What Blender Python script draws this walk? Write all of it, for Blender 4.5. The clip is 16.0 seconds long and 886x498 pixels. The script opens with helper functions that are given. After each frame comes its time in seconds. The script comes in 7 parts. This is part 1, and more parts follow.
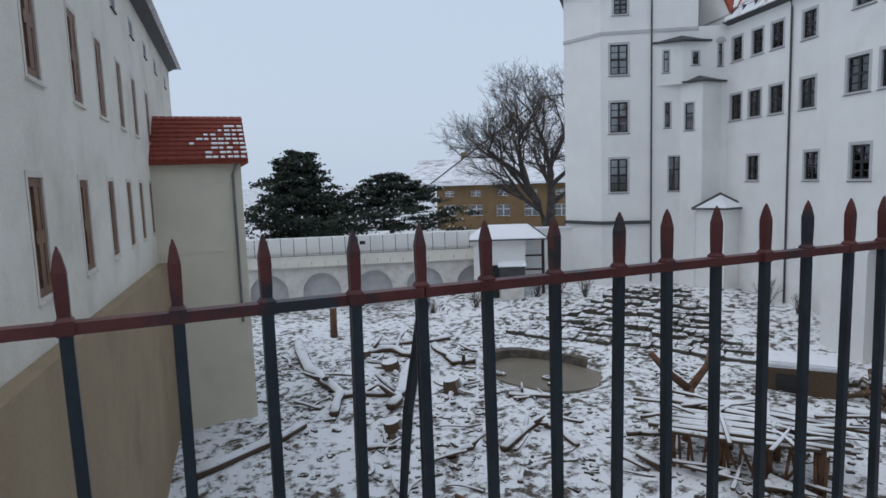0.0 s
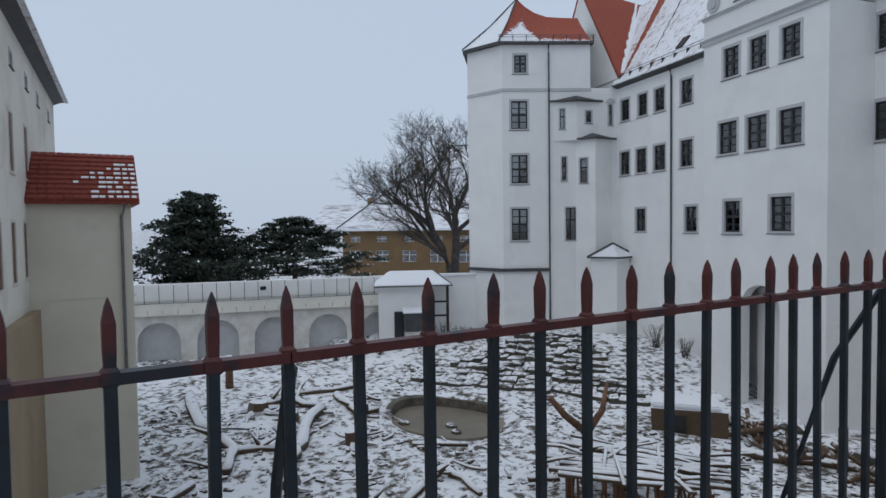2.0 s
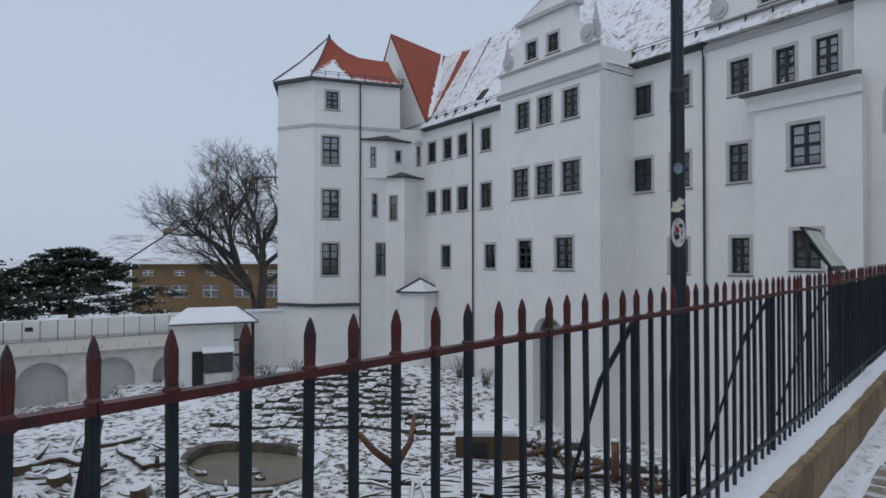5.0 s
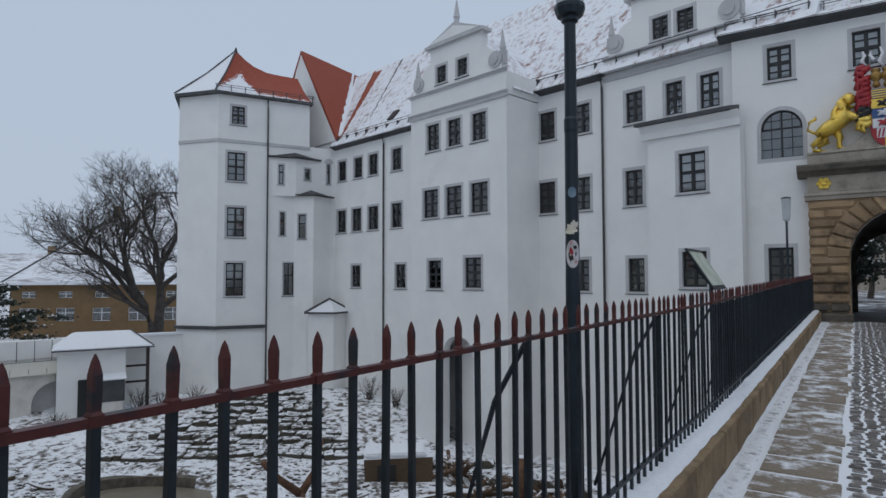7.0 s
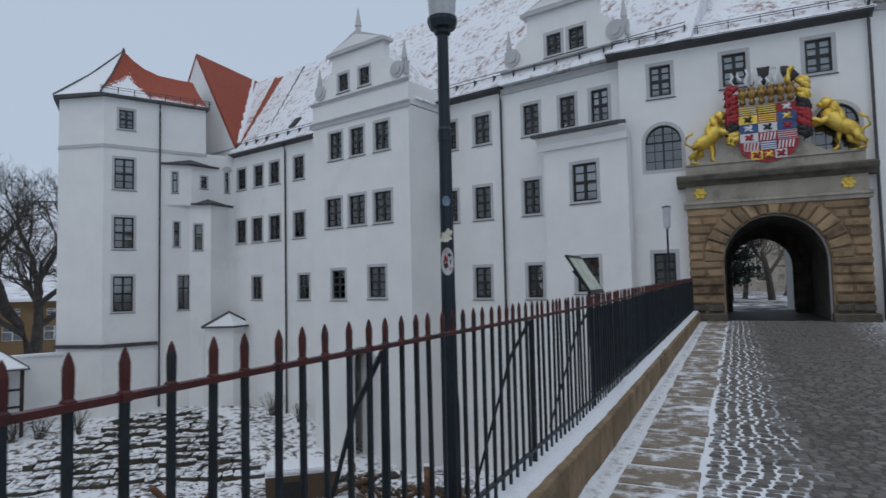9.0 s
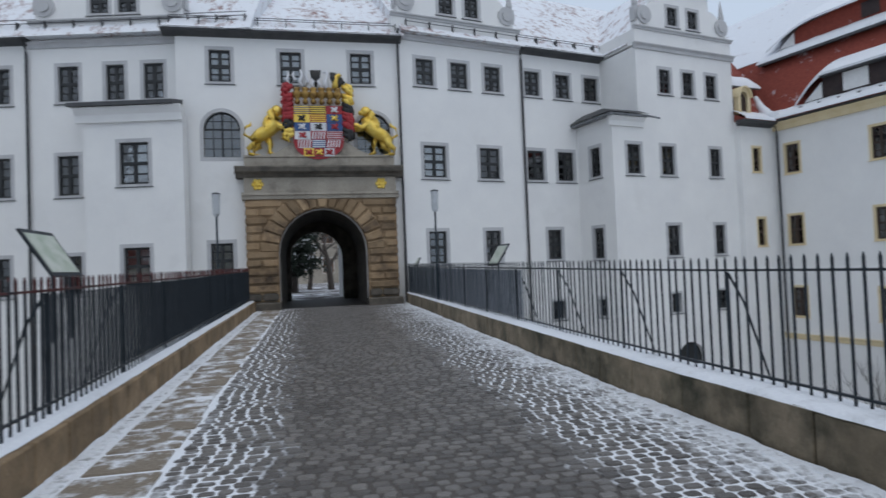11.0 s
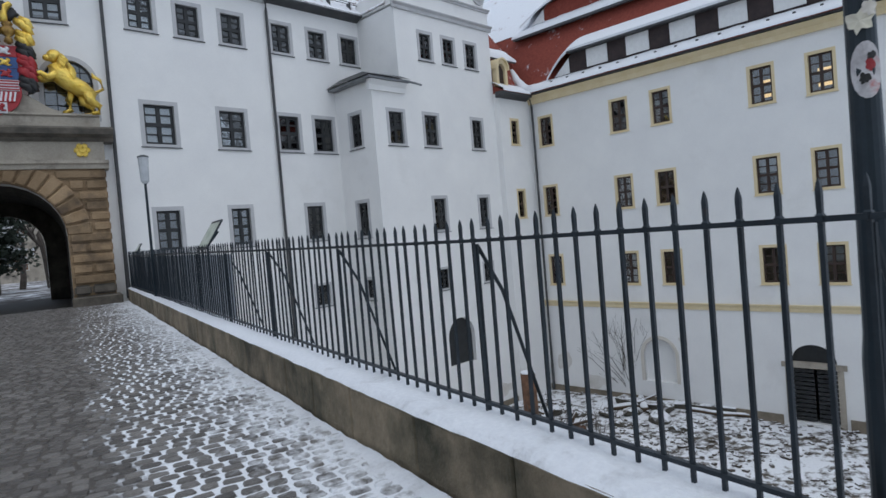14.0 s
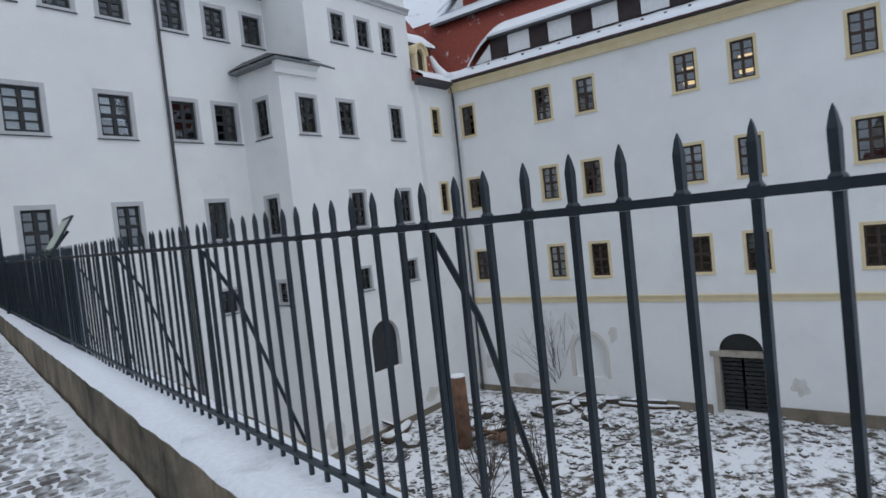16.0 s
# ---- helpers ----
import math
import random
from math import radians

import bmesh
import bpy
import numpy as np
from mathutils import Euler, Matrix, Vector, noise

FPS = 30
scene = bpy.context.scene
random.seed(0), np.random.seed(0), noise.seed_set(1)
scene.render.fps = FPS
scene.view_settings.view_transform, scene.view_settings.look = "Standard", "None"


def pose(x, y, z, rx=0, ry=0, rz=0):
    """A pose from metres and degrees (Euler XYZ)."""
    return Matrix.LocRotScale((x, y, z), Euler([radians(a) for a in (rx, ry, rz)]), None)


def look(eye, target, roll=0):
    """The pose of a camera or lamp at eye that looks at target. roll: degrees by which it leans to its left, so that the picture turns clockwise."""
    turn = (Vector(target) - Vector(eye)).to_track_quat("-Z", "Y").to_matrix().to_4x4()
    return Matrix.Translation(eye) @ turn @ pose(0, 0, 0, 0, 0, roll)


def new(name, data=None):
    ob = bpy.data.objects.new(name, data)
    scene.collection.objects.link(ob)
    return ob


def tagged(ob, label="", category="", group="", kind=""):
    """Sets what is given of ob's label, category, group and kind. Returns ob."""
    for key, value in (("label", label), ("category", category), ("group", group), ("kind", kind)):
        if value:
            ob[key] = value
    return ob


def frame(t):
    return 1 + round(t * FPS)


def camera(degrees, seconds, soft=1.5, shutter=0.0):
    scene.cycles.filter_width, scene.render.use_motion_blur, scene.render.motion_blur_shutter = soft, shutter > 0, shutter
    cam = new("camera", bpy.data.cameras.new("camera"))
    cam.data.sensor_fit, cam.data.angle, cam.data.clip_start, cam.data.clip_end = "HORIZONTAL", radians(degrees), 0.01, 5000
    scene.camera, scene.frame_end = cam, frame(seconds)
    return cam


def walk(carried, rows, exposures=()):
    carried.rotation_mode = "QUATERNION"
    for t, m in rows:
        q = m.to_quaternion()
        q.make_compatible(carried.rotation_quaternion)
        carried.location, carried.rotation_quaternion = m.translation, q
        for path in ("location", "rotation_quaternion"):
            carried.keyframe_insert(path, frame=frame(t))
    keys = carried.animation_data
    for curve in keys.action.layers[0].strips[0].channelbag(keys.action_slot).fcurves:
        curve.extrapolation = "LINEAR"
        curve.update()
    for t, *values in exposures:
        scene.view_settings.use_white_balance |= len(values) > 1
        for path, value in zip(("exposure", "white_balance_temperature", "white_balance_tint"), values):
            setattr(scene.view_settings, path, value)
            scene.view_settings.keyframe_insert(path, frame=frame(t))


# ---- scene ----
cam = camera(71.9, 16.0, shutter=0.25)

ROWS = [
    (0.0, pose(-0.685, -0.756, 1.744, 83.587, 1.939, 68.702)),
    (0.5, pose(-0.681, -0.725, 1.752, 85.105, 1.929, 66.517)),
    (1.0, pose(-0.678, -0.700, 1.760, 86.168, 1.396, 64.213)),
    (1.5, pose(-0.676, -0.685, 1.768, 86.967, 1.171, 62.143)),
    (2.0, pose(-0.672, -0.685, 1.774, 87.656, 0.794, 59.997)),
    (2.5, pose(-0.658, -0.706, 1.780, 88.491, 1.087, 57.054)),
    (3.0, pose(-0.641, -0.739, 1.784, 89.081, 0.997, 53.849)),
    (3.5, pose(-0.624, -0.770, 1.789, 89.581, 0.969, 50.769)),
    (4.0, pose(-0.611, -0.788, 1.793, 89.895, 0.305, 48.342)),
    (4.5, pose(-0.599, -0.783, 1.799, 90.401, 0.753, 45.653)),
    (5.0, pose(-0.588, -0.766, 1.805, 90.767, 0.038, 42.364)),
    (7.5, pose(-0.540, -0.689, 1.814, 93.012, 0.502, 32.861)),
    (8.0, pose(-0.529, -0.684, 1.813, 93.402, 0.681, 31.532)),
    (10.5, pose(0.312, -0.057, 1.731, 92.077, 2.036, 0.598)),
    (11.0, pose(0.574, 0.205, 1.599, 91.699, 2.334, -11.952)),
    (11.5, pose(0.897, 0.464, 1.533, 91.085, 3.516, -18.679)),
    (12.0, pose(1.239, 0.781, 1.520, 90.023, 3.562, -24.958)),
    (12.5, pose(1.557, 1.222, 1.517, 89.646, 3.170, -29.604)),
    (13.0, pose(1.898, 1.647, 1.490, 89.095, 4.456, -30.890)),
    (13.5, pose(2.175, 2.096, 1.493, 88.619, 4.915, -31.318)),
    (14.0, pose(2.451, 2.532, 1.510, 88.603, 4.840, -32.170)),
    (14.5, pose(2.793, 2.956, 1.489, 88.777, 5.749, -32.727)),
    (15.0, pose(2.986, 3.318, 1.477, 88.866, 5.808, -33.206)),
    (15.5, pose(3.138, 3.698, 1.492, 88.989, 5.647, -36.163)),
    (16.0, pose(3.373, 4.031, 1.459, 87.600, 6.077, -39.757)),
]
walk(cam, ROWS, [(0, 0.22), (1.5, 0.12), (4, 0.04), (8, -0.05), (10.5, 0.15), (12, 0.33), (14, 0.33), (16, 0.33)])

# ---- light ----
SUN_EL, SUN_ROT = radians(70), radians(200)
world = bpy.data.worlds.new("world")
scene.world = world
world.use_nodes = True
wn, wl = world.node_tree.nodes, world.node_tree.links
wn.clear()
w_out = wn.new("ShaderNodeOutputWorld")
w_bg = wn.new("ShaderNodeBackground")
w_sky = wn.new("ShaderNodeTexSky")
w_sky.sky_type = 'NISHITA'
w_sky.sun_disc = False
w_sky.sun_elevation, w_sky.sun_rotation = SUN_EL, SUN_ROT
w_sky.dust_density, w_sky.air_density = 5.0, 1.0
w_mix = wn.new("ShaderNodeMixRGB")
w_mix.inputs[0].default_value = 0.88
w_mix.inputs[2].default_value = (4.95, 5.85, 7.15, 1)   # thick cloud
wl.new(w_sky.outputs[0], w_mix.inputs[1])
wl.new(w_mix.outputs[0], w_bg.inputs[0])
w_bg.inputs[1].default_value = 0.1
wl.new(w_bg.outputs[0], w_out.inputs[0])

sun = new("sun", bpy.data.lights.new("sun", 'SUN'))
sun.data.energy, sun.data.angle, sun.data.color = 0.5, radians(70), (1.0, 0.98, 0.95)
sun.matrix_world = look((8, -20, 70), (0, 8, 0))


# ---- materials ----
def tree_of(name):
    m = bpy.data.materials.new(name)
    m.use_nodes = True
    nt = m.node_tree
    return m, nt, nt.nodes["Principled BSDF"]


def noise_node(nt, scale, detail=4.0, rough=0.55, vec=None):
    n = nt.nodes.new("ShaderNodeTexNoise")
    n.inputs["Scale"].default_value, n.inputs["Detail"].default_value, n.inputs["Roughness"].default_value = scale, detail, rough
    if vec is not None:
        nt.links.new(vec, n.inputs["Vector"])
    return n


def ramp(nt, src, stops):
    r = nt.nodes.new("ShaderNodeValToRGB")
    e = r.color_ramp.elements
    while len(e) < len(stops):
        e.new(0.5)
    for el, (p, c) in zip(e, stops):
        el.position, el.color = p, (*c, 1)
    nt.links.new(src, r.inputs[0])
    return r


def place_vec(nt):
    """World position, so that neighbouring pieces don't repeat."""
    return nt.nodes.new("ShaderNodeNewGeometry").outputs["Position"]


def mixc(nt, fac, a, b, mode='MIX'):
    m = nt.nodes.new("ShaderNodeMixRGB")
    m.blend_type = mode
    for sock, v in zip(m.inputs, (fac, a, b)):
        if hasattr(v, "is_linked"):
            nt.links.new(v, sock)
        elif isinstance(v, (int, float)):
            sock.default_value = v
        else:
            sock.default_value = (*v, 1)
    return m.outputs[0]


def bump(nt, bsdf, src, strength, dist):
    b = nt.nodes.new("ShaderNodeBump")
    b.inputs["Strength"].default_value, b.inputs["Distance"].default_value = strength, dist
    nt.links.new(src, b.inputs["Height"])
    nt.links.new(b.outputs[0], bsdf.inputs["Normal"])


def surface(name, c1, c2, scale=3.0, rough=0.85, fine=40.0, relief=0.3, dist=0.01, metal=0.0, stain=None, per_piece=0.0, stain_at=(0.55, 0.75), stain_scale=0.35):
    """Two colours mixed by a coarse noise, a fine grain, relief, and stains of a third colour."""
    m, nt, b = tree_of(name)
    v = place_vec(nt)
    n1, n2 = noise_node(nt, scale, 5, 0.6, v), noise_node(nt, fine, 4, 0.6, v)
    r1 = ramp(nt, n1.outputs["Fac"], [(0.32, c1), (0.68, c2)])
    col = mixc(nt, 0.25, r1.outputs[0], ramp(nt, n2.outputs["Fac"], [(0.3, (0.35, 0.35, 0.35)), (0.7, (0.75, 0.75, 0.75))]).outputs[0], 'OVERLAY')
    if stain:
        n3 = noise_node(nt, stain_scale, 6, 0.62, v)
        f = ramp(nt, n3.outputs["Fac"], [(stain_at[0], (0, 0, 0)), (stain_at[1], (1, 1, 1))])
        col = mixc(nt, f.outputs[0], col, stain)
    if per_piece:
        oi = nt.nodes.new("ShaderNodeObjectInfo")
        hs = nt.nodes.new("ShaderNodeHueSaturation")
        ma = nt.nodes.new("ShaderNodeMapRange")
        ma.inputs["To Min"].default_value, ma.inputs["To Max"].default_value = 1 - per_piece, 1 + per_piece
        nt.links.new(oi.outputs["Random"], ma.inputs["Value"])
        nt.links.new(ma.outputs[0], hs.inputs["Value"])
        nt.links.new(col, hs.inputs["Color"])
        col = hs.outputs[0]
    nt.links.new(col, b.inputs["Base Color"])
    b.inputs["Roughness"].default_value, b.inputs["Metallic"].default_value = rough, metal
    bump(nt, b, n2.outputs["Fac"], relief, dist)
    return m


def snow_over(name, ground1, ground2, amount=(0.42, 0.52), scale=2.2, slope=0.0, rough=0.9, stretch=(1, 1, 1)):
    """Thin patchy snow over a ground of two colours; slope keeps steep faces bare."""
    m, nt, b = tree_of(name)
    v = place_vec(nt)
    mp = nt.nodes.new("ShaderNodeMapping")
    mp.inputs["Scale"].default_value = stretch
    nt.links.new(v, mp.inputs["Vector"])
    v = mp.outputs[0]
    n1, n2, n3 = noise_node(nt, scale, 8, 0.68, v), noise_node(nt, scale * 9, 5, 0.6, v), noise_node(nt, scale * 0.2, 3, 0.5, v)
    g = ramp(nt, n2.outputs["Fac"], [(0.3, ground1), (0.7, ground2)])
    s = ramp(nt, n2.outputs["Fac"], [(0.2, (0.70, 0.72, 0.76)), (0.8, (0.84, 0.86, 0.89))])
    add = nt.nodes.new("ShaderNodeMath")
    add.operation = 'MULTIPLY_ADD'
    nt.links.new(n3.outputs["Fac"], add.inputs[0])
    add.inputs[1].default_value = 0.35
    nt.links.new(n1.outputs["Fac"], add.inputs[2])
    sub = nt.nodes.new("ShaderNodeMath")
    sub.operation = 'SUBTRACT'
    nt.links.new(add.outputs[0], sub.inputs[0])
    sub.inputs[1].default_value = 0.175
    f = ramp(nt, sub.outputs[0], [(amount[0], (0, 0, 0)), (amount[1], (1, 1, 1))])
    fac = f.outputs[0]
    if slope:
        ge = nt.nodes.new("ShaderNodeNewGeometry")
        sx = nt.nodes.new("ShaderNodeSeparateXYZ")
        nt.links.new(ge.outputs["Normal"], sx.inputs[0])
        up = ramp(nt, sx.outputs["Z"], [(slope - 0.12, (0, 0, 0)), (slope + 0.12, (1, 1, 1))])
        fac = mixc(nt, 1.0, fac, up.outputs[0], 'MULTIPLY')
    nt.links.new(mixc(nt, fac, g.outputs[0], s.outputs[0]), b.inputs["Base Color"])
    b.inputs["Roughness"].default_value = rough
    mx = nt.nodes.new("ShaderNodeMath")
    mx.operation = 'MULTIPLY_ADD'
    nt.links.new(fac, mx.inputs[0])
    mx.inputs[1].default_value = 0.6
    nt.links.new(n2.outputs["Fac"], mx.inputs[2])
    bump(nt, b, mx.outputs[0], 0.6, 0.03)
    return m


def glass(name, tint=(0.9, 0.93, 0.95)):
    m, nt, b = tree_of(name)
    nt.nodes.remove(b)
    out = nt.nodes["Material Output"]
    tr, gl, mx, fr = (nt.nodes.new(k) for k in ("ShaderNodeBsdfTransparent", "ShaderNodeBsdfGlossy", "ShaderNodeMixShader", "ShaderNodeFresnel"))
    tr.inputs[0].default_value = (*tint, 1)
    gl.inputs["Roughness"].default_value = 0.02
    fr.inputs["IOR"].default_value = 2.1
    n = noise_node(nt, 3.0, 2, 0.5, place_vec(nt))
    bp = nt.nodes.new("ShaderNodeBump")
    bp.inputs["Strength"].default_value, bp.inputs["Distance"].default_value = 0.08, 0.02
    nt.links.new(n.outputs["Fac"], bp.inputs["Height"])
    nt.links.new(bp.outputs[0], gl.inputs["Normal"])
    nt.links.new(fr.outputs[0], mx.inputs[0])
    nt.links.new(tr.outputs[0], mx.inputs[1])
    nt.links.new(gl.outputs[0], mx.inputs[2])
    nt.links.new(mx.outputs[0], out.inputs[0])
    return m


def track_snow(name, c1, c2, rough, lo, hi, width, bare):
    """Stone or grit with snow on it, but for the wheel track along the middle of the road."""
    m, nt, b = tree_of(name)
    v = place_vec(nt)
    sx = nt.nodes.new("ShaderNodeSeparateXYZ")
    nt.links.new(v, sx.inputs[0])

    def math_node(op, a, c):
        n = nt.nodes.new("ShaderNodeMath")
        n.operation = op
        for s, q in zip(n.inputs, (a, c)):
            if hasattr(q, "is_linked"):
                nt.links.new(q, s)
            else:
                s.default_value = q
        return n.outputs[0]
    n1, n2, n3 = noise_node(nt, 1.3, 6, 0.65, v), noise_node(nt, 45, 4, 0.6, v), noise_node(nt, 9.0, 4, 0.6, v)
    d = math_node('ABSOLUTE', math_node('SUBTRACT', sx.outputs["X"], 1.40), 0)
    d = math_node('DIVIDE', math_node('SUBTRACT', d, width), 0.9)          # 0 at the track's edge, 1 at the walls
    f = math_node('ADD', d, math_node('MULTIPLY', math_node('SUBTRACT', n1.outputs["Fac"], 0.5), 1.6))
    f = math_node('ADD', f, math_node('MULTIPLY', math_node('SUBTRACT', n3.outputs["Fac"], 0.5), bare))
    fac = nt.nodes.new("ShaderNodeMapRange")
    nt.links.new(f, fac.inputs["Value"])
    fac.inputs["From Min"].default_value, fac.inputs["From Max"].default_value = lo, hi
    fac = fac.outputs[0]
    geo = nt.nodes.new("ShaderNodeNewGeometry")
    oi = nt.nodes.new("ShaderNodeObjectInfo")
    rnd = math_node('FRACT', math_node('ADD', geo.outputs["Random Per Island"], oi.outputs["Random"]), 0)
    stone = ramp(nt, rnd, [(0.0, c1), (1.0, c2)]).outputs[0]
    stone = mixc(nt, 0.45, stone, ramp(nt, n2.outputs["Fac"], [(0.25, (0.2, 0.2, 0.2)), (0.75, (0.8, 0.8, 0.8))]).outputs[0], 'OVERLAY')
    snow = ramp(nt, n2.outputs["Fac"], [(0.2, (0.66, 0.68, 0.71)), (0.8, (0.82, 0.84, 0.87))]).outputs[0]
    nt.links.new(mixc(nt, fac, stone, snow), b.inputs["Base Color"])
    rr = nt.nodes.new("ShaderNodeMapRange")
    nt.links.new(fac, rr.inputs["Value"])
    rr.inputs["To Min"].default_value, rr.inputs["To Max"].default_value = rough, 0.9
    nt.links.new(rr.outputs[0], b.inputs["Roughness"])
    bump(nt, b, n2.outputs["Fac"], 0.8, 0.008)
    return m


M_WHITE = surface("white_render", (0.765, 0.76, 0.75), (0.825, 0.82, 0.80), 0.6, 0.9, 30, 0.15, 0.006, stain=(0.68, 0.67, 0.65), stain_at=(0.6, 0.85))
M_CREAM = surface("cream_render", (0.66, 0.62, 0.50), (0.72, 0.68, 0.56), 0.7, 0.9, 30, 0.25, 0.008, stain=(0.56, 0.52, 0.42))
M_OLDWHITE = surface("old_white_render", (0.70, 0.67, 0.59), (0.78, 0.75, 0.67), 0.5, 0.9, 18, 0.5, 0.02, stain=(0.54, 0.50, 0.42), stain_at=(0.5, 0.75))
M_BROWNWALL = surface("brown_render", (0.27, 0.20, 0.125), (0.34, 0.26, 0.165), 0.4, 0.9, 20, 0.3, 0.01, stain=(0.17, 0.125, 0.08), stain_scale=0.25)
M_SURROUND = surface("grey_window_surround", (0.45, 0.45, 0.455), (0.52, 0.52, 0.525), 2.0, 0.85, 40, 0.1, 0.004)
M_YELLOWTRIM = surface("ochre_trim", (0.66, 0.53, 0.31), (0.73, 0.61, 0.39), 2.0, 0.85, 40, 0.1, 0.004)
M_PALETRIM = surface("pale_trim", (0.60, 0.56, 0.50), (0.66, 0.62, 0.55), 2.0, 0.85, 40, 0.1, 0.004)
M_DARKFRAME = surface("dark_window_paint", (0.012, 0.014, 0.015), (0.022, 0.024, 0.026), 3.0, 0.5, 60, 0.1, 0.002)
M_BROWNFRAME = surface("brown_window_wood", (0.028, 0.016, 0.012), (0.05, 0.028, 0.02), 3.0, 0.55, 60, 0.2, 0.002)
M_OLDFRAME = surface("old_brown_window_wood", (0.13, 0.065, 0.035), (0.2, 0.105, 0.06), 3.0, 0.6, 60, 0.3, 0.003)
M_GLASS = glass("window_glass")
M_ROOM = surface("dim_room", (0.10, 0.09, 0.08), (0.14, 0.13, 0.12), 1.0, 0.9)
# white of frames and dormer panels, also the sky's reflection painted behind panes
M_PALEWHITE = surface("white_paint_and_pane_reflection", (0.74, 0.74, 0.73), (0.82, 0.82, 0.81), 6.0, 0.9, 50, 0.1, 0.003)
M_SAND = surface("sandstone", (0.235, 0.155, 0.085), (0.35, 0.245, 0.145), 1.5, 0.9, 25, 0.6, 0.012, stain=(0.085, 0.06, 0.042), stain_scale=1.1, stain_at=(0.48, 0.68), per_piece=0.28)
M_GREYSTONE = surface("grey_sandstone", (0.31, 0.275, 0.225), (0.43, 0.385, 0.32), 1.2, 0.9, 25, 0.5, 0.01, stain=(0.10, 0.09, 0.08), stain_scale=0.8)
M_DARKSTONE = surface("blackened_and_shaded_sandstone", (0.055, 0.05, 0.042), (0.15, 0.13, 0.105), 2.2, 0.9, 22, 0.6, 0.012, stain=(0.03, 0.03, 0.028), stain_scale=1.2)
M_ROOFSNOW = snow_over("snowy_roof", (0.24, 0.10, 0.08), (0.30, 0.20, 0.18), (0.31, 0.49), 3.2, stretch=(1, 1, 0.45))
M_REDROOF = snow_over("red_tile_roof_thin_snow", (0.25, 0.055, 0.028), (0.33, 0.085, 0.045), (0.62, 0.75), 0.7)
M_REDDARK = snow_over("dark_red_tile_roof", (0.18, 0.032, 0.02), (0.26, 0.055, 0.034), (0.62, 0.74), 0.9)
M_REDTILE = snow_over("bright_red_tile_roof", (0.25, 0.05, 0.028), (0.33, 0.078, 0.044), (0.66, 0.76), 0.7)
M_SNOW = snow_over("snow", (0.62, 0.63, 0.65), (0.74, 0.76, 0.79), (0.30, 0.40), 3.0)
M_IRON = surface("dark_blue_grey_iron", (0.012, 0.018, 0.024), (0.026, 0.036, 0.046), 6.0, 0.45, 80, 0.3, 0.002, metal=0.3, stain=(0.05, 0.025, 0.018), stain_scale=5.0, stain_at=(0.66, 0.76))
M_REDIRON = surface("red_primed_iron", (0.065, 0.014, 0.014), (0.105, 0.027, 0.024), 8.0, 0.5, 80, 0.4, 0.002, metal=0.2, stain=(0.02, 0.022, 0.028), stain_scale=6.0, stain_at=(0.52, 0.62))
M_LAMPPOST = surface("dark_teal_lamp_paint", (0.008, 0.016, 0.024), (0.016, 0.028, 0.038), 4.0, 0.4, 60, 0.2, 0.002, metal=0.2)
M_ZINC = surface("grey_zinc", (0.16, 0.17, 0.18), (0.24, 0.25, 0.26), 3.0, 0.5, 50, 0.2, 0.003, metal=0.6)
M_SLATE = surface("dark_sheet_roofing", (0.05, 0.052, 0.055), (0.08, 0.082, 0.085), 2.0, 0.6, 40, 0.2, 0.004, metal=0.2)
M_KERB = surface("tan_sandstone_wall", (0.15, 0.12, 0.08), (0.29, 0.232, 0.16), 2.4, 0.9, 14, 0.9, 0.03, stain=(0.055, 0.052, 0.032), stain_scale=1.6, stain_at=(0.46, 0.68), per_piece=0.18)
M_JOINT = surface("wet_joint_grit", (0.022, 0.019, 0.017), (0.04, 0.035, 0.03), 9.0, 0.6, 90, 0.6, 0.005)
M_SETT = track_snow("granite_sett", (0.066, 0.059, 0.054), (0.175, 0.162, 0.15), 0.36, 0.6, 1.5, 1.5, 3.2)
M_JOINTSNOW = track_snow("snow_filled_joints", (0.06, 0.05, 0.042), (0.09, 0.077, 0.066), 0.5, -0.38, 0.0, 1.5, 0.8)
M_SNOWROAD = snow_over("trodden_snow", (0.07, 0.06, 0.055), (0.15, 0.13, 0.12), (0.46, 0.62), 0.8)
M_FLAG = snow_over("flagstone", (0.17, 0.14, 0.105), (0.27, 0.225, 0.175), (0.48, 0.63), 4.0)
M_PIT = snow_over("snowy_earth", (0.04, 0.032, 0.024), (0.12, 0.10, 0.076), (0.395, 0.51), 2.6)
M_BARK = snow_over("snowy_bark", (0.06, 0.04, 0.025), (0.13, 0.085, 0.05), (0.25, 0.38), 2.5, slope=0.35)
M_WOOD = surface("raw_wood", (0.09, 0.045, 0.026), (0.19, 0.10, 0.058), 3.0, 0.85, 40, 0.5, 0.01, stain=(0.05, 0.03, 0.02), stain_scale=2.0)
M_DAMP = surface("damp_wall_foot", (0.15, 0.125, 0.09), (0.25, 0.21, 0.16), 1.2, 0.9, 14, 0.6, 0.02, stain=(0.09, 0.08, 0.06), stain_scale=0.9)
M_DIRTYWHITE = surface("stained_render", (0.56, 0.53, 0.48), (0.72, 0.70, 0.67), 1.6, 0.9, 20, 0.3, 0.008)
M_ROOFWHITE = snow_over("snow_covered_tiles", (0.42, 0.36, 0.36), (0.55, 0.5, 0.5), (0.28, 0.36), 2.4)
M_SHUTTER = surface("dark_dormer_boards", (0.022, 0.014, 0.014), (0.045, 0.028, 0.026), 3.0, 0.7, 40, 0.3, 0.005)
M_LIMB = surface("dark_brown_bark", (0.045, 0.038, 0.033), (0.10, 0.088, 0.08), 3.0, 0.9, 40, 0.5, 0.01)
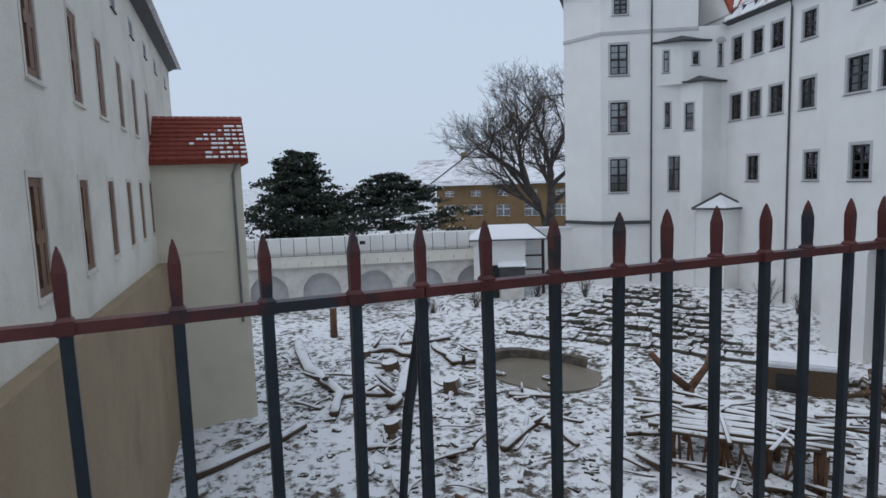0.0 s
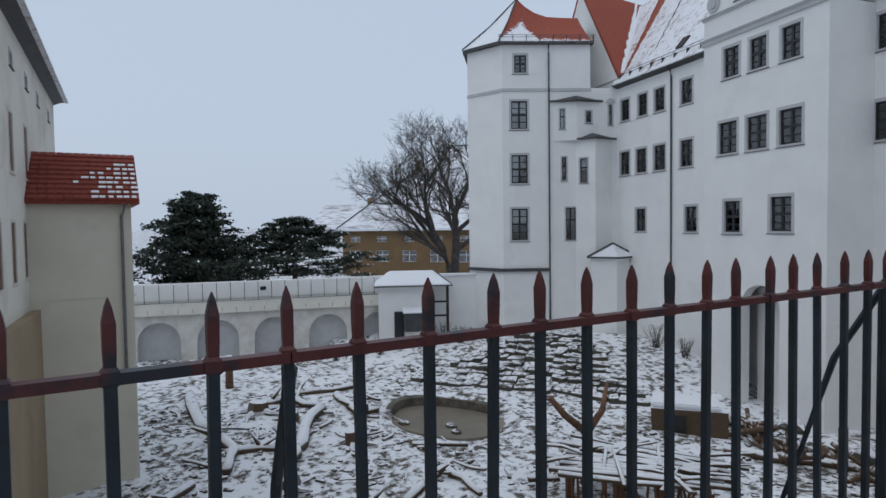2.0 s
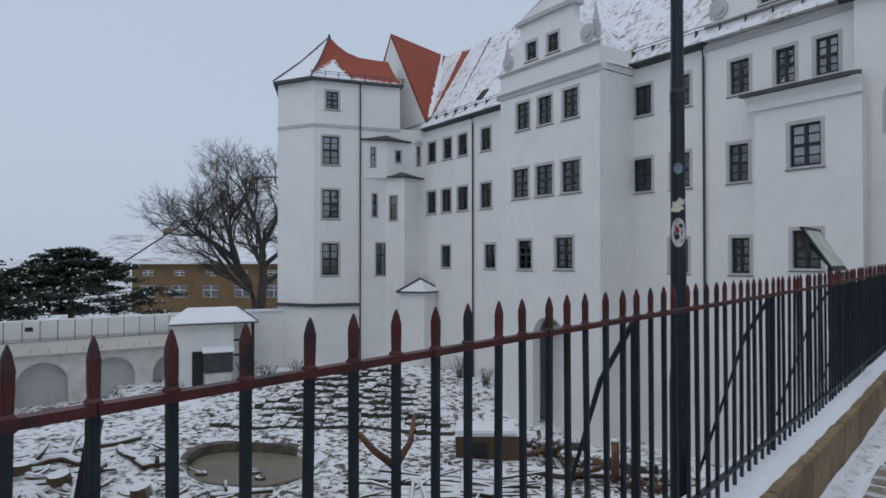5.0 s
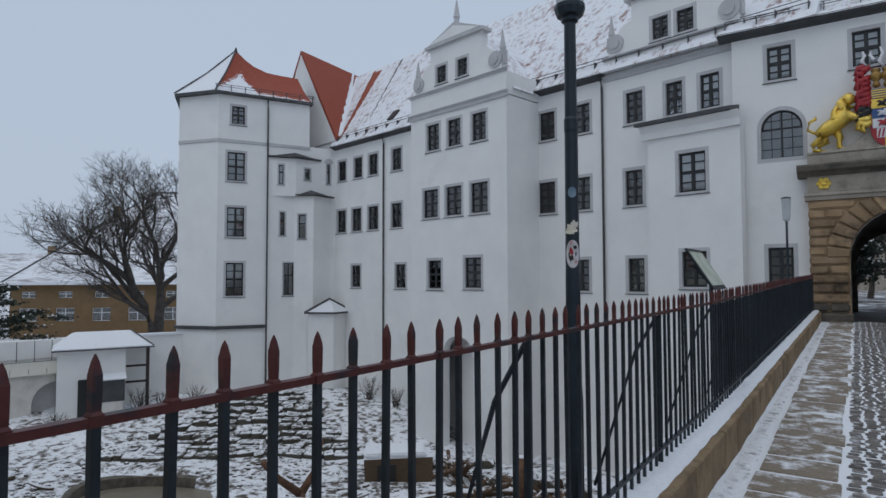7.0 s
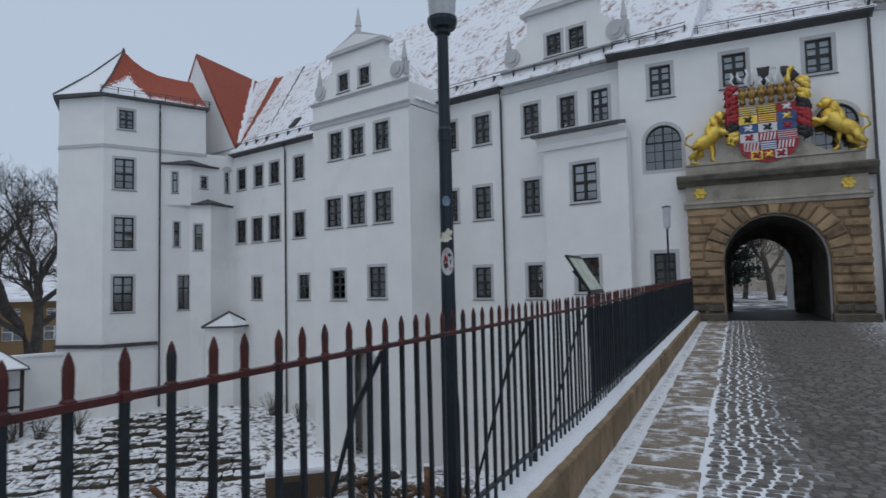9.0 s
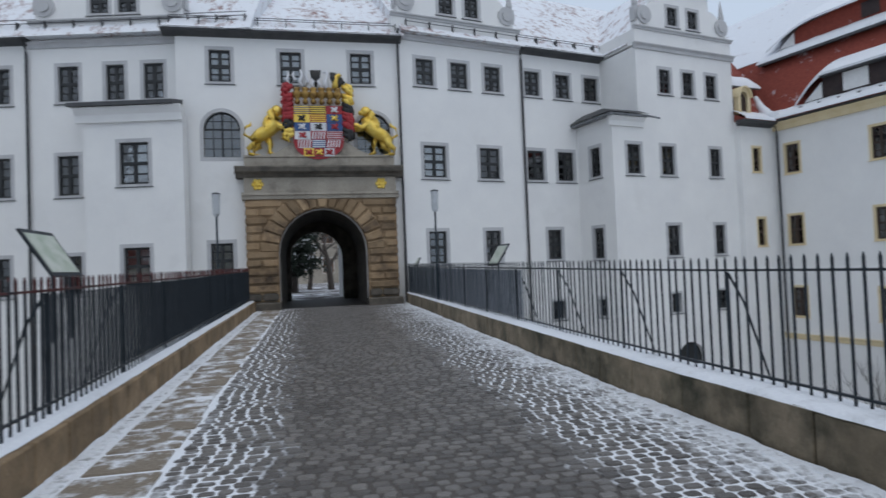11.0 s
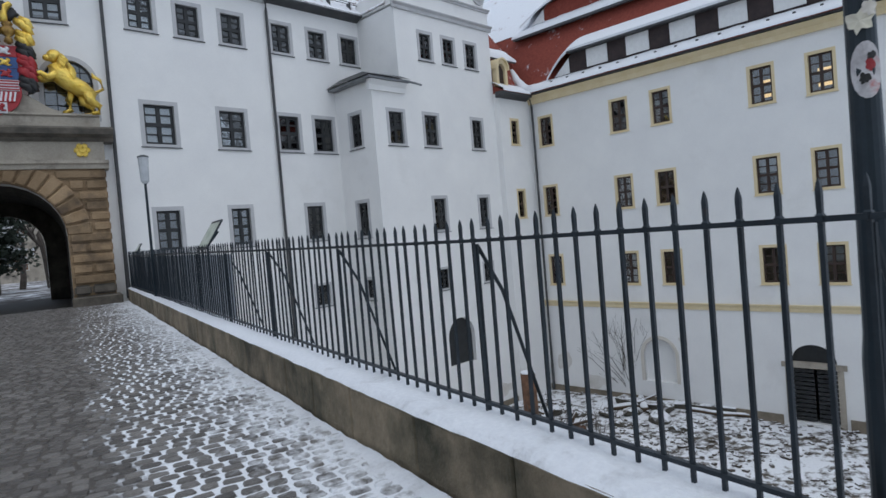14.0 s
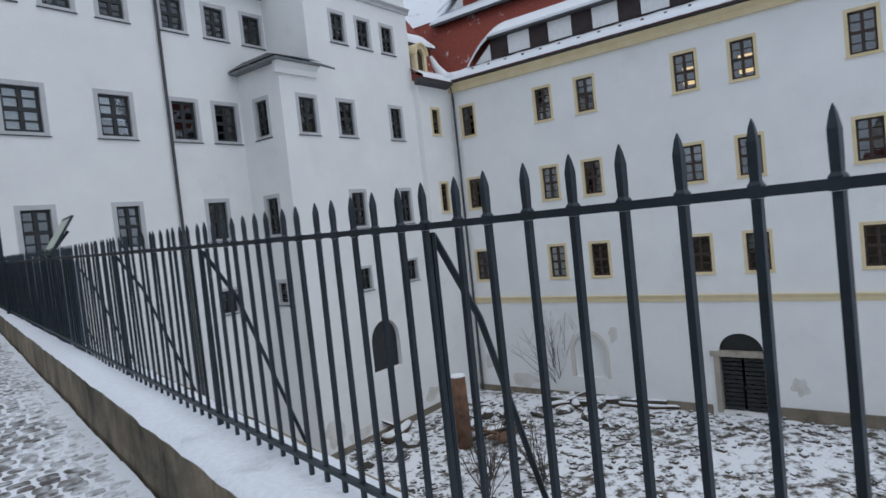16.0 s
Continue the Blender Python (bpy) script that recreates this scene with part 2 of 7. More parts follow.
M_SCREEN = surface("dark_screen_wire", (0.04, 0.047, 0.056), (0.062, 0.07, 0.08), 2.0, 0.7, 60, 0.2, 0.002)
M_DEBRIS = snow_over("snowy_brown_timber", (0.05, 0.03, 0.018), (0.15, 0.09, 0.05), (0.50, 0.62), 3.0, slope=0.4)
M_GREYROOF = snow_over("grey_snowy_tiles", (0.26, 0.24, 0.25), (0.36, 0.34, 0.35), (0.36, 0.54), 1.2, stretch=(0.4, 0.4, 3.0))
M_CLOD = snow_over("earth_clods", (0.03, 0.024, 0.018), (0.10, 0.08, 0.06), (0.40, 0.55), 6.0, slope=0.7)
M_KERBWARM = surface("warm_sandstone_wall", (0.17, 0.115, 0.062), (0.31, 0.215, 0.125), 2.4, 0.9, 14, 0.9, 0.03, stain=(0.10, 0.07, 0.04), stain_scale=1.6, stain_at=(0.5, 0.72), per_piece=0.15)
M_WIRE = surface("grey_wire", (0.26, 0.28, 0.31), (0.34, 0.36, 0.39), 4.0, 0.6)
M_STONE = snow_over("snowy_stone", (0.035, 0.032, 0.024), (0.10, 0.09, 0.07), (0.40, 0.52), 3.4, slope=0.6)
M_POND = surface("pond_ice", (0.145, 0.125, 0.092), (0.19, 0.165, 0.125), 0.8, 0.35, 6, 0.1, 0.004)
M_NEEDLE = surface("dark_conifer", (0.018, 0.028, 0.020), (0.036, 0.050, 0.034), 2.0, 0.85, 30, 0.5, 0.02)
M_TWIG = surface("bare_bark", (0.055, 0.045, 0.038), (0.10, 0.082, 0.07), 4.0, 0.9, 50, 0.5, 0.01)
M_GOLD = surface("gilding", (0.78, 0.50, 0.07), (0.90, 0.66, 0.16), 4.0, 0.3, 14, 0.9, 0.04, metal=0.7)
M_BRONZE = surface("tarnished_gilding", (0.14, 0.075, 0.025), (0.42, 0.26, 0.07), 5.0, 0.35, 16, 0.7, 0.03, metal=0.6)
M_RED = surface("red_paint", (0.26, 0.012, 0.02), (0.42, 0.03, 0.035), 4.0, 0.5)
M_BLUE = surface("blue_paint", (0.025, 0.07, 0.20), (0.045, 0.11, 0.28), 4.0, 0.5)
M_SILVER = surface("silver_white_paint", (0.62, 0.62, 0.64), (0.72, 0.72, 0.74), 4.0, 0.5)
M_BLACK = surface("black_paint", (0.012, 0.012, 0.012), (0.02, 0.02, 0.02), 4.0, 0.5)
M_OCHREHOUSE = surface("brown_house_render", (0.155, 0.098, 0.047), (0.195, 0.125, 0.062), 0.5, 0.9, 12, 0.2, 0.01, stain=(0.15, 0.09, 0.04))
M_LIT = bpy.data.materials.new("lit_room")
M_LIT.use_nodes = True
M_LIT.node_tree.nodes["Principled BSDF"].inputs["Emission Color"].default_value = (1.0, 0.62, 0.22, 1)
M_LIT.node_tree.nodes["Principled BSDF"].inputs["Emission Strength"].default_value = 0.9
M_BOARD = surface("board_picture", (0.35, 0.42, 0.32), (0.62, 0.64, 0.58), 6.0, 0.4, 60, 0.05, 0.001)
M_STICKER = surface("torn_white_sticker", (0.42, 0.40, 0.41), (0.66, 0.64, 0.65), 18.0, 0.55, 70, 0.2, 0.001, stain=(0.5, 0.22, 0.22), stain_scale=16.0, stain_at=(0.56, 0.66))
M_BLUEGREY = surface("faded_blue_sticker", (0.10, 0.17, 0.24), (0.2, 0.28, 0.34), 20.0, 0.5)
M_LANTERN = surface("frosted_lantern_glass", (0.42, 0.44, 0.46), (0.52, 0.54, 0.56), 4.0, 0.25)


# ---- mesh helpers ----
def thing(name, m=None, label="", category="", group="", kind=""):
    ob = new(name)
    ob.empty_display_size = 0.2
    if m is not None:
        ob.matrix_world = m
    return tagged(ob, label, category, group, kind)


def data_of(bm, name, mat, smooth=False):
    me = bpy.data.meshes.new(name)
    bmesh.ops.recalc_face_normals(bm, faces=bm.faces)
    bm.to_mesh(me)
    bm.free()
    for mt in (mat if isinstance(mat, (list, tuple)) else (mat,)):
        me.materials.append(mt)
    if smooth:
        for p in me.polygons:
            p.use_smooth = True
    return me


def part(name, bm, mat, parent=None, label="", m=None, smooth=False, kind=""):
    me = bm if isinstance(bm, bpy.types.Mesh) else data_of(bm, name, mat, smooth)
    ob = new(name, me)
    if parent is not None:
        ob.parent = parent
    if m is not None:
        ob.matrix_local = m
    return tagged(ob, label, kind=kind)


def box(bm, x0, x1, y0, y1, z0, z1, mi=0):
    v = [bm.verts.new((x, y, z)) for x in (x0, x1) for y in (y0, y1) for z in (z0, z1)]
    for q in ((0, 1, 3, 2), (4, 6, 7, 5), (0, 4, 5, 1), (2, 3, 7, 6), (0, 2, 6, 4), (1, 5, 7, 3)):
        bm.faces.new([v[i] for i in q]).material_index = mi
    return v


def prism(bm, pts, a, b, axis='y', mi=0):
    """A closed outline pts in the plane across axis, drawn out from a to b."""
    def put(p, k):
        return {'y': (p[0], k, p[1]), 'x': (k, p[0], p[1]), 'z': (p[0], p[1], k)}[axis]
    v0, v1 = [bm.verts.new(put(p, a)) for p in pts], [bm.verts.new(put(p, b)) for p in pts]
    fs = [bm.faces.new(v0[::-1]), bm.faces.new(v1)]
    for i in range(len(pts)):
        j = (i + 1) % len(pts)
        fs.append(bm.faces.new((v0[i], v0[j], v1[j], v1[i])))
    for fa in fs:
        fa.material_index = mi
    return fs


def tube(bm, pts, radii, n=8, cap=True):
    """A tapered round bar along pts."""
    rings = []
    for i, p in enumerate(pts):
        p = Vector(p)
        d = (Vector(pts[min(i + 1, len(pts) - 1)]) - Vector(pts[max(i - 1, 0)])).normalized()
        s = d.orthogonal().normalized() if abs(d.z) > 0.95 else d.cross(Vector((0, 0, 1))).normalized()
        u = s.cross(d)
        rings.append([bm.verts.new(p + (s * math.cos(6.2832 * k / n) + u * math.sin(6.2832 * k / n)) * radii[i]) for k in range(n)])
    for r0, r1 in zip(rings, rings[1:]):
        for k in range(n):
            bm.faces.new((r0[k], r0[(k + 1) % n], r1[(k + 1) % n], r1[k]))
    if cap:
        bm.faces.new(rings[0][::-1])
        bm.faces.new(rings[-1])
    return bm


def lathe(bm, prof, n=12, c=(0, 0)):
    """A turned shape: prof is radius, height from below."""
    rings = [[bm.verts.new((c[0] + r * math.cos(6.2832 * k / n), c[1] + r * math.sin(6.2832 * k / n), z)) for k in range(n)] for r, z in prof]
    for r0, r1 in zip(rings, rings[1:]):
        for k in range(n):
            bm.faces.new((r0[k], r0[(k + 1) % n], r1[(k + 1) % n], r1[k]))
    bm.faces.new(rings[0][::-1])
    bm.faces.new(rings[-1])
    return bm


def blob(bm, c, r, sub=1):
    m = Matrix.Translation(c) @ Matrix.Diagonal((*(r if hasattr(r, "__len__") else (r, r, r)), 1))
    bmesh.ops.create_icosphere(bm, subdivisions=sub, radius=1, matrix=m)


def wall(bm, x0, x1, z0, z1, holes=(), y0=0.0, th=0.5):
    """A wall along x with oblong openings through it, its face at y0 and its back at y0 + th."""
    xs = sorted({x0, x1, *[h[0] for h in holes], *[h[1] for h in holes]})
    zs = sorted({z0, z1, *[h[2] for h in holes], *[h[3] for h in holes]})
    xs, zs = [x for x in xs if x0 <= x <= x1], [z for z in zs if z0 <= z <= z1]
    solid = {}
    for i in range(len(xs) - 1):
        for j in range(len(zs) - 1):
            cx, cz = (xs[i] + xs[i + 1]) / 2, (zs[j] + zs[j + 1]) / 2
            solid[i, j] = not any(h[0] < cx < h[1] and h[2] < cz < h[3] for h in holes)
    cache = {}

    def vert(i, j, k):
        if (i, j, k) not in cache:
            cache[i, j, k] = bm.verts.new((xs[i], y0 + th * k, zs[j]))
        return cache[i, j, k]
    for (i, j), ok in solid.items():
        if not ok:
            continue
        for k in (0, 1):
            q = [vert(i, j, k), vert(i + 1, j, k), vert(i + 1, j + 1, k), vert(i, j + 1, k)]
            bm.faces.new(q if k == 0 else q[::-1])
        for di, dj, a, b in ((-1, 0, (i, j), (i, j + 1)), (1, 0, (i + 1, j), (i + 1, j + 1)), (0, -1, (i, j), (i + 1, j)), (0, 1, (i, j + 1), (i + 1, j + 1))):
            if not solid.get((i + di, j + dj), False):
                bm.faces.new((vert(*a, 0), vert(*b, 0), vert(*b, 1), vert(*a, 1)))
    return bm


def arch_pts(cx, r, zs, n=14, rise=None):
    rise = r if rise is None else rise
    return [(cx + r * math.cos(math.pi * k / n), zs + rise * math.sin(math.pi * k / n)) for k in range(n, -1, -1)]


def arch_wall(bm, x0, x1, z0, z1, cx, r, zs, y0, th, zb=None, n=14, rise=None):
    """A wall with one round-headed opening from zb (or its foot) up."""
    zb = z0 if zb is None else zb
    pts = arch_pts(cx, r, zs, n, rise)
    outline = [(x0, z0), (x0, z1)]
    for side in ((x0, cx - r), (cx + r, x1)):
        box(bm, side[0], side[1], y0, y0 + th, z0, z1)
    if zb > z0:
        box(bm, cx - r, cx + r, y0, y0 + th, z0, zb)
    for (xa, za), (xb, zb2) in zip(pts, pts[1:]):
        prism(bm, [(xa, za), (xb, zb2), (xb, z1), (xa, z1)], y0, y0 + th)
    bmesh.ops.remove_doubles(bm, verts=bm.verts[:], dist=0.0005)
    return bm


# ---- windows, shared by size and style ----
STYLES = {
    "castle": dict(sur=M_SURROUND, fr=M_DARKFRAME, band=0.14, rows=4, t=0.085, bar=0.03),
    "ochre": dict(sur=M_YELLOWTRIM, fr=M_BROWNFRAME, band=0.11, rows=4, t=0.07),
    "plain": dict(sur=M_PALETRIM, fr=M_OLDFRAME, band=0.09, rows=4, t=0.13),
    "small": dict(sur=M_SURROUND, fr=M_DARKFRAME, band=0.10, rows=2),
    "bare": dict(sur=M_OCHREHOUSE, fr=M_PALEWHITE, band=0.04, rows=2),
}
WIN_CACHE = {}


def window_meshes(w, h, style, depth):
    key = (round(w, 2), round(h, 2), style, depth)
    if key in WIN_CACHE:
        return WIN_CACHE[key]
    st = STYLES[style]
    k = st["band"]
    bm = bmesh.new()   # surround: a flat painted band that returns into the reveal
    for x0, x1, z0, z1 in ((-w / 2, w / 2, h - k, h), (-w / 2, -w / 2 + k, k * 0.8, h - k), (w / 2 - k, w / 2, k * 0.8, h - k), (-w / 2, w / 2, 0, k * 0.8)):
        box(bm, x0, x1, -0.012, depth + 0.05, z0, z1)
    sur = data_of(bm, "surround", st["sur"])
    a, b, c, d = -w / 2 + k, w / 2 - k, k * 0.8, h - k
    bm = bmesh.new()
    t = st.get("t", 0.06)
    for x0, x1, z0, z1 in ((a, b, d - t, d), (a, b, c, c + t), (a, a + t, c + t, d - t), (b - t, b, c + t, d - t)):
        box(bm, x0, x1, depth - 0.03, depth + 0.04, z0, z1)
    zm = c + (d - c) * (0.5 if st["rows"] == 4 else 0.62)
    if w > 0.75:
        box(bm, -t * 0.75, t * 0.75, depth - 0.045, depth + 0.035, c + t, d - t)
    box(bm, a + t, b - t, depth - 0.05, depth + 0.03, zm - t * 0.72, zm + t * 0.72)
    if st["rows"] == 4:
        for z in ((c + zm) / 2, (zm + d) / 2):
            box(bm, a + t, b - t, depth - 0.01, depth + 0.02, z - st.get("bar", 0.022), z + st.get("bar", 0.022))
    frm = data_of(bm, "window_frame", st["fr"])
    bm = bmesh.new()
    box(bm, -w / 2 - 0.03, w / 2 + 0.03, -0.05, 0.02, -0.016, 0.012)
    sill = data_of(bm, "window_sill", M_SLATE if style in ("castle", "small") else st["sur"])
    xs = [a + t, 0, b - t] if w > 0.75 else [a + t, b - t]
    zs = [c + t, zm, d - t] if st["rows"] == 2 else [c + t, (c + zm) / 2, zm, (zm + d) / 2, d - t]
    pw, ph = xs[1] - xs[0], zs[1] - zs[0]
    panes = []
    seen = {}
    for i in range(len(xs) - 1):
        for j in range(len(zs) - 1):
            hh = round(zs[j + 1] - zs[j], 3)
            if hh not in seen:
                bm = bmesh.new()
                box(bm, 0, pw, 0, 0.004, 0, hh)
                seen[hh] = data_of(bm, "pane", M_GLASS)
            panes.append((seen[hh], (xs[i], depth, zs[j])))
    bm = bmesh.new()
    box(bm, a + t, b - t, 0, 0.01, 0, 1)
    pane_sheen = data_of(bm, "pane_sheen", M_PALEWHITE)
    WIN_CACHE[key] = sur, frm, sill, panes, pane_sheen, (c + t, d - t)
    return WIN_CACHE[key]


def window(parent, x, z, w, h, style="castle", m=None, depth=0.1, pane_sheen=0.0, label="", lit=False):
    """A window centred on x with its foot at z, in the wall plane of its building."""
    sur, frm, sill, panes, bl, (zl, zh) = window_meshes(w, h, style, depth)
    base = (m or Matrix()) @ pose(x, 0, z)
    win = part("window", sur, None, parent, label, base)
    part("window_frame", frm, None, win)
    part("window_sill", sill, None, win)
    for me, at in panes:
        p = part("pane", me, None, win, "", Matrix.Translation(at))
        p.visible_shadow = False
    if lit:
        bm = bmesh.new()
        for k in (0.2, 0.62):
            box(bm, -w * 0.3, w * 0.3, 0.9, 0.95, (zh - zl) * k + zl, (zh - zl) * (k + 0.13) + zl)
        part("room_lamp", bm, M_LIT, win, "warm lamp seen through the panes")
    # a pale sheet behind the glass stands in for reflected sky
    if pane_sheen:
        f = (zh - zl) * pane_sheen
        part("pane_sheen", bl, None, win, "pale sheet for the sky reflected in the panes", Matrix.Translation((0, depth + 0.045, zh - f)) @ Matrix.Diagonal((1, 1, f, 1)))


def holes_of(wins, k=0.02):
    return [(x - w / 2 + k, x + w / 2 - k, z + k, z + h - k) for x, z, w, h, *_ in wins]


def frame_at(x, y, az):
    return pose(x, y, 0, 0, 0, az)


rng = random.Random(5)

# ---- ground: one sheet, the moat floor in the middle ----
def moat_z(x, y):
    h = 0.16 * noise.noise(Vector((x * 0.35, y * 0.35, 0))) + 0.07 * noise.noise(Vector((x * 1.3, y * 1.3, 4)))
    d = math.hypot((x + 24.6) / 3.4, (y - 13.2) / 2.6)          # pond hollow
    h -= 0.35 * max(0.0, min(1.0, (1.15 - d) / 0.3))
    b = ((x + 28.0) * -0.58 + (y - 17.5) * 0.81)                 # bank up to the round tower's foot
    h += 1.25 * max(0.0, min(1.0, (b - 1.0) / 9.0)) * max(0.0, min(1.0, (-17.0 - x) / 5.0)) if y > 14 else 0
    far = max(0.0, min(1.0, (math.hypot(x + 5, y - 12) - 60) / 40))
    return -7.0 + h * (1 - far)


def axis_steps(lo, hi, a, b, fine):
    out, v = [], lo
    near = list(np.arange(a, b + 0.001, fine))
    left = [a - (a - lo) * (k / 14) ** 2.5 for k in range(14, 0, -1)]
    right = [b + (hi - b) * (k / 14) ** 2.5 for k in range(1, 15)]
    return left + [float(q) for q in near] + right


gx, gy = axis_steps(-2500, 2500, -46, 26, 0.4), axis_steps(-2500, 2500, -8, 34, 0.4)
gv = [(x, y, moat_z(x, y)) for y in gy for x in gx]
nx = len(gx)
gf = [(j * nx + i, j * nx + i + 1, (j + 1) * nx + i + 1, (j + 1) * nx + i) for j in range(len(gy) - 1) for i in range(nx - 1)]
me = bpy.data.meshes.new("ground")
me.from_pydata(gv, [], gf)
me.materials.append(M_PIT)
for p in me.polygons:
    p.use_smooth = True
ground = tagged(new("ground", me), "snow-dusted brown earth of the castle moat", "ground", kind="structure")

# ---- bridge: body, road bed, side walls ----
X_L, X_R, Y0, Y1 = -1.60, 4.21, -14.0, 25.0       # inner faces of the side walls
SLOPE = 0.0115


def road_z(y):
    return SLOPE * max(0.0, min(y, 25.0) - 6.0)


def slab(bm, x0, x1, y0, y1, zt0, zt1, zb):
    v = [bm.verts.new(p) for p in ((x0, y0, zb), (x1, y0, zb), (x1, y1, zb), (x0, y1, zb), (x0, y0, zt0), (x1, y0, zt0), (x1, y1, zt1), (x0, y1, zt1))]
    for q in ((0, 3, 2, 1), (4, 5, 6, 7), (0, 1, 5, 4), (1, 2, 6, 5), (2, 3, 7, 6), (3, 0, 4, 7)):
        bm.faces.new([v[i] for i in q])


bridge = thing("bridge", None, "sandstone castle bridge with a cobbled roadway", "bridge", kind="structure")
bm = bmesh.new()
slab(bm, -2.02, 4.72, -40, 6.0, -0.06, -0.06, -8.0)
slab(bm, -2.02, 4.72, 6.0, 25.0, -0.06, road_z(25) - 0.06, -8.0)
part("bridge_body", bm, M_KERB, bridge, "tan sandstone bridge body")
bm = bmesh.new()
slab(bm, X_L, X_R, -40, 6.0, -0.006, -0.006, -0.4)
slab(bm, X_L, X_R, 6.0, 25.0, -0.006, road_z(25) - 0.006, -0.4)
part("joint_bed", bm, M_JOINTSNOW, bridge, "dark wet grit between the setts")

# ---- castle ----
A_L, A_R = -12.0, 13.0
LX, LY, RX, RY = -4.35, 25.4, 4.35, 25.0


def gable(parent, x0, x1, zb, m, top, wins, mat=M_WHITE):
    """A stepped gable with scrolls, a little pediment and needle finials over an attic band."""
    cx, hw = (x0 + x1) / 2, (x1 - x0) / 2
    z2 = zb + (top - zb) * 0.62
    a, b = hw * 0.55, hw * 0.92
    out = [(cx - b, zb), (cx - b, zb + 0.35)]
    n = 10
    for k in range(n + 1):
        u = k / n
        out.append((cx - b + 0.25 + (b - a - 0.25) * (1 - math.cos(u * math.pi / 2)), zb + 0.45 + (z2 - zb - 0.45) * math.sin(u * math.pi / 2) ** 1.3))
    out += [(cx - a, z2), (cx - a, top)]
    out += [(2 * cx - x, z) for x, z in reversed(out)]
    bm = bmesh.new()
    hs = holes_of(wins)
    # body: the middle strip carries the window openings, the sides are drawn out from their outlines
    wall(bm, cx - a, cx + a, zb, top, hs, 0.0, 0.45)
    half = [p for p in out if p[0] <= cx - a + 1e-6]
    for s in (1, -1):
        prism(bm, [(cx + s * (x - cx), z) for x, z in half[:-1]] + [(cx - s * a, zb)], 0.0, 0.45)
    part("gable_wall", bm, mat, parent, "", m)
    for s in (1, -1):
        bm = bmesh.new()
        for r, y0 in ((0.42, -0.08), (0.24, -0.14)):
            prism(bm, [(cx - s * (b - 0.35) + r * math.cos(k * 0.3927), zb + 0.55 + r * math.sin(k * 0.3927)) for k in range(16)], y0, 0.0)
        part("scroll", bm, M_SURROUND, parent, "grey painted scroll", m)
        bm = bmesh.new()
        px = cx - s * (b - 0.05)
        box(bm, px - 0.16, px + 0.16, 0.05, 0.37, zb + 0.3, zb + 0.95)
        tube(bm, [(px, 0.2, zb + 0.95), (px, 0.2, zb + 1.1), (px, 0.2, zb + 2.0)], [0.1, 0.16, 0.02], 6)
        part("finial", bm, M_SURROUND, parent, "grey stone needle finial", m)
    bm = bmesh.new()
    box(bm, cx - a - 0.25, cx + a + 0.25, -0.2, 0.5, top, top + 0.16)
    prism(bm, [(cx - a - 0.25, top + 0.16), (cx + a + 0.25, top + 0.16), (cx, top + 1.0)], -0.1, 0.45)
    part("pediment", bm, M_SURROUND, parent, "grey moulded gable pediment", m)
    bm = bmesh.new()
    prism(bm, [(cx - a + 0.05, top + 0.24), (cx + a - 0.05, top + 0.24), (cx, top + 0.82)], -0.125, -0.1)
    part("pediment_field", bm, mat, parent, "", m)
    bm = bmesh.new()
    tube(bm, [(cx, 0.15, top + 0.9), (cx, 0.15, top + 1.25), (cx, 0.15, top + 1.3), (cx, 0.15, top + 2.3)], [0.14, 0.14, 0.18, 0.015], 8)
    part("finial", bm, M_SURROUND, parent, "grey stone needle finial", m)
    for x, z, w, h in wins:
        window(parent, x, z, w, h, "castle", m, 0.12)


def band(parent, name, x0, x1, z0, z1, m, proud=0.1, mat=M_SURROUND, label="grey moulded cornice", over=0.0):
    bm = bmesh.new()
    prism(bm, [(0.02, z0), (-proud * 0.4, z0), (-proud * 0.5, (z0 + z1) / 2), (-proud, z1 - 0.04), (-proud, z1), (0.02, z1)], x0 - over, x1 + over, 'x')
    part(name, bm, mat, parent, label, m)


def pipe(parent, x, z0, z1, m, y=-0.09, mat=M_SLATE):
    bm = bmesh.new()
    tube(bm, [(x - 0.05, y - 0.25, z1 + 0.1), (x - 0.02, y - 0.05, z1 - 0.15), (x, y, z1 - 0.5), (x, y, z0 + 2.6), (x, y, z0)], [0.055, 0.055, 0.055, 0.055, 0.075], 8)
    part("downpipe", bm, mat, parent, "dark downpipe", m)


def eave(parent, x0, x1, z, m, mat=M_SLATE):
    bm = bmesh.new()
    prism(bm, [(0.02, z - 0.16), (-0.25, z - 0.03), (-0.42, z), (-0.42, z + 0.1), (0.02, z + 0.12)], x0, x1, 'x')
    part("gutter", bm, mat, parent, "dark eaves gutter", m)


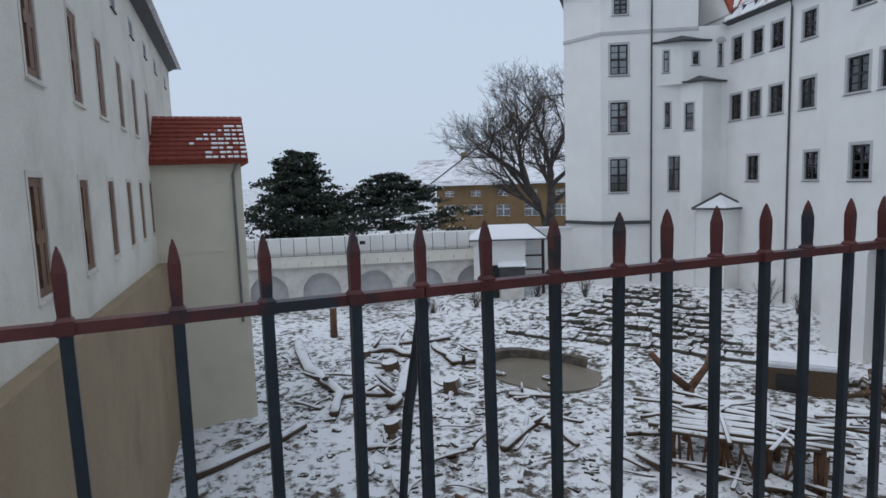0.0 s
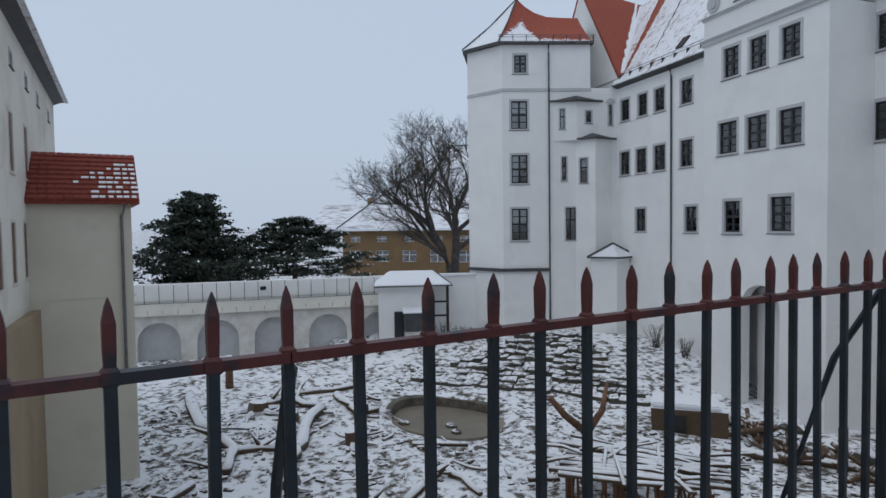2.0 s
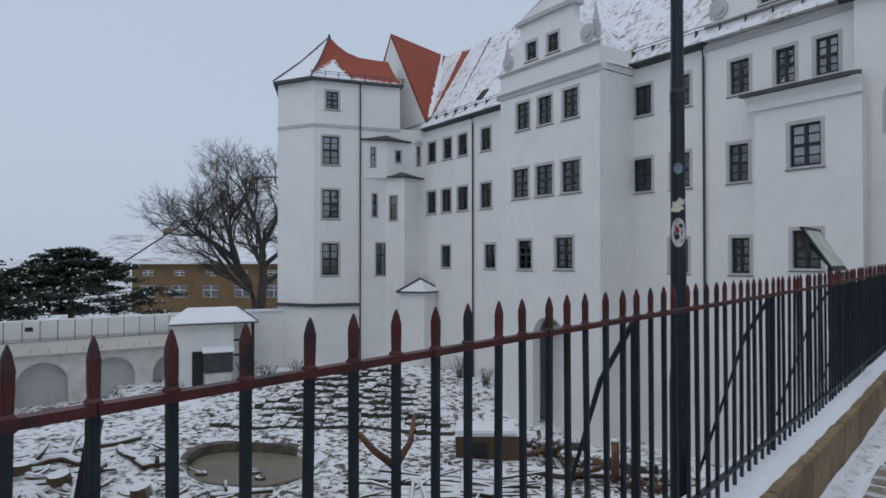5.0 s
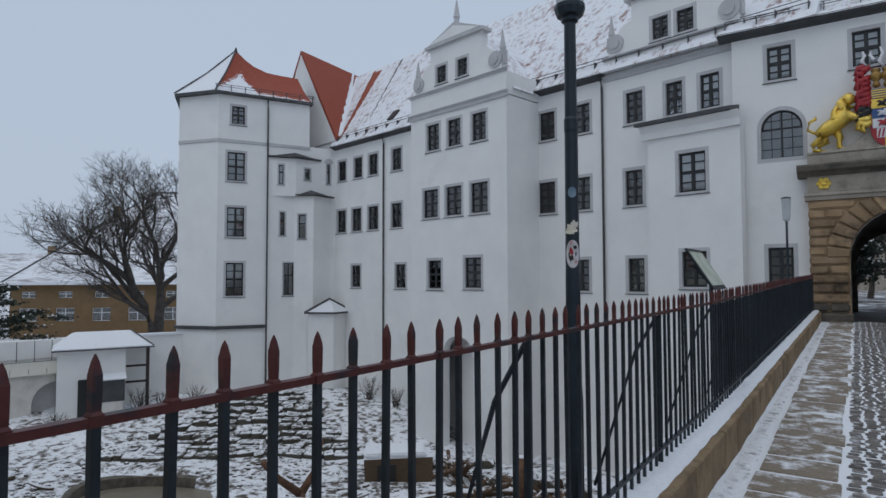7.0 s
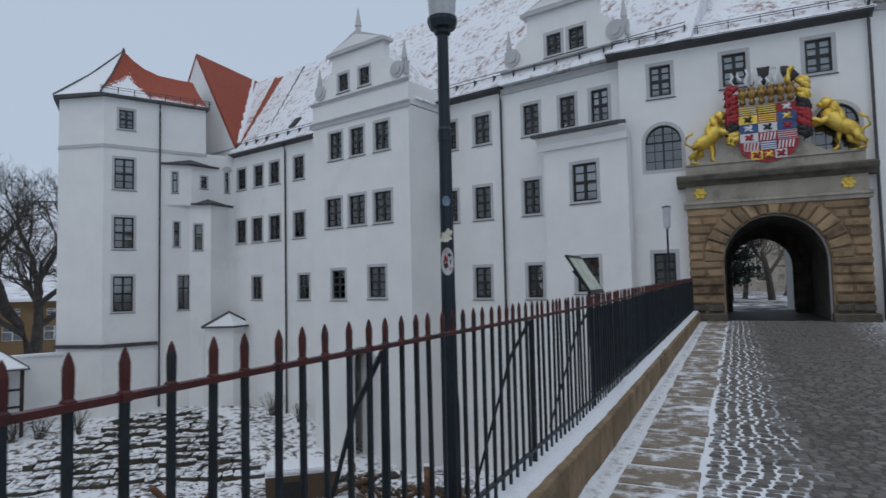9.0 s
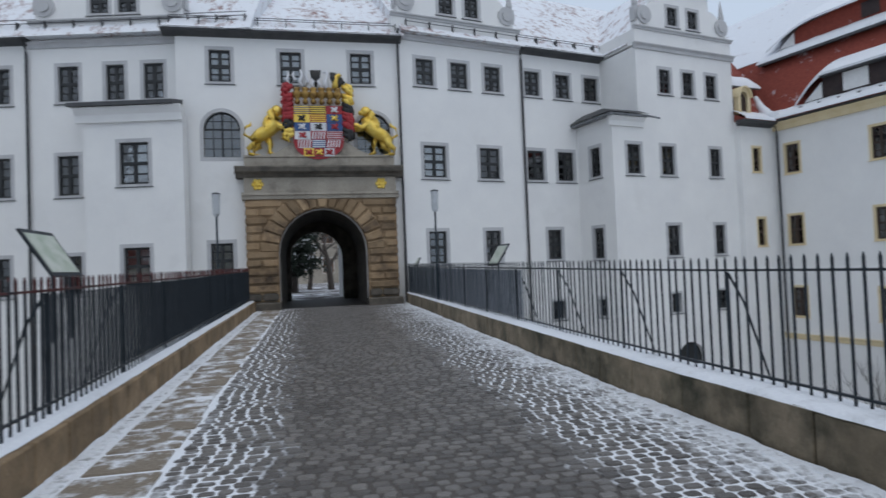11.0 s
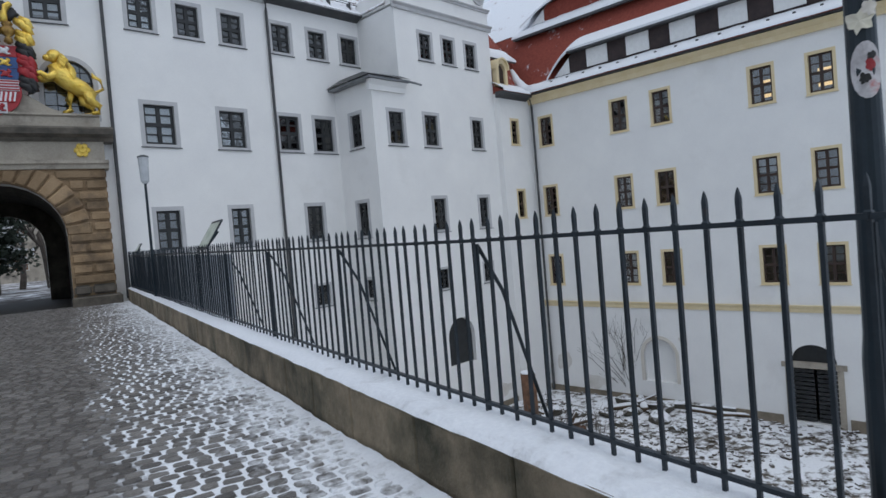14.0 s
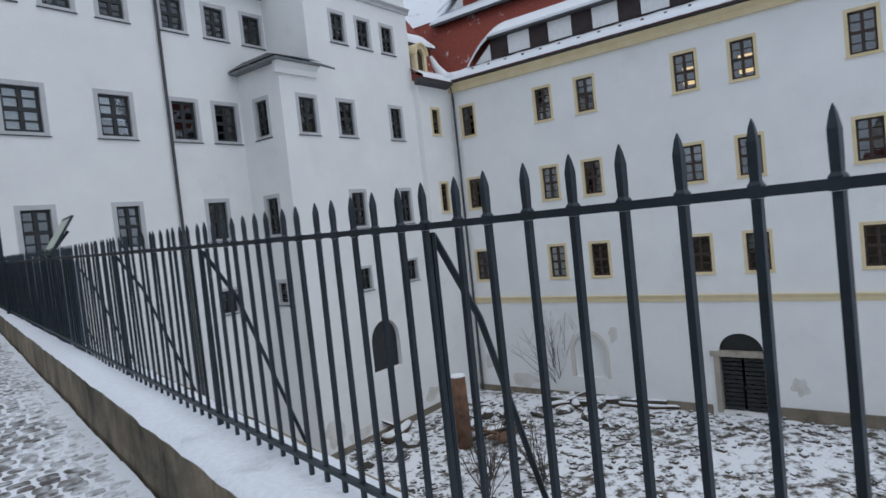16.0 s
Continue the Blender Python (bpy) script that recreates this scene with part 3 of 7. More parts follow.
def roof(parent, name, x0, x1, ze, zr, depth, m, mat, label, snow_rail=True, x0r=None, x1r=None):
    """A pitched roof from the front eave to the ridge and down the back; x0r, x1r: the ridge's ends, for hips."""
    x0r, x1r = x0 if x0r is None else x0r, x1 if x1r is None else x1r
    bm = bmesh.new()
    for dz in (0.0,):
        a = [bm.verts.new(p) for p in ((x0, -0.45, ze), (x1, -0.45, ze), (x1r, depth / 2, zr), (x0r, depth / 2, zr), (x0, depth, ze), (x1, depth, ze))]
        for q in ((0, 1, 2, 3), (3, 2, 5, 4), (0, 3, 4), (1, 5, 2), (0, 4, 5, 1)):
            bm.faces.new([a[i] for i in q])
    part(name, bm, mat, parent, label, m)
    if snow_rail:
        k = (zr - ze) / (depth / 2 + 0.45)
        bm = bmesh.new()
        for d in (0.35, 0.55):
            tube(bm, [(x0 + 0.3, -0.45 + d, ze + k * d + 0.22), (x1 - 0.3, -0.45 + d, ze + k * d + 0.22)], [0.018, 0.018], 5)
        n = max(2, int((x1 - x0) / 1.1))
        for i in range(n + 1):
            x = x0 + 0.3 + (x1 - x0 - 0.6) * i / n
            box(bm, x - 0.012, x + 0.012, -0.15, 0.12, ze + k * 0.3, ze + k * 0.3 + 0.34)
        part("snow_guard", bm, M_SLATE, parent, "thin dark snow guard rail", m)


def shell(parent, x0, x1, z0, z1, depth, m, mat=M_WHITE):
    """The unseen back, ends and floors that close a building."""
    bm = bmesh.new()
    box(bm, x0, x1, depth - 0.4, depth, z0, z1)
    box(bm, x0, x0 + 0.3, 0.52, depth - 0.41, z0, z1)
    box(bm, x1 - 0.3, x1, 0.52, depth - 0.41, z0, z1)
    part("back_wall", bm, mat, parent, "", m)
    bm = bmesh.new()
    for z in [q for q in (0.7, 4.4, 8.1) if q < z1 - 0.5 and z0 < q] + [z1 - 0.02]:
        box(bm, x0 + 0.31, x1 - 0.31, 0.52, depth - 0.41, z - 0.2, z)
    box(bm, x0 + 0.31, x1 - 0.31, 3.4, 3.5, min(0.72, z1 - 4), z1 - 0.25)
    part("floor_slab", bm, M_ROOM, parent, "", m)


# west wing
mL = frame_at(LX, LY, A_L)
wing_w = thing("castle_wing", mL, "white rendered castle wing with grey window surrounds and snowy roof", "castle")
R1, R2, R3 = (8.52, 1.64), (4.85, 1.8), (1.02, 1.72)
winsL = [(x, R1[0], w, R1[1]) for x, w in ((-26.85, 1.2), (-24.95, 1.2), (-23.25, 1.22), (-20.8, 1.22), (-9.02, 1.2), (-7.0, 1.15), (-4.28, 1.08), (-2.45, 1.0), (-0.95, 1.05))]
winsL += [(x, R2[0], w, R2[1]) for x, w in ((-26.9, 1.32), (-25.1, 1.35), (-23.25, 1.35), (-20.8, 1.3), (-9.07, 1.28), (-7.05, 1.2), (-4.35, 1.1))]
winsL += [(x, R3[0], w, R3[1]) for x, w in ((-25.15, 1.3), (-20.4, 1.25), (-7.15, 1.2), (-4.3, 1.05))]
bm = bmesh.new()
wall(bm, -27.8, 0.6, -8.0, 11.05, holes_of(winsL))
part("wall", bm, M_WHITE, wing_w)
for i, (x, z, w, h) in enumerate(winsL):
    window(wing_w, x, z, w, h, "castle", None, 0.13, pane_sheen=0.0 if z < 2 else (1, 0.7, 1, 0.45, 1)[i % 5])
shell(wing_w, -27.8, 0.6, -8.0, 11.05, 10.5, None)
eave(wing_w, -27.8, -16.5, 11.05, None)
eave(wing_w, -9.55, -5.7, 11.05, None)
roof(wing_w, "roof", -27.6, 3.0, 11.1, 19.39, 13.2, None, M_ROOFSNOW, "steep tiled roof under thin snow", True, -36.0)
pipe(wing_w, -22.05, -7.2, 11.0, None)
pipe(wing_w, -5.85, -7.2, 11.0, None)
# its gabled bay, which stands 2.5 m forward
mB1 = pose(0, -2.5, 0)
w1 = [(x, 8.5, 1.22, 1.65) for x in (-14.7, -13.1, -11.35)] + [(x, 4.88, 1.42, 1.76) for x in (-14.9, -13.15, -11.35)] + [(-14.6, 1.08, 1.28, 1.74), (-11.8, 1.14, 1.4, 1.77)]
bm = bmesh.new()
wall(bm, -16.5, -9.55, -1.2, 10.55, holes_of(w1))
arch_wall(bm, -16.5, -9.55, -8.0, -0.35 - 0.85, -12.9, 1.1, -1.21 - 1.08, 0, 0.5, rise=1.08)
part("bay_wall", bm, M_WHITE, wing_w, "", mB1)
bm = bmesh.new()
box(bm, -14.2, -11.6, 1.2, 1.3, -8.0, -1.2)
part("niche_back", bm, M_WHITE, wing_w, "", mB1)
for xs in (-16.5, -10.05):
    bm = bmesh.new()
    box(bm, xs, xs + 0.5, 0.501, 2.52, -8.0, 10.55)
    part("bay_side_wall", bm, M_WHITE, wing_w, "", mB1)
for i, (x, z, w, h) in enumerate(w1):
    window(wing_w, x, z, w, h, "castle", mB1, 0.13, pane_sheen=0.0 if z < 2 else (1, 0.6, 1, 0.8)[i % 4])
bm = bmesh.new()
box(bm, -16.5, -9.55, 0, 2.5, 10.62, 11.7)
part("attic", bm, M_WHITE, wing_w, "", mB1)
band(wing_w, "cornice", -16.5, -9.55, 10.45, 10.75, mB1, 0.18, over=0.12)
band(wing_w, "cornice", -16.5, -9.55, 11.7, 11.85, mB1, 0.14, over=0.08)
gable(wing_w, -16.45, -9.6, 11.85, mB1, 14.1, [(-14.05, 12.05, 1.0, 1.15), (-12.5, 12.05, 1.0, 1.15)])
bm = bmesh.new()
prism(bm, [(-16.6, 10.9), (-9.4, 10.9), (-13.0, 15.0)], 0.46, 7.0)
part("bay_roof", bm, M_ROOFSNOW, wing_w, "snowy cross roof of the bay", mB1)
# second gable, flush, beside the gatehouse
mG2 = Matrix()
bm = bmesh.new()
box(bm, -5.7, 0.6, -0.02, 0.48, 11.051, 11.7)
part("attic", bm, M_WHITE, wing_w, "", mG2)
band(wing_w, "cornice", -5.7, 0.0, 10.75, 11.0, pose(0, -0.005, 0), 0.16, over=0.1)
band(wing_w, "cornice", -5.7, 0.0, 11.7, 11.85, pose(0, -0.02, 0), 0.14, over=0.08)
gable(wing_w, -5.75, 0.5, 11.85, pose(0, -0.02, 0), 14.1, [(-3.0, 11.95, 1.0, 1.2), (-1.9, 11.95, 1.0, 1.2)])
bm = bmesh.new()
prism(bm, [(-5.8, 11.2), (0.6, 11.2), (-2.6, 15.0)], 0.46, 5.0)
part("bay_roof", bm, M_ROOFSNOW, wing_w, "snowy cross roof of the gable")
# oriel with a lean-to sheet roof
mO = pose(0, -0.9, 0)
w2 = [(-1.35, 5.05, 1.36, 1.83), (-1.33, 1.27, 1.26, 1.66)]
bm = bmesh.new()
wall(bm, -3.2, 0.5, -8.0, 7.75, holes_of(w2), 0, 0.4)
part("oriel_wall", bm, M_WHITE, wing_w, "", mO)
bm = bmesh.new()
box(bm, -3.2, -2.8, 0.401, 0.92, -8.0, 7.75)
part("oriel_side", bm, M_WHITE, wing_w, "", mO)
for x, z, w, h in w2:
    window(wing_w, x, z, w, h, "castle", mO, 0.13, pane_sheen=0.9 if z > 4 else 0.0)
band(wing_w, "cornice", -3.2, 0.3, 7.5, 8.05, mO, 0.3, M_WHITE, "white moulded oriel cornice", 0.25)
bm = bmesh.new()
prism(bm, [(-0.44, 8.2), (0.9, 8.5), (0.9, 8.2), (-0.44, 8.055)], -3.6, 0.3, 'x')
part("oriel_roof", bm, M_SLATE, wing_w, "dark lean-to oriel roof edged with snow", mO)

# gatehouse
mG = frame_at(0, 25.0, 0)
gate = thing("gatehouse", mG, "white gatehouse with a rusticated sandstone portal", "gatehouse")
wg = [(-2.74, 9.05, 1.08, 1.5), (-0.05, 9.05, 1.1, 1.5), (2.72, 9.08, 1.12, 1.5), (-2.85, 1.4, 1.1, 1.6)]
bm = bmesh.new()
TX, TR, TS = 1.0, 1.72, 2.42      # tunnel: middle, half width, spring
wall(bm, -4.35, -1.2, -8.0, 6.0, holes_of(wg[3:]), 0, 0.6)
wall(bm, -4.35, 4.3, 8.25, 11.05, holes_of(wg[:3]), 0, 0.6)
arch_wall(bm, -4.35, -0.9, 6.0, 8.25, -2.72, 0.68, 7.3, 0, 0.6, zb=6.2, rise=0.68)
arch_wall(bm, -0.9, 4.3, 6.0, 8.25, 3.15, 0.68, 7.3, 0, 0.6, zb=6.2, rise=0.68)
arch_wall(bm, -1.2, 4.3, -8.0, 6.0, TX, TR, TS, 0, 0.6, zb=0.2)
part("wall", bm, M_WHITE, gate)
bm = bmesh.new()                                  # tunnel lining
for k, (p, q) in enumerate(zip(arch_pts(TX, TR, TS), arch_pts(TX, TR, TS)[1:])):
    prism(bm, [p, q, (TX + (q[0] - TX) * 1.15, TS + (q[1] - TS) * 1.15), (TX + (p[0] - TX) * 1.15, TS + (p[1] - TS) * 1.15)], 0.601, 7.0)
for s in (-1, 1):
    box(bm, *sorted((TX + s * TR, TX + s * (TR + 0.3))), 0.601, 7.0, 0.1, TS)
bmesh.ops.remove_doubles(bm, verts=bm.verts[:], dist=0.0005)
# the dark stone colour carries the passage's shade
part("tunnel_vault", bm, M_DARKSTONE, gate, "plastered gate passage, coloured dark for the shade inside")
bm = bmesh.new()
box(bm, TX - 2.1, TX + 2.1, 0.0, 7.2, -0.5, 0.213)
part("passage_floor", bm, M_JOINT, gate, "dark wet passage paving")
for cx in (-2.72, 3.15):
    bm = bmesh.new()
    o = arch_pts(cx, 0.82, 7.3, 14)
    i_ = arch_pts(cx, 0.68, 7.3, 14)
    for a, b, c, d in zip(o, o[1:], i_[1:], i_):
        prism(bm, [a, b, c, d], -0.012, 0.2)
    for s in (-1, 1):
        box(bm, *sorted((cx + s * 0.68, cx + s * 0.82)), -0.012, 0.2, 6.2, 7.3)
    box(bm, cx - 0.82, cx + 0.82, -0.012, 0.2, 6.06, 6.2)
    win = part("window", bm, M_SURROUND, gate, "round-headed window in a grey surround")
    bm = bmesh.new()
    for dx in (-0.34, 0, 0.34):
        w_ = 0.035 if dx == 0 else 0.014
        box(bm, cx + dx - w_, cx + dx + w_, 0.1, 0.16, 6.2, 7.3 + (0.66 if dx == 0 else 0.58))
    for z in (6.2, 6.55, 6.95, 7.3, 7.62):
        hw_ = 0.68 if z <= 7.3 else 0.58
        t_ = 0.035 if z in (6.2, 7.3) else 0.014
        box(bm, cx - hw_, cx + hw_, 0.11, 0.15, z - t_, z + t_)
    for a, b in zip(arch_pts(cx, 0.68, 7.3), arch_pts(cx, 0.68, 7.3)[1:]):
        prism(bm, [a, b, (cx + (b[0] - cx) * 0.9, 7.3 + (b[1] - 7.3) * 0.9), (cx + (a[0] - cx) * 0.9, 7.3 + (a[1] - 7.3) * 0.9)], 0.1, 0.16)
    part("window_frame", bm, M_DARKFRAME, win)
    bm = bmesh.new()
    prism(bm, [(cx + 0.66, 6.22), *[(x, z) for x, z in arch_pts(cx, 0.66, 7.3)[::-1]], (cx - 0.66, 6.22)], 0.12, 0.125)
    part("pane", bm, M_GLASS, win).visible_shadow = False
for x, z, w, h in wg:
    window(gate, x, z, w, h, "castle", None, 0.13, pane_sheen=0.9 if z > 5 else 0.0)
bm = bmesh.new()
box(bm, -4.35, 4.3, 6.6, 7.0, 4.6, 11.05)
for x0, x1 in ((-4.35, TX - TR - 0.3), (TX + TR + 0.3, 4.3)):
    box(bm, x0, x1, 6.6, 7.0, -1, 4.6)
    box(bm, x0, x0 + 0.3, 0.601, 6.6, -1, 4.6)
box(bm, -4.35, -4.05, 0.601, 6.6, 4.6, 11.05)
box(bm, 4.0, 4.3, 0.601, 6.6, 4.6, 11.05)
box(bm, -4.0, 3.95, 0.601, 6.6, 4.62, 4.8)
box(bm, -4.0, 3.95, 3.4, 3.5, 4.81, 11.0)
part("back_wall", bm, M_GREYSTONE, gate)
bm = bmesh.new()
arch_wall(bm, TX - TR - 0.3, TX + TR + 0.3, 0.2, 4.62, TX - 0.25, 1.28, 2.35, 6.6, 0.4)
# same dark colour, so the far end stays in shade
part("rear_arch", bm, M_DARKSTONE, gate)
eave(gate, -4.8, 4.4, 11.05, None)
roof(gate, "roof", -4.85, 4.5, 11.1, 16.0, 11.0, None, M_ROOFSNOW, "steep hipped roof under thin snow", True, -1.5, 4.5)

# east wing
mR = frame_at(RX, RY, A_R)
wing_e = thing("castle_wing", mR, "white rendered castle wing with an oriel bay and snowy roof", "castle")
Q1, Q2, Q3, Q0 = (9.17, 1.36), (5.28, 1.6), (1.65, 1.6), (-1.08, 1.0)
winsR = [(x, Q1[0], 1.08, Q1[1]) for x in (1.1, 2.72, 4.37, 6.45, 8.15, 9.8)]
winsR += [(x, Q2[0], w, Q2[1]) for x, w in ((1.43, 1.3), (4.08, 1.27), (6.48, 1.17), (8.15, 1.17))]
winsR += [(x, Q3[0], w, Q3[1]) for x, w in ((1.42, 1.08), (4.09, 1.03), (7.35, 1.03))]
bm = bmesh.new()
wall(bm, -0.02, 19.2, -8.0, 11.3, holes_of(winsR) + holes_of([(7.4, Q0[0], 0.87, Q0[1])]))
part("wall", bm, M_WHITE, wing_e)
for i, (x, z, w, h) in enumerate(winsR):
    window(wing_e, x, z, w, h, "castle", None, 0.13, pane_sheen=(1, 1, 0.6, 1, 0.5)[i % 5] if i < 8 else 0.0)
window(wing_e, 7.4, Q0[0], 0.87, Q0[1], "small", None, 0.15)
shell(wing_e, -0.02, 19.2, -8.0, 11.3, 10.5, None)
eave(wing_e, 5.9, 10.4, 11.3, None)
roof(wing_e, "roof", 0.0, 20.0, 11.35, 16.6, 10.5, None, M_ROOFSNOW, "steep tiled roof under thin snow")
pipe(wing_e, -0.12, 0.3, 11.3, None, y=-0.12)
pipe(wing_e, 5.85, -7.2, 11.3, None)
bm = bmesh.new()
box(bm, -0.3, 5.8, -0.02, 0.48, 11.301, 12.05)
part("attic", bm, M_WHITE, wing_e)
band(wing_e, "cornice", -0.3, 5.8, 11.1, 11.32, pose(0, -0.005, 0), 0.16, over=0.1)
band(wing_e, "cornice", -0.3, 5.8, 12.05, 12.2, pose(0, -0.02, 0), 0.14, over=0.08)
gable(wing_e, -0.3, 5.8, 12.2, pose(0, -0.02, 0), 14.4, [(2.2, 12.35, 0.95, 1.15), (3.45, 12.35, 0.95, 1.15)])
bm = bmesh.new()
prism(bm, [(-0.4, 11.5), (5.9, 11.5), (2.75, 15.3)], 0.46, 5.0)
part("bay_roof", bm, M_ROOFSNOW, wing_e, "snowy cross roof of the gable")
# its gabled bay with the oriel
mB4 = pose(0, -2.45, 0)
w4 = [(x, 9.07, 0.95, 1.35) for x in (12.1, 13.55, 15.05)] + [(10.05, 5.3, 1.05, 1.57), (12.07, 5.3, 1.05, 1.57), (15.1, 5.3, 0.95, 1.57), (12.2, 1.6, 1.0, 1.62), (15.15, 1.6, 0.9, 1.62)]
w40 = [(12.15, -0.97, 0.76, 1.04), (15.1, -0.97, 0.82, 1.04)]
bm = bmesh.new()
wall(bm, 10.4, 16.5, 7.9, 11.2, holes_of(w4[:3]))
wall(bm, 8.85, 16.5, -1.6, 7.9, holes_of(w4[3:] + w40))
arch_wall(bm, 8.85, 16.5, -8.0, -1.6, 12.9, 0.85, -3.15, 0, 0.5, zb=-4.4)
part("bay_wall", bm, M_WHITE, wing_e, "", mB4)
bm = bmesh.new()
box(bm, 11.9, 13.9, 0.2, 0.25, -4.6, -2.0)
part("shutter", bm, M_DARKFRAME, wing_e, "dark boarded cellar opening", mB4)
for i, (x, z, w, h) in enumerate(w4):
    window(wing_e, x, z, w, h, "castle", mB4, 0.13)
for x, z, w, h in w40:
    window(wing_e, x, z, w, h, "small", mB4, 0.15)
# bay side, whose local x runs back to the main wall
mS = pose(8.85, 0, 0, 0, 0, -90)
ws = [(1.25, 5.3, 0.95, 1.57), (1.25, 1.6, 0.95, 1.62), (1.3, -1.0, 0.75, 1.0)]
bm = bmesh.new()
wall(bm, 0.0, 1.949, -8.0, 7.9, holes_of(ws))
part("bay_side_wall", bm, M_WHITE, wing_e, "", mS)
for x, z, w, h in ws:
    window(wing_e, x, z, w, h, "castle", mS, 0.13)
bm = bmesh.new()
box(bm, 10.4, 10.9, 0.501, 2.46, 7.9, 11.2)
box(bm, 16.0, 16.5, 0.501, 2.46, -8, 11.2)
part("bay_side_wall", bm, M_WHITE, wing_e, "", mB4)
bm = bmesh.new()
box(bm, 10.4, 16.5, 0, 2.45, 11.3, 12.0)
part("attic", bm, M_WHITE, wing_e, "", mB4)
band(wing_e, "cornice", 10.4, 16.5, 11.1, 11.35, mB4, 0.18, over=0.12)
band(wing_e, "cornice", 10.4, 16.5, 12.0, 12.15, mB4, 0.14, over=0.08)
gable(wing_e, 10.4, 16.5, 12.15, mB4, 14.2, [(12.75, 12.3, 0.9, 1.1), (14.05, 12.3, 0.9, 1.1)])
bm = bmesh.new()
prism(bm, [(10.3, 11.4), (16.6, 11.4), (13.45, 15.2)], 0.46, 7.0)
part("bay_roof", bm, M_ROOFSNOW, wing_e, "snowy cross roof of the bay", mB4)
bm = bmesh.new()
box(bm, 8.5, 10.68, -0.36, 2.44, 7.905, 8.0)
tube(bm, [(10.6, -0.3, 7.97), (10.95, -0.42, 7.9), (11.2, -0.5, 7.84)], [0.05, 0.045, 0.04], 6)
part("oriel_gutter", bm, M_ZINC, wing_e, "pale zinc oriel gutter with a spout", mB4)
bm = bmesh.new()
v = [bm.verts.new(p) for p in ((8.44, -0.42, 8.02), (10.7, -0.42, 8.02), (10.5, 0.0, 8.24), (9.2, 0.9, 8.5), (9.2, 2.44, 8.5), (8.44, 2.44, 8.02), (10.4, 2.44, 8.45))]
for q in ((0, 1, 2, 3), (0, 3, 4, 5), (3, 2, 6, 4)):
    bm.faces.new([v[i] for i in q])
part("oriel_roof", bm, M_SLATE, wing_e, "dark sheet oriel roof", mB4)
band(wing_e, "cornice", 8.85, 10.4, 7.5, 7.9, mB4, 0.26, M_WHITE, "white moulded oriel cornice", 0.2)
# return wall towards the side wing
mT = pose(0, -2.75, 0)
wt = [(17.6, 5.6, 0.72, 1.35), (17.7, 1.95, 0.72, 1.5)]
bm = bmesh.new()
wall(bm, 16.5, 19.02, -8.0, 8.1, holes_of(wt))
part("return_wall", bm, M_WHITE, wing_e, "", mT)
for x, z, w, h in wt:
    window(wing_e, x, z, w, h, "ochre", mT, 0.13)

# side wing with ochre trim
sx, sy = RX + 19 * math.cos(radians(A_R)), RY + 19 * math.sin(radians(A_R))
mW = frame_at(sx, sy, A_R - 90)
side = thing("side_wing", mW, "white side wing with ochre trim and red dormered roof", "castle")
cols = ((3.62, 0.9), (7.65, 0.95), (9.65, 0.97), (13.72, 1.0), (15.75, 1.0), (19.35, 1.0), (21.6, 1.0))
winsW = [(x, z, w, 1.58) for z in (5.46, 1.96, -1.56) for x, w in cols]
bm = bmesh.new()
wall(bm, 2.75, 27.0, -2.6, 8.1, holes_of(winsW))
arch_wall(bm, 2.75, 12.0, -8.0, -2.6, 8.75, 0.75, -4.75, 0, 0.5, zb=-5.95)
arch_wall(bm, 12.0, 27.0, -8.0, -2.6, 14.85, 0.78, -4.55, 0, 0.5, zb=-6.9, rise=0.7)
part("wall", bm, M_WHITE, side)
for i, (x, z, w, h) in enumerate(winsW):
    window(side, x, z, w, h, "ochre", None, 0.12, pane_sheen=(0, 0, 0.4, 0)[i % 4], lit=i in (3, 4))
shell(side, 2.75, 27.0, -8.0, 8.1, 11.0, None)
band(side, "string_course", 2.75, 27.0, -2.62, -2.34, None, 0.1, M_YELLOWTRIM, "ochre string course")
band(side, "eaves_cornice", 2.75, 27.0, 7.72, 8.1, None, 0.34, M_YELLOWTRIM, "ochre eaves cornice")
eave(side, 2.6, 27.2, 8.15, None)
pipe(side, 2.95, -6.9, 8.1, None, y=-0.12)
bm = bmesh.new()
box(bm, 7.9, 9.6, 0.25, 0.3, -6.2, -3.8)
part("niche_back", bm, M_WHITE, side)
bm = bmesh.new()
for rr0, rr1 in ((0.75, 0.9),):
    for a, c, d, e in zip(arch_pts(8.75, rr1, -4.75), arch_pts(8.75, rr1, -4.75)[1:], arch_pts(8.75, rr0, -4.75)[1:], arch_pts(8.75, rr0, -4.75)):
        prism(bm, [a, c, d, e], -0.03, 0.1)
for s in (-1, 1):
    box(bm, *sorted((8.75 + s * 0.75, 8.75 + s * 0.9)), -0.03, 0.1, -5.95, -4.75)
bmesh.ops.remove_doubles(bm, verts=bm.verts[:], dist=0.0005)
part("niche_trim", bm, M_PALETRIM, side, "worn pale niche surround")
bm = bmesh.new()
for s in (-1, 1):
    box(bm, *sorted((14.85 + s * 0.78, 14.85 + s * 0.98)), -0.05, 0.2, -6.95, -4.75)
box(bm, 13.75, 15.95, -0.08, 0.2, -4.75, -4.55)
door = part("door", bm, M_GREYSTONE, side, "sandstone framed cellar door")
bm = bmesh.new()
for k in range(12):
    z = -6.85 + k * 0.17
    for x0, x1 in ((14.1, 14.8), (14.9, 15.6)):
        box(bm, x0, x1, 0.2, 0.26, z, z + 0.13)
part("door_slats", bm, M_DARKFRAME, door, "dark slatted double door")
bm = bmesh.new()
prism(bm, arch_pts(14.85, 0.78, -4.55, 14, 0.7), 0.2, 0.24)
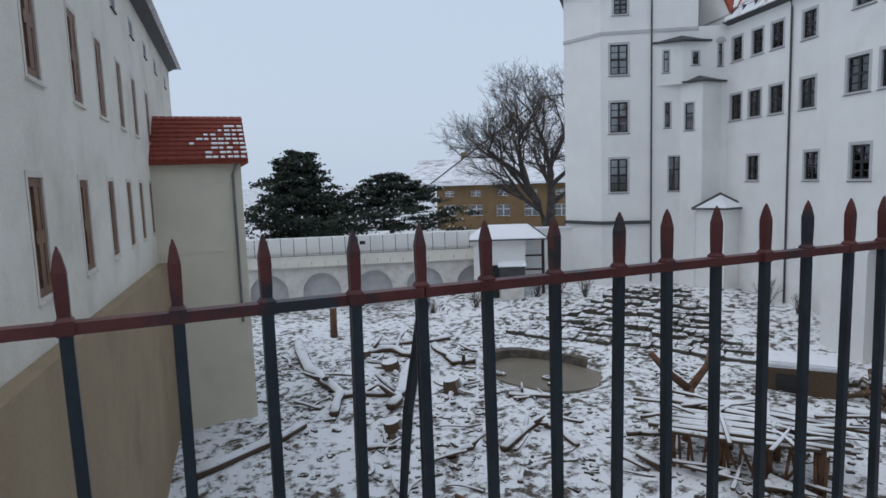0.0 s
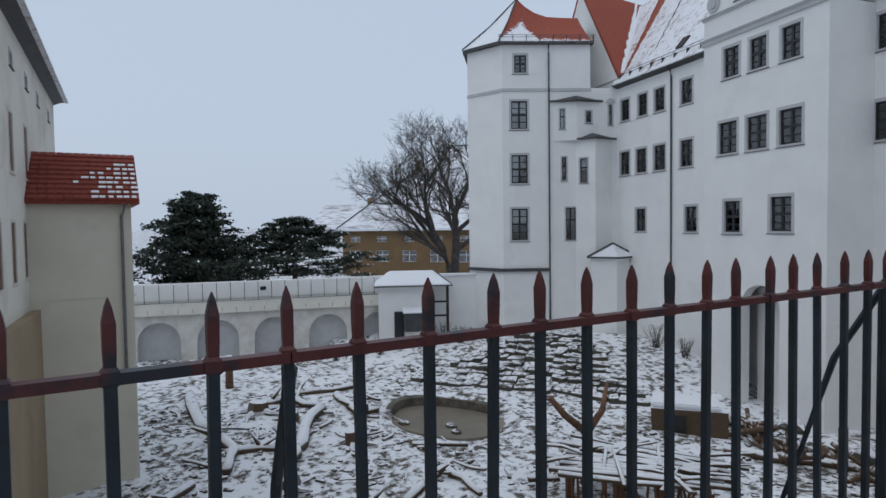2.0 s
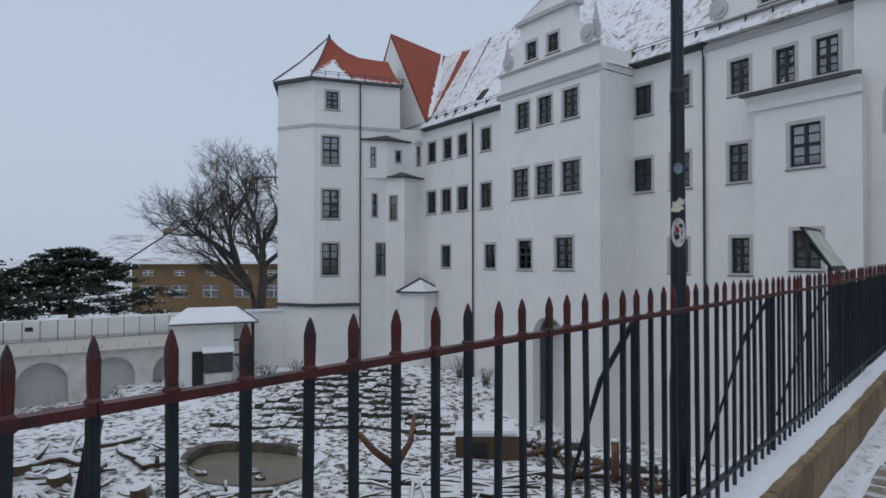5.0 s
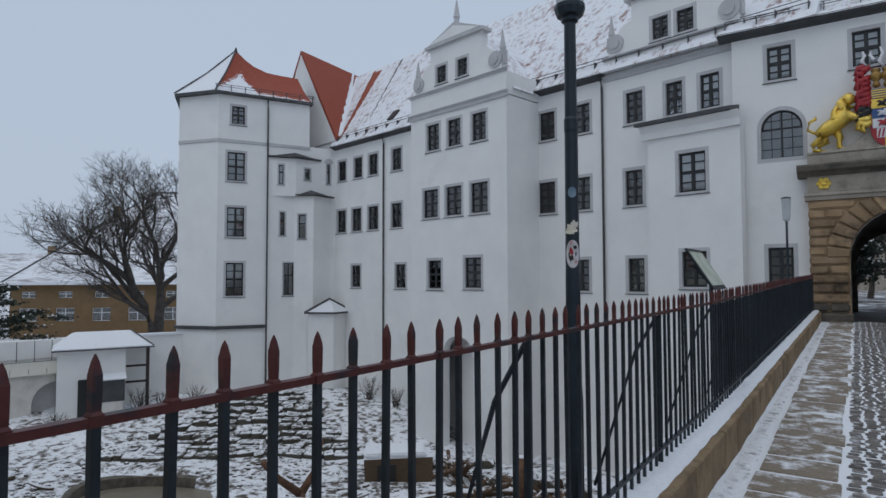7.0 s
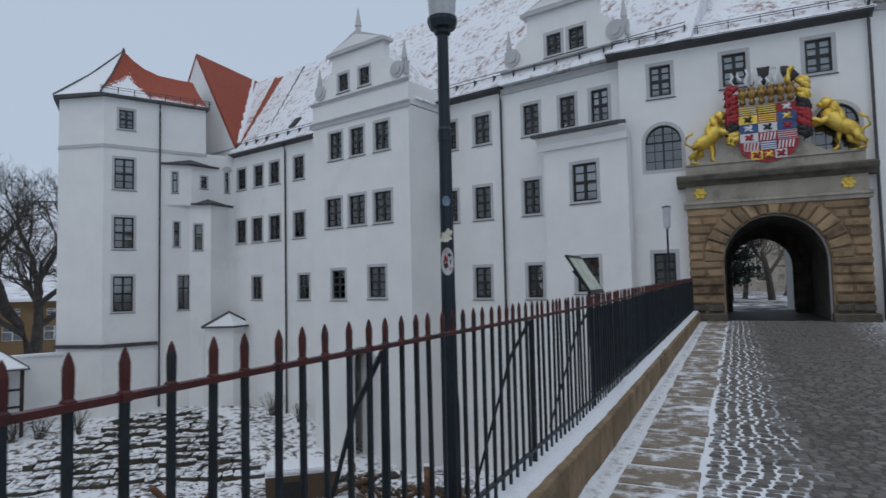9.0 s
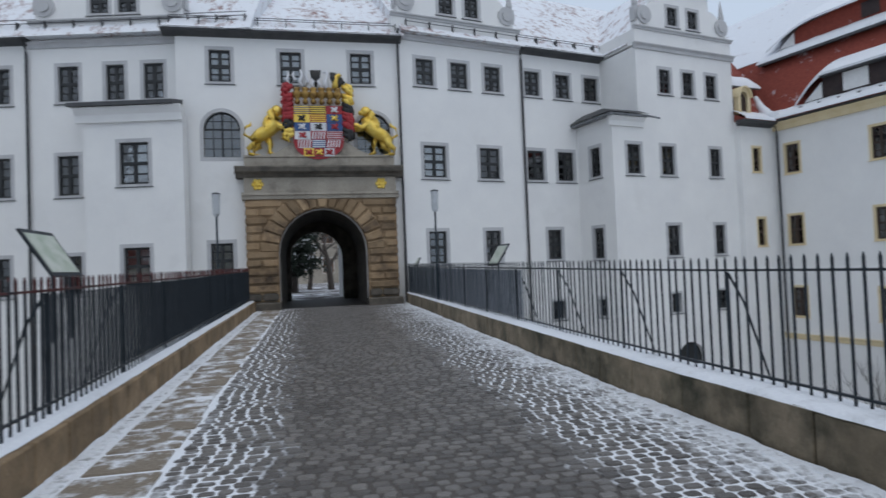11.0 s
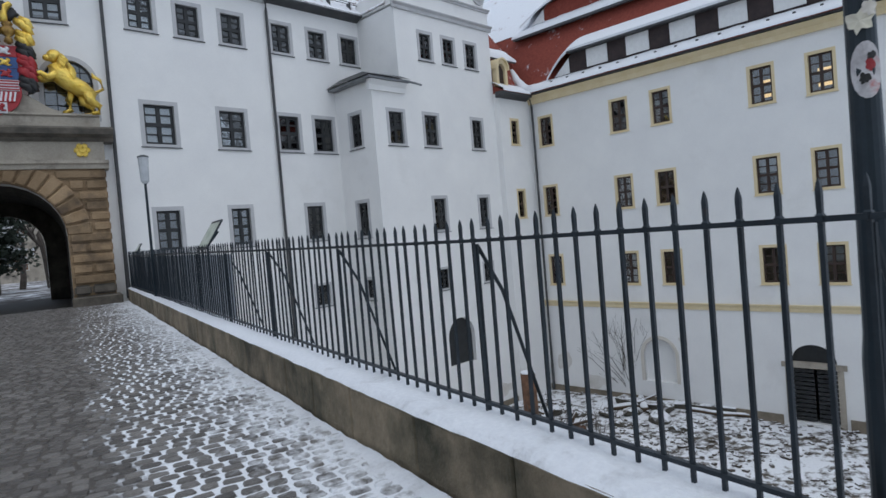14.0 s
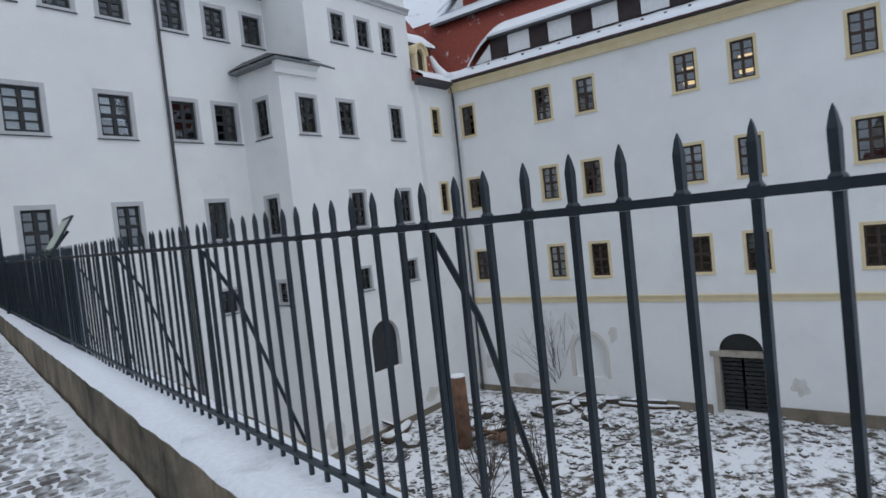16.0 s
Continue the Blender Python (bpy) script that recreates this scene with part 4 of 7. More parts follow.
part("fanlight", bm, M_DARKFRAME, door, "dark round-headed fanlight")
bm = bmesh.new()
prism(bm, [(-0.5, 8.2), (0.35, 8.7), (2.15, 12.25), (11.0, 12.25), (11.5, 8.2)], -4.0, 27.3, 'x')
part("roof", bm, M_REDDARK, side, "dark red tiled lower roof")
bm = bmesh.new()
prism(bm, [(2.12, 12.26), (6.0, 16.6), (10.98, 12.26)], -6.0, 27.3, 'x')
part("upper_roof", bm, M_ROOFWHITE, side, "upper roof under closed snow")


def snow_strip(pts, x0, x1, seed, parent, m=None, label="snow lying along the eaves"):
    """A ragged layer of snow on a slope from pts[0] to pts[1] (y, z)."""
    (ya, za), (yb, zb) = pts
    n = max(4, int((x1 - x0) / 0.2))
    bm = bmesh.new()
    rows = []
    for i in range(n + 1):
        x = x0 + (x1 - x0) * i / n
        row = []
        for u in (0.0, 0.04, 0.5, 0.9, 1.0):
            h = 0.0 if u in (0.0, 1.0) else 0.1 + 0.025 * noise.noise(Vector((x * 2.1, u * 3, seed)))
            e = 0.05 * noise.noise(Vector((x * 3.0, seed, u))) if u < 0.1 else (0.09 * noise.noise(Vector((x * 2.0, seed, 5))) if u > 0.85 else 0)
            row.append(bm.verts.new((x, ya + (yb - ya) * (u + e), za + (zb - za) * (u + e) + h)))
        rows.append(row)
    for a, b in zip(rows, rows[1:]):
        for k in range(4):
            bm.faces.new((a[k], b[k], b[k + 1], a[k + 1]))
    part("eaves_snow", bm, M_SNOW, parent, label, m, smooth=True)


snow_strip(((-0.5, 8.22), (0.38, 8.76)), 2.3, 27.2, 3, side)
bm = bmesh.new()
for k in range(26):
    box(bm, 4.2 + k * 0.9, 4.3 + k * 0.9, -0.12, 0.02, 8.5, 8.62)
part("snow_hook", bm, M_SLATE, side, "small dark snow hooks on the eaves")
# lower dormer: a straight dark front with pale panels under a thick snowy roof
bm = bmesh.new()
prism(bm, [(3.94, 8.72), (27.0, 8.72), (27.0, 9.86), (5.2, 9.86), (5.1, 9.74)], 0.4, 0.6)
part("dormer_front", bm, M_SHUTTER, side, "dark boarded dormer front")
bm = bmesh.new()
prism(bm, [(4.16, 8.86), (5.03, 8.86), (5.03, 9.6)], 0.36, 0.4)
part("dormer_panel", bm, M_PALEWHITE, side, "pale three-cornered dormer panel")
bm = bmesh.new()
box(bm, 0, 1.1, 0.36, 0.4, 8.92, 9.76)
panel = data_of(bm, "dormer_panel", M_PALEWHITE)
bm = bmesh.new()
box(bm, 0.04, 0.88, 0.375, 0.4, 8.9, 9.78)
boards = data_of(bm, "shutter", M_SHUTTER)
for k in range(10):
    part("dormer_panel", panel, None, side, "pale dormer panel", pose(6.02 + k * 2.06, 0, 0))
    part("shutter", boards, None, side, "", pose(5.1 + k * 2.06, 0, 0))


def dormer_roof(x0, xs, x1, ya, za, yb, zb, th, label, mat=M_SNOW):
    """A long shed roof whose near end sweeps down from xs to x0."""
    bm = bmesh.new()
    rows = []
    for i in range(61):
        x = x0 + (x1 - x0) * (i / 60) ** 1.8
        u = max(0.0, min(1.0, (x - x0) / (xs - x0)))
        d = (1 - math.sin(u * 1.5708)) * (za - 8.72 if za < 11 else 0.9)
        w = 0.015 * noise.noise(Vector((x * 2, ya, 3)))
        rows.append([bm.verts.new(p) for p in ((x, ya, za - d), (x, ya, za - d + th + w), (x, yb, zb - d * 0.45 + th * 0.4), (x, yb, zb - d * 0.45 - 0.1))])
    for a, b in zip(rows, rows[1:]):
        for k in range(3):
            bm.faces.new((a[k], b[k], b[k + 1], a[k + 1]))
        bm.faces.new((a[0], a[3], b[3], b[0]))
    bm.faces.new(rows[0])
    bm.faces.new(rows[-1][::-1])
    part("dormer_roof", bm, mat, side, label)


dormer_roof(3.85, 5.4, 27.2, 0.1, 9.84, 1.62, 10.86, 0.14, "thick snow on the long dormer roof")
bm = bmesh.new()
prism(bm, [(5.1, 9.78), (27.1, 9.78), (27.1, 9.85), (5.1, 9.85)], 0.06, 0.45)
part("dormer_eave", bm, M_SLATE, side, "dark dormer eave")
# upper dormer on a snowy ledge
bm = bmesh.new()
prism(bm, [(1.5, 11.72), (1.5, 11.84), (2.3, 12.44), (2.3, 11.9)], 0.9, 27.1, 'x')
part("ledge", bm, M_SLATE, side, "dark ledge under the upper dormer")
snow_strip(((1.5, 11.85), (2.2, 12.42)), 0.8, 27.1, 8, side, None, "snow on the dormer ledge")
bm = bmesh.new()
prism(bm, [(1.5, 12.3), (27.0, 12.3), (27.0, 13.65), (5.7, 13.5), (2.9, 13.3)], 2.15, 2.4)
part("dormer_front", bm, M_REDDARK, side, "dark red tile-hung dormer front")
bm = bmesh.new()
prism(bm, [(1.75, 12.46), (2.62, 12.46), (2.62, 13.1)], 2.11, 2.15)
part("dormer_panel", bm, M_PALEWHITE, side, "pale three-cornered dormer panel")
for x in (6.0, 10.0, 14.0, 18.0):
    bm = bmesh.new()
    box(bm, x, x + 0.8, 2.1, 2.15, 12.55, 13.25)
    part("dormer_window", bm, M_SHUTTER, side, "dark dormer window")
dormer_roof(1.2, 4.0, 27.2, 1.8, 13.32, 4.3, 14.85, 0.12, "snow-covered upper dormer roof", M_ROOFWHITE)
# roof over the return wall
bm = bmesh.new()
prism(bm, [(-0.45, 8.12), (0.3, 8.5), (1.2, 10.3), (2.7, 12.3), (2.7, 8.1)], 16.52, 19.3, 'x')
part("return_roof", bm, M_REDDARK, wing_e, "dark red roof over the return wall", mT)
eave(wing_e, 16.3, 18.7, 8.02, mT)
snow_strip(((-0.45, 8.14), (0.36, 8.66)), 16.4, 18.75, 5, wing_e, mT)
bm = bmesh.new()
prism(bm, [(0.75, 10.05), (0.75, 10.12), (1.4, 10.6), (1.4, 10.3)], 16.3, 19.1, 'x')
part("ledge", bm, M_SLATE, wing_e, "dark roof ledge", mT)
snow_strip(((0.74, 10.13), (1.6, 10.9)), 16.3, 19.2, 6, wing_e, mT, "snow on the roof ledge")
bm = bmesh.new()
tube(bm, [(18.7, -0.25, 8.3), (18.8, 0.15, 8.55), (18.72, 0.5, 9.1), (18.85, 0.85, 9.7)], [0.34, 0.3, 0.2, 0.1], 8)
part("valley_snow", bm, M_SNOW, wing_e, "snow lodged in the roof valley", mT, smooth=True)
# small ochre dormer in it
bm = bmesh.new()
o, i_ = arch_pts(17.1, 0.42, 9.35, 10, 0.5), arch_pts(17.1, 0.24, 9.35, 10, 0.3)
for a, b, c, d in zip(o, o[1:], i_[1:], i_):
    prism(bm, [a, b, c, d], 0.12, 0.4)
for s in (-1, 1):
    box(bm, *sorted((17.1 + s * 0.24, 17.1 + s * 0.42)), 0.12, 0.4, 8.6, 9.35)
box(bm, 16.68, 17.52, 0.12, 0.4, 8.5, 8.62)
bmesh.ops.remove_doubles(bm, verts=bm.verts[:], dist=0.0005)
dormer = part("small_dormer", bm, M_YELLOWTRIM, wing_e, "small round-headed ochre dormer", mT)
bm = bmesh.new()
prism(bm, [(16.86, 8.63), (17.34, 8.63), (17.34, 9.35), (17.1, 9.65), (16.86, 9.35)], 0.24, 0.3)
part("pane", bm, M_BROWNFRAME, dormer, "dark dormer pane")
bm = bmesh.new()
for a, b in zip(arch_pts(17.1, 0.47, 9.35, 10, 0.56), arch_pts(17.1, 0.47, 9.35, 10, 0.56)[1:]):
    prism(bm, [a, b, (17.1 + (b[0] - 17.1) * 0.88, 9.35 + (b[1] - 9.35) * 0.88), (17.1 + (a[0] - 17.1) * 0.88, 9.35 + (a[1] - 9.35) * 0.88)], 0.0, 1.2)
part("hood", bm, M_YELLOWTRIM, dormer, "ochre dormer hood")

# round tower at the far end
C0 = (-31.5, 31.2)
tower = thing("castle_tower", frame_at(C0[0], C0[1], 62), "white polygonal corner tower with a low red roof", "tower")
wT = [(-6.85, 8.14, 1.4, 2.16), (-6.85, 4.4, 1.4, 2.2), (-6.87, 0.47, 1.4, 2.43), (-6.75, 11.97, 1.12, 1.45), (-3.3, 0.48, 0.9, 2.4), (-3.75, 4.63, 0.52, 1.75)]
bm = bmesh.new()
wall(bm, -8.02, -1.9, -8.0, 14.0, holes_of(wT))
wall(bm, -1.9, 0.3, -8.0, 11.0, holes_of([(-0.5, 8.4, 0.42, 1.55)]))
box(bm, -2.4, -1.9, 0.501, 6.0, 10.0, 14.0)
part("wall", bm, M_WHITE, tower)
for x, z, w, h in wT:
    window(tower, x, z, w, h, "castle" if w > 1 else "small", None, 0.13, pane_sheen=0.4 if w > 1.2 else 0.0)
window(tower, -0.5, 8.4, 0.42, 1.55, "small", None, 0.13)
bm = bmesh.new()
prism(bm, arch_pts(-0.5, 0.33, 9.95, 10), -0.06, -0.002)
part("window_arch", bm, M_SURROUND, tower, "round grey window head")
inv = tower.matrix_world.inverted()
ring = [(-8.02, 0.0), *[tuple((inv @ Vector(p))[:2]) for p in ((-38.21, 23.21, 0), (-41.3, 25.6, 0), (-42.4, 29.6, 0), (-40.6, 34.0, 0), (-35.5, 36.0, 0))], (-1.9, 6.0), (-1.9, 0.0)]
for (xa, ya), (xb, yb) in zip(ring, ring[1:-1]):
    L_ = math.hypot(xb - xa, yb - ya)
    bm = bmesh.new()
    box(bm, -0.02, L_ + 0.02, -0.4, -0.001, -8.0, 14.0)
    part("tower_side", bm, M_WHITE, tower, "", pose(xa, ya, 0, 0, 0, math.degrees(math.atan2(yb - ya, xb - xa))))
cx_, cy_ = sum(p[0] for p in ring) / 8, sum(p[1] for p in ring) / 8
for k, (z0, z1, o) in enumerate(((10.8, 11.0, 1.012), (13.97, 14.14, 1.065))):
    bm = bmesh.new()
    prism(bm, [(cx_ + (x - cx_) * o, cy_ + (y - cy_) * o) for x, y in ring], z0, z1, 'z')
    if k == 0:
        part("string_course", bm, M_SURROUND, tower, "grey string course")
    else:
        part("eave_board", bm, M_SLATE, tower, "dark eave board")
bm = bmesh.new()
APEX, LINE = Vector((-6.5, 3.0, 18.15)), ((-6.5, 18.15), (-5.9, 17.6), (-5.2, 17.15), (-4.3, 16.85), (-3.2, 16.78), (-2.0, 16.75))
eaves = [Vector((cx_ + (x - cx_) * 1.07, cy_ + (y - cy_) * 1.07, 14.15)) for x, y in ring]
NU, NV = 120, 60


def ridge_at(u):
    k = min(int(u * 5), 4)
    f_ = u * 5 - k
    return Vector((LINE[k][0] + (LINE[k + 1][0] - LINE[k][0]) * f_, 3.0, LINE[k][1] + (LINE[k + 1][1] - LINE[k][1]) * f_))


grid = []
for i in range(NU + 1):
    u = i / NU
    foot = eaves[0].lerp(Vector((-1.7, eaves[0].y, 14.0)), u)
    top = ridge_at(u)
    col = []
    for j in range(NV + 1):
        v_ = j / NV
        p = foot.lerp(top, v_)
        p.z -= 0.2 * math.sin(math.pi * v_) ** 0.8
        col.append(bm.verts.new(p))
    grid.append(col)
for i in range(NU):
    for j in range(NV):
        f = bm.faces.new((grid[i][j], grid[i + 1][j], grid[i + 1][j + 1], grid[i][j + 1]))
        u_ = i / NU
        lim = 0.13 + 0.08 * noise.noise(Vector((i * 0.09, 0.0, 3.1))) + 0.5 * max(0.0, 1 - abs(u_ - 0.24 + 0.1 * j / NV) / 0.2) + 0.16 * noise.noise(Vector((i * 0.7, j * 0.7, 7.7)))
        f.material_index = 1 if j / NV < lim else 0
# the side and back facets lie under snow
for a, b in zip([0, 1, 2, 3, 4, 5], [1, 2, 3, 4, 5, 6]):
    pa, pb = eaves[a], eaves[b]
    top = APEX if a < 4 else Vector((-3.0, 3.0, 16.78))
    prev = None
    for j in range(9):
        v_ = j / 8
        sag = Vector((0, 0, -0.2 * math.sin(math.pi * v_) ** 0.8))
        row = (bm.verts.new(pa.lerp(top, v_) + sag), bm.verts.new(pb.lerp(top, v_) + sag))
        if prev:
            bm.faces.new((prev[0], prev[1], row[1], row[0])).material_index = 1
        prev = row
bmesh.ops.remove_doubles(bm, verts=bm.verts[:], dist=0.002)
me = data_of(bm, "roof", (M_REDTILE, M_ROOFWHITE))
part("roof", me, None, tower, "pointed red tiled roof with snow on its facets")
bm = bmesh.new()
tube(bm, [(-6.5, 3.0, 17.95), (-6.5, 3.0, 18.2), (-6.5, 3.0, 18.35)], [0.12, 0.1, 0.04], 6)
part("finial", bm, M_SLATE, tower, "dark roof tip")
bm = bmesh.new()
tube(bm, [eaves[0] + Vector((0, 0, 0.03)), eaves[0].lerp(APEX, 0.5) + Vector((0, 0, -0.17)), APEX], [0.06, 0.05, 0.05], 5)
tube(bm, [eaves[1] + Vector((0, 0, 0.03)), eaves[1].lerp(APEX, 0.5) + Vector((0, 0, -0.17)), APEX], [0.06, 0.05, 0.05], 5)
part("hip_ridge", bm, M_SLATE, tower, "dark hip ridge")
bm = bmesh.new()
for d in (0.1, 0.24):
    tube(bm, [(-8.3, -0.25, 14.35 + d), (-1.6, -0.25, 14.3 + d)], [0.018, 0.018], 4)
for k in range(8):
    box(bm, -8.2 + k * 0.92, -8.17 + k * 0.92, -0.28, -0.1, 14.15, 14.58)
part("snow_guard", bm, M_SLATE, tower, "thin dark snow guard rail")
pipe(tower, -4.8, -5.5, 13.9, None)
# stair projections beside it: wedges with a corner to the front under thin dark roofs
for P0, P1, P2, z0, z1, za, ws_, mat in (((-4.5, 0.0), (-2.9, -0.32), (-1.35, 0.0), 7.4, 10.1, 10.5, [(0, 0.62, 8.15, 0.5, 1.5), (1, 0.85, 8.55, 0.6, 0.95)], M_SLATE),
                                         ((-2.95, 0.0), (-1.8, -0.8), (-0.4, 0.0), -8.0, 7.5, 7.95, [(0, 0.58, 4.4, 0.72, 1.85)], M_SLATE),
                                         ((-2.2, -1.2), (-0.75, -2.1), (0.65, -1.2), -8.0, -0.62, 0.3, [], M_SNOW)):
    for k, (a, b) in enumerate(((P0, P1), (P1, P2))):
        L_ = math.hypot(b[0] - a[0], b[1] - a[1])
        mf = pose(a[0], a[1], 0, 0, 0, math.degrees(math.atan2(b[1] - a[1], b[0] - a[0])))
        wk = [q[1:] for q in ws_ if q[0] == k]
        bm = bmesh.new()
        wall(bm, 0.0, L_, z0, z1, holes_of(wk), 0.0, 0.12)
        part("stair_turret", bm, M_WHITE, tower, "", mf)
        for x, z, w, h in wk:
            window(tower, x, z, w, h, "small", mf, 0.1)
    if P0[1] < 0:
        bm = bmesh.new()
        box(bm, P0[0], P2[0], P0[1] + 0.13, -0.005, z0, z1 - 0.07)
        part("stair_turret", bm, M_WHITE, tower)
    E_ = [Vector((P0[0] - 0.3, P0[1] - 0.01, z1)), Vector((P1[0], P1[1] - 0.35, z1)), Vector((P2[0] + 0.3, P2[1] - 0.01, z1))]
    top = Vector((P1[0], P0[1] - 0.01, za))
    bm = bmesh.new()
    lo = [bm.verts.new(p - Vector((0, 0, 0.06))) for p in E_]
    hi = [bm.verts.new(p) for p in E_]
    ap = bm.verts.new(top)
    for q in ((lo[2], lo[1], lo[0]), (lo[0], lo[1], hi[1], hi[0]), (lo[1], lo[2], hi[2], hi[1]), (hi[0], hi[1], ap), (hi[1], hi[2], ap), (lo[0], hi[0], ap, hi[2], lo[2])):
        bm.faces.new(q)
    part("stair_roof", bm, mat, tower, "small pent roof")
    bm = bmesh.new()
    tube(bm, [E_[0], E_[1], E_[2]], [0.07, 0.07, 0.07], 6)
    if mat is M_SNOW:
        tube(bm, [E_[0], top, E_[2]], [0.1, 0.1, 0.1], 6)
    part("roof_edge", bm, M_SLATE, tower, "dark roof edge")
# ledge on the tower's foot
bm = bmesh.new()
prism(bm, [(cx_ + (x - cx_) * 1.03, cy_ + (y - cy_) * 1.03) for x, y in ring[:6]] + [(-4.9, 0.0), (-4.9, -0.2)], -1.6, -1.38, 'z')
part("base_ledge", bm, M_SLATE, tower, "dark ledge of the tower base")
# cross roof at the wing's end, askew to the wing
SKEW = -0.288
bm = bmesh.new()
prism(bm, [(-37.3, 10.9), (-27.75, 10.9), (-27.55, 11.7), (-32.5, 19.3)], -0.04, 0.4)
part("cross_gable", bm, M_WHITE, wing_w)
bm = bmesh.new()
prism(bm, [(-37.7, 11.5), (-37.45, 11.5), (-32.5, 19.22), (-27.55, 11.5), (-27.3, 11.5), (-32.5, 19.55)], -0.06, 11.0)
for v in bm.verts:
    v.co.x += SKEW * v.co.y
part("cross_roof", bm, M_REDTILE, wing_w, "steep red tiled cross roof")
band(wing_w, "gable_ledge", -30.4, -27.5, 11.48, 11.62, None, 0.12, M_SURROUND, "grey ledge under the cross gable")
bm = bmesh.new()
rows = []
K_ = (19.39 - 11.1) / 7.05
for i in range(40):
    y = 0.25 + 6.2 * i / 39
    x = -27.65 - 1.06 * (y - 0.25)
    a = 0.1 + 0.3 * (i / 39) + 0.14 * noise.noise(Vector((i * 0.45, 1, 2)))
    zc = 19.55 - 1.548 * (x - a + 32.5 - SKEW * y) + 0.03
    zv = 11.1 + K_ * (y + 0.45) + 0.05
    rows.append([bm.verts.new(p) for p in ((x - a, y, zc), (x, y, zv + 0.05), (x + 0.35, y, zv - 0.02))])
for a, b in zip(rows, rows[1:]):
    for k in (0, 1):
        bm.faces.new((a[k], a[k + 1], b[k + 1], b[k]))
part("valley_snow", bm, M_SNOW, wing_w, "snow drifted along the roof valley", smooth=True)
# damp plinths at the foot of the walls
for parent, x0, x1, m, h in ((side, 2.75, 13.7, None, -6.68), (side, 15.95, 27.0, None, -6.55), (wing_e, 8.85, 16.5, mB4, -6.75)):
    bm = bmesh.new()
    box(bm, x0, x1, -0.05, -0.002, -8.0, h)
    part("damp_plinth", bm, M_DAMP, parent, "damp brown wall foot", m)

# bare streaks and a small hatch in the snow of the west roof
for xa, ya, xb, yb, wa, wb_, seed in ((-27.3, 0.1, -30.7, 6.2, 0.16, 0.55, 4), (-27.9, 1.1, -31.4, 6.4, 0.05, 0.2, 9), (-25.2, 1.2, -28.0, 6.5, 0.05, 0.12, 6)):
    bm = bmesh.new()
    rows = []
    for i in range(61):
        u = i / 60
        x, y = xa + (xb - xa) * u, ya + (yb - ya) * u
        w_ = (wa + (wb_ - wa) * u) * (0.75 + 0.9 * abs(noise.noise(Vector((i * 0.3, 4, seed)))))
        x += 0.12 * noise.noise(Vector((i * 0.25, 0, seed)))
        z = 11.1 + K_ * (y + 0.45) + 0.012
        rows.append((bm.verts.new((x - w_, y, z)), bm.verts.new((x + w_, y, z))))
    for a, b in zip(rows, rows[1:]):
        bm.faces.new((a[0], a[1], b[1], b[0]))
    part("bare_tiles", bm, M_REDROOF if seed != 6 else M_SHUTTER, wing_w, "snow-free streak of tiles")
bm = bmesh.new()
box(bm, -22.3, -21.7, -0.45, 0.45, -0.02, 0.1)
part("roof_hatch", bm, M_SHUTTER, wing_w, "small dark roof hatch", pose(0, 0.75, 11.1 + K_ * 1.2, math.degrees(math.atan(K_))))

# damp stains on the side wing's foot
def stain(parent, x, z, rx, rz, seed, m=None):
    bm = bmesh.new()
    c = bm.verts.new((x, -0.004, z))
    ringv = []
    for k in range(36):
        a = k * 0.17453
        q = 1 + 0.55 * noise.noise(Vector((math.cos(a) * 1.6, math.sin(a) * 1.6, seed)))
        ringv.append(bm.verts.new((x + rx * q * math.cos(a), -0.004, z + rz * q * math.sin(a))))
    for k in range(36):
        bm.faces.new((c, ringv[k], ringv[(k + 1) % 36]))
    part("damp_stain", bm, M_DIRTYWHITE, parent, "flaking damp stain", m)


for x, z, rx, rz in ((16.75, -5.75, 0.3, 0.32), (3.6, -5.4, 0.45, 0.5), (5.4, -6.3, 0.8, 0.3), (9.9, -4.0, 0.22, 0.3)):
    stain(side, x, z, rx, rz, x)
for x, z, rx, rz in ((9.6, -6.0, 0.5, 0.5), (15.6, -6.2, 0.5, 0.35), (10.9, -6.5, 0.7, 0.25)):
    stain(wing_e, x, z, rx, rz, x, mB4)

# ---- house on the moat's south side ----
A_H = 177.71
house = thing("old_house", frame_at(-9.9, -3.0, A_H), "old cream rendered house over a brown plinth", "house")
wh = [(s, 0.22, 0.86, 1.85) for s in (0.92, 3.9, 6.62, 9.2, 11.5, 13.9)] + [(s, 3.36, 0.86, 1.82) for s in (1.42, 4.18, 6.55, 9.18, 11.75, 14.8)]
wq = [(s, 6.42, 0.72, 0.55) for s in (4.0, 6.5, 9.2, 12.3, 15.5, 18.6, 22.4)]
bm = bmesh.new()
wall(bm, -6.0, 25.0, -8.0, 7.8, holes_of(wh + wq))
part("wall", bm, M_OLDWHITE, house)
for x, z, w, h in wh:
    window(house, x, z, w, h, "plain", None, 0.045)
for x, z, w, h in wq:
    window(house, x, z, w, h, "small", None, 0.2)
shell(house, -6.0, 25.0, -8.0, 7.8, 9.0, None, M_OLDWHITE)
bm = bmesh.new()
prism(bm, [(-6.0, -8.0), (14.7, -8.0), (14.7, -0.83), (0.5, -0.45), (-6.0, -0.25)], -0.28, -0.01)
part("plinth", bm, M_BROWNWALL, house, "brown rendered battered plinth")
eave(house, -6.2, 25.3, 7.8, None)
bm = bmesh.new()
prism(bm, [(-0.6, 7.8), (4.5, 11.2), (9.5, 7.8)], -6.3, 25.4, 'x')
part("roof", bm, M_ROOFSNOW, house, "snowy tiled roof")
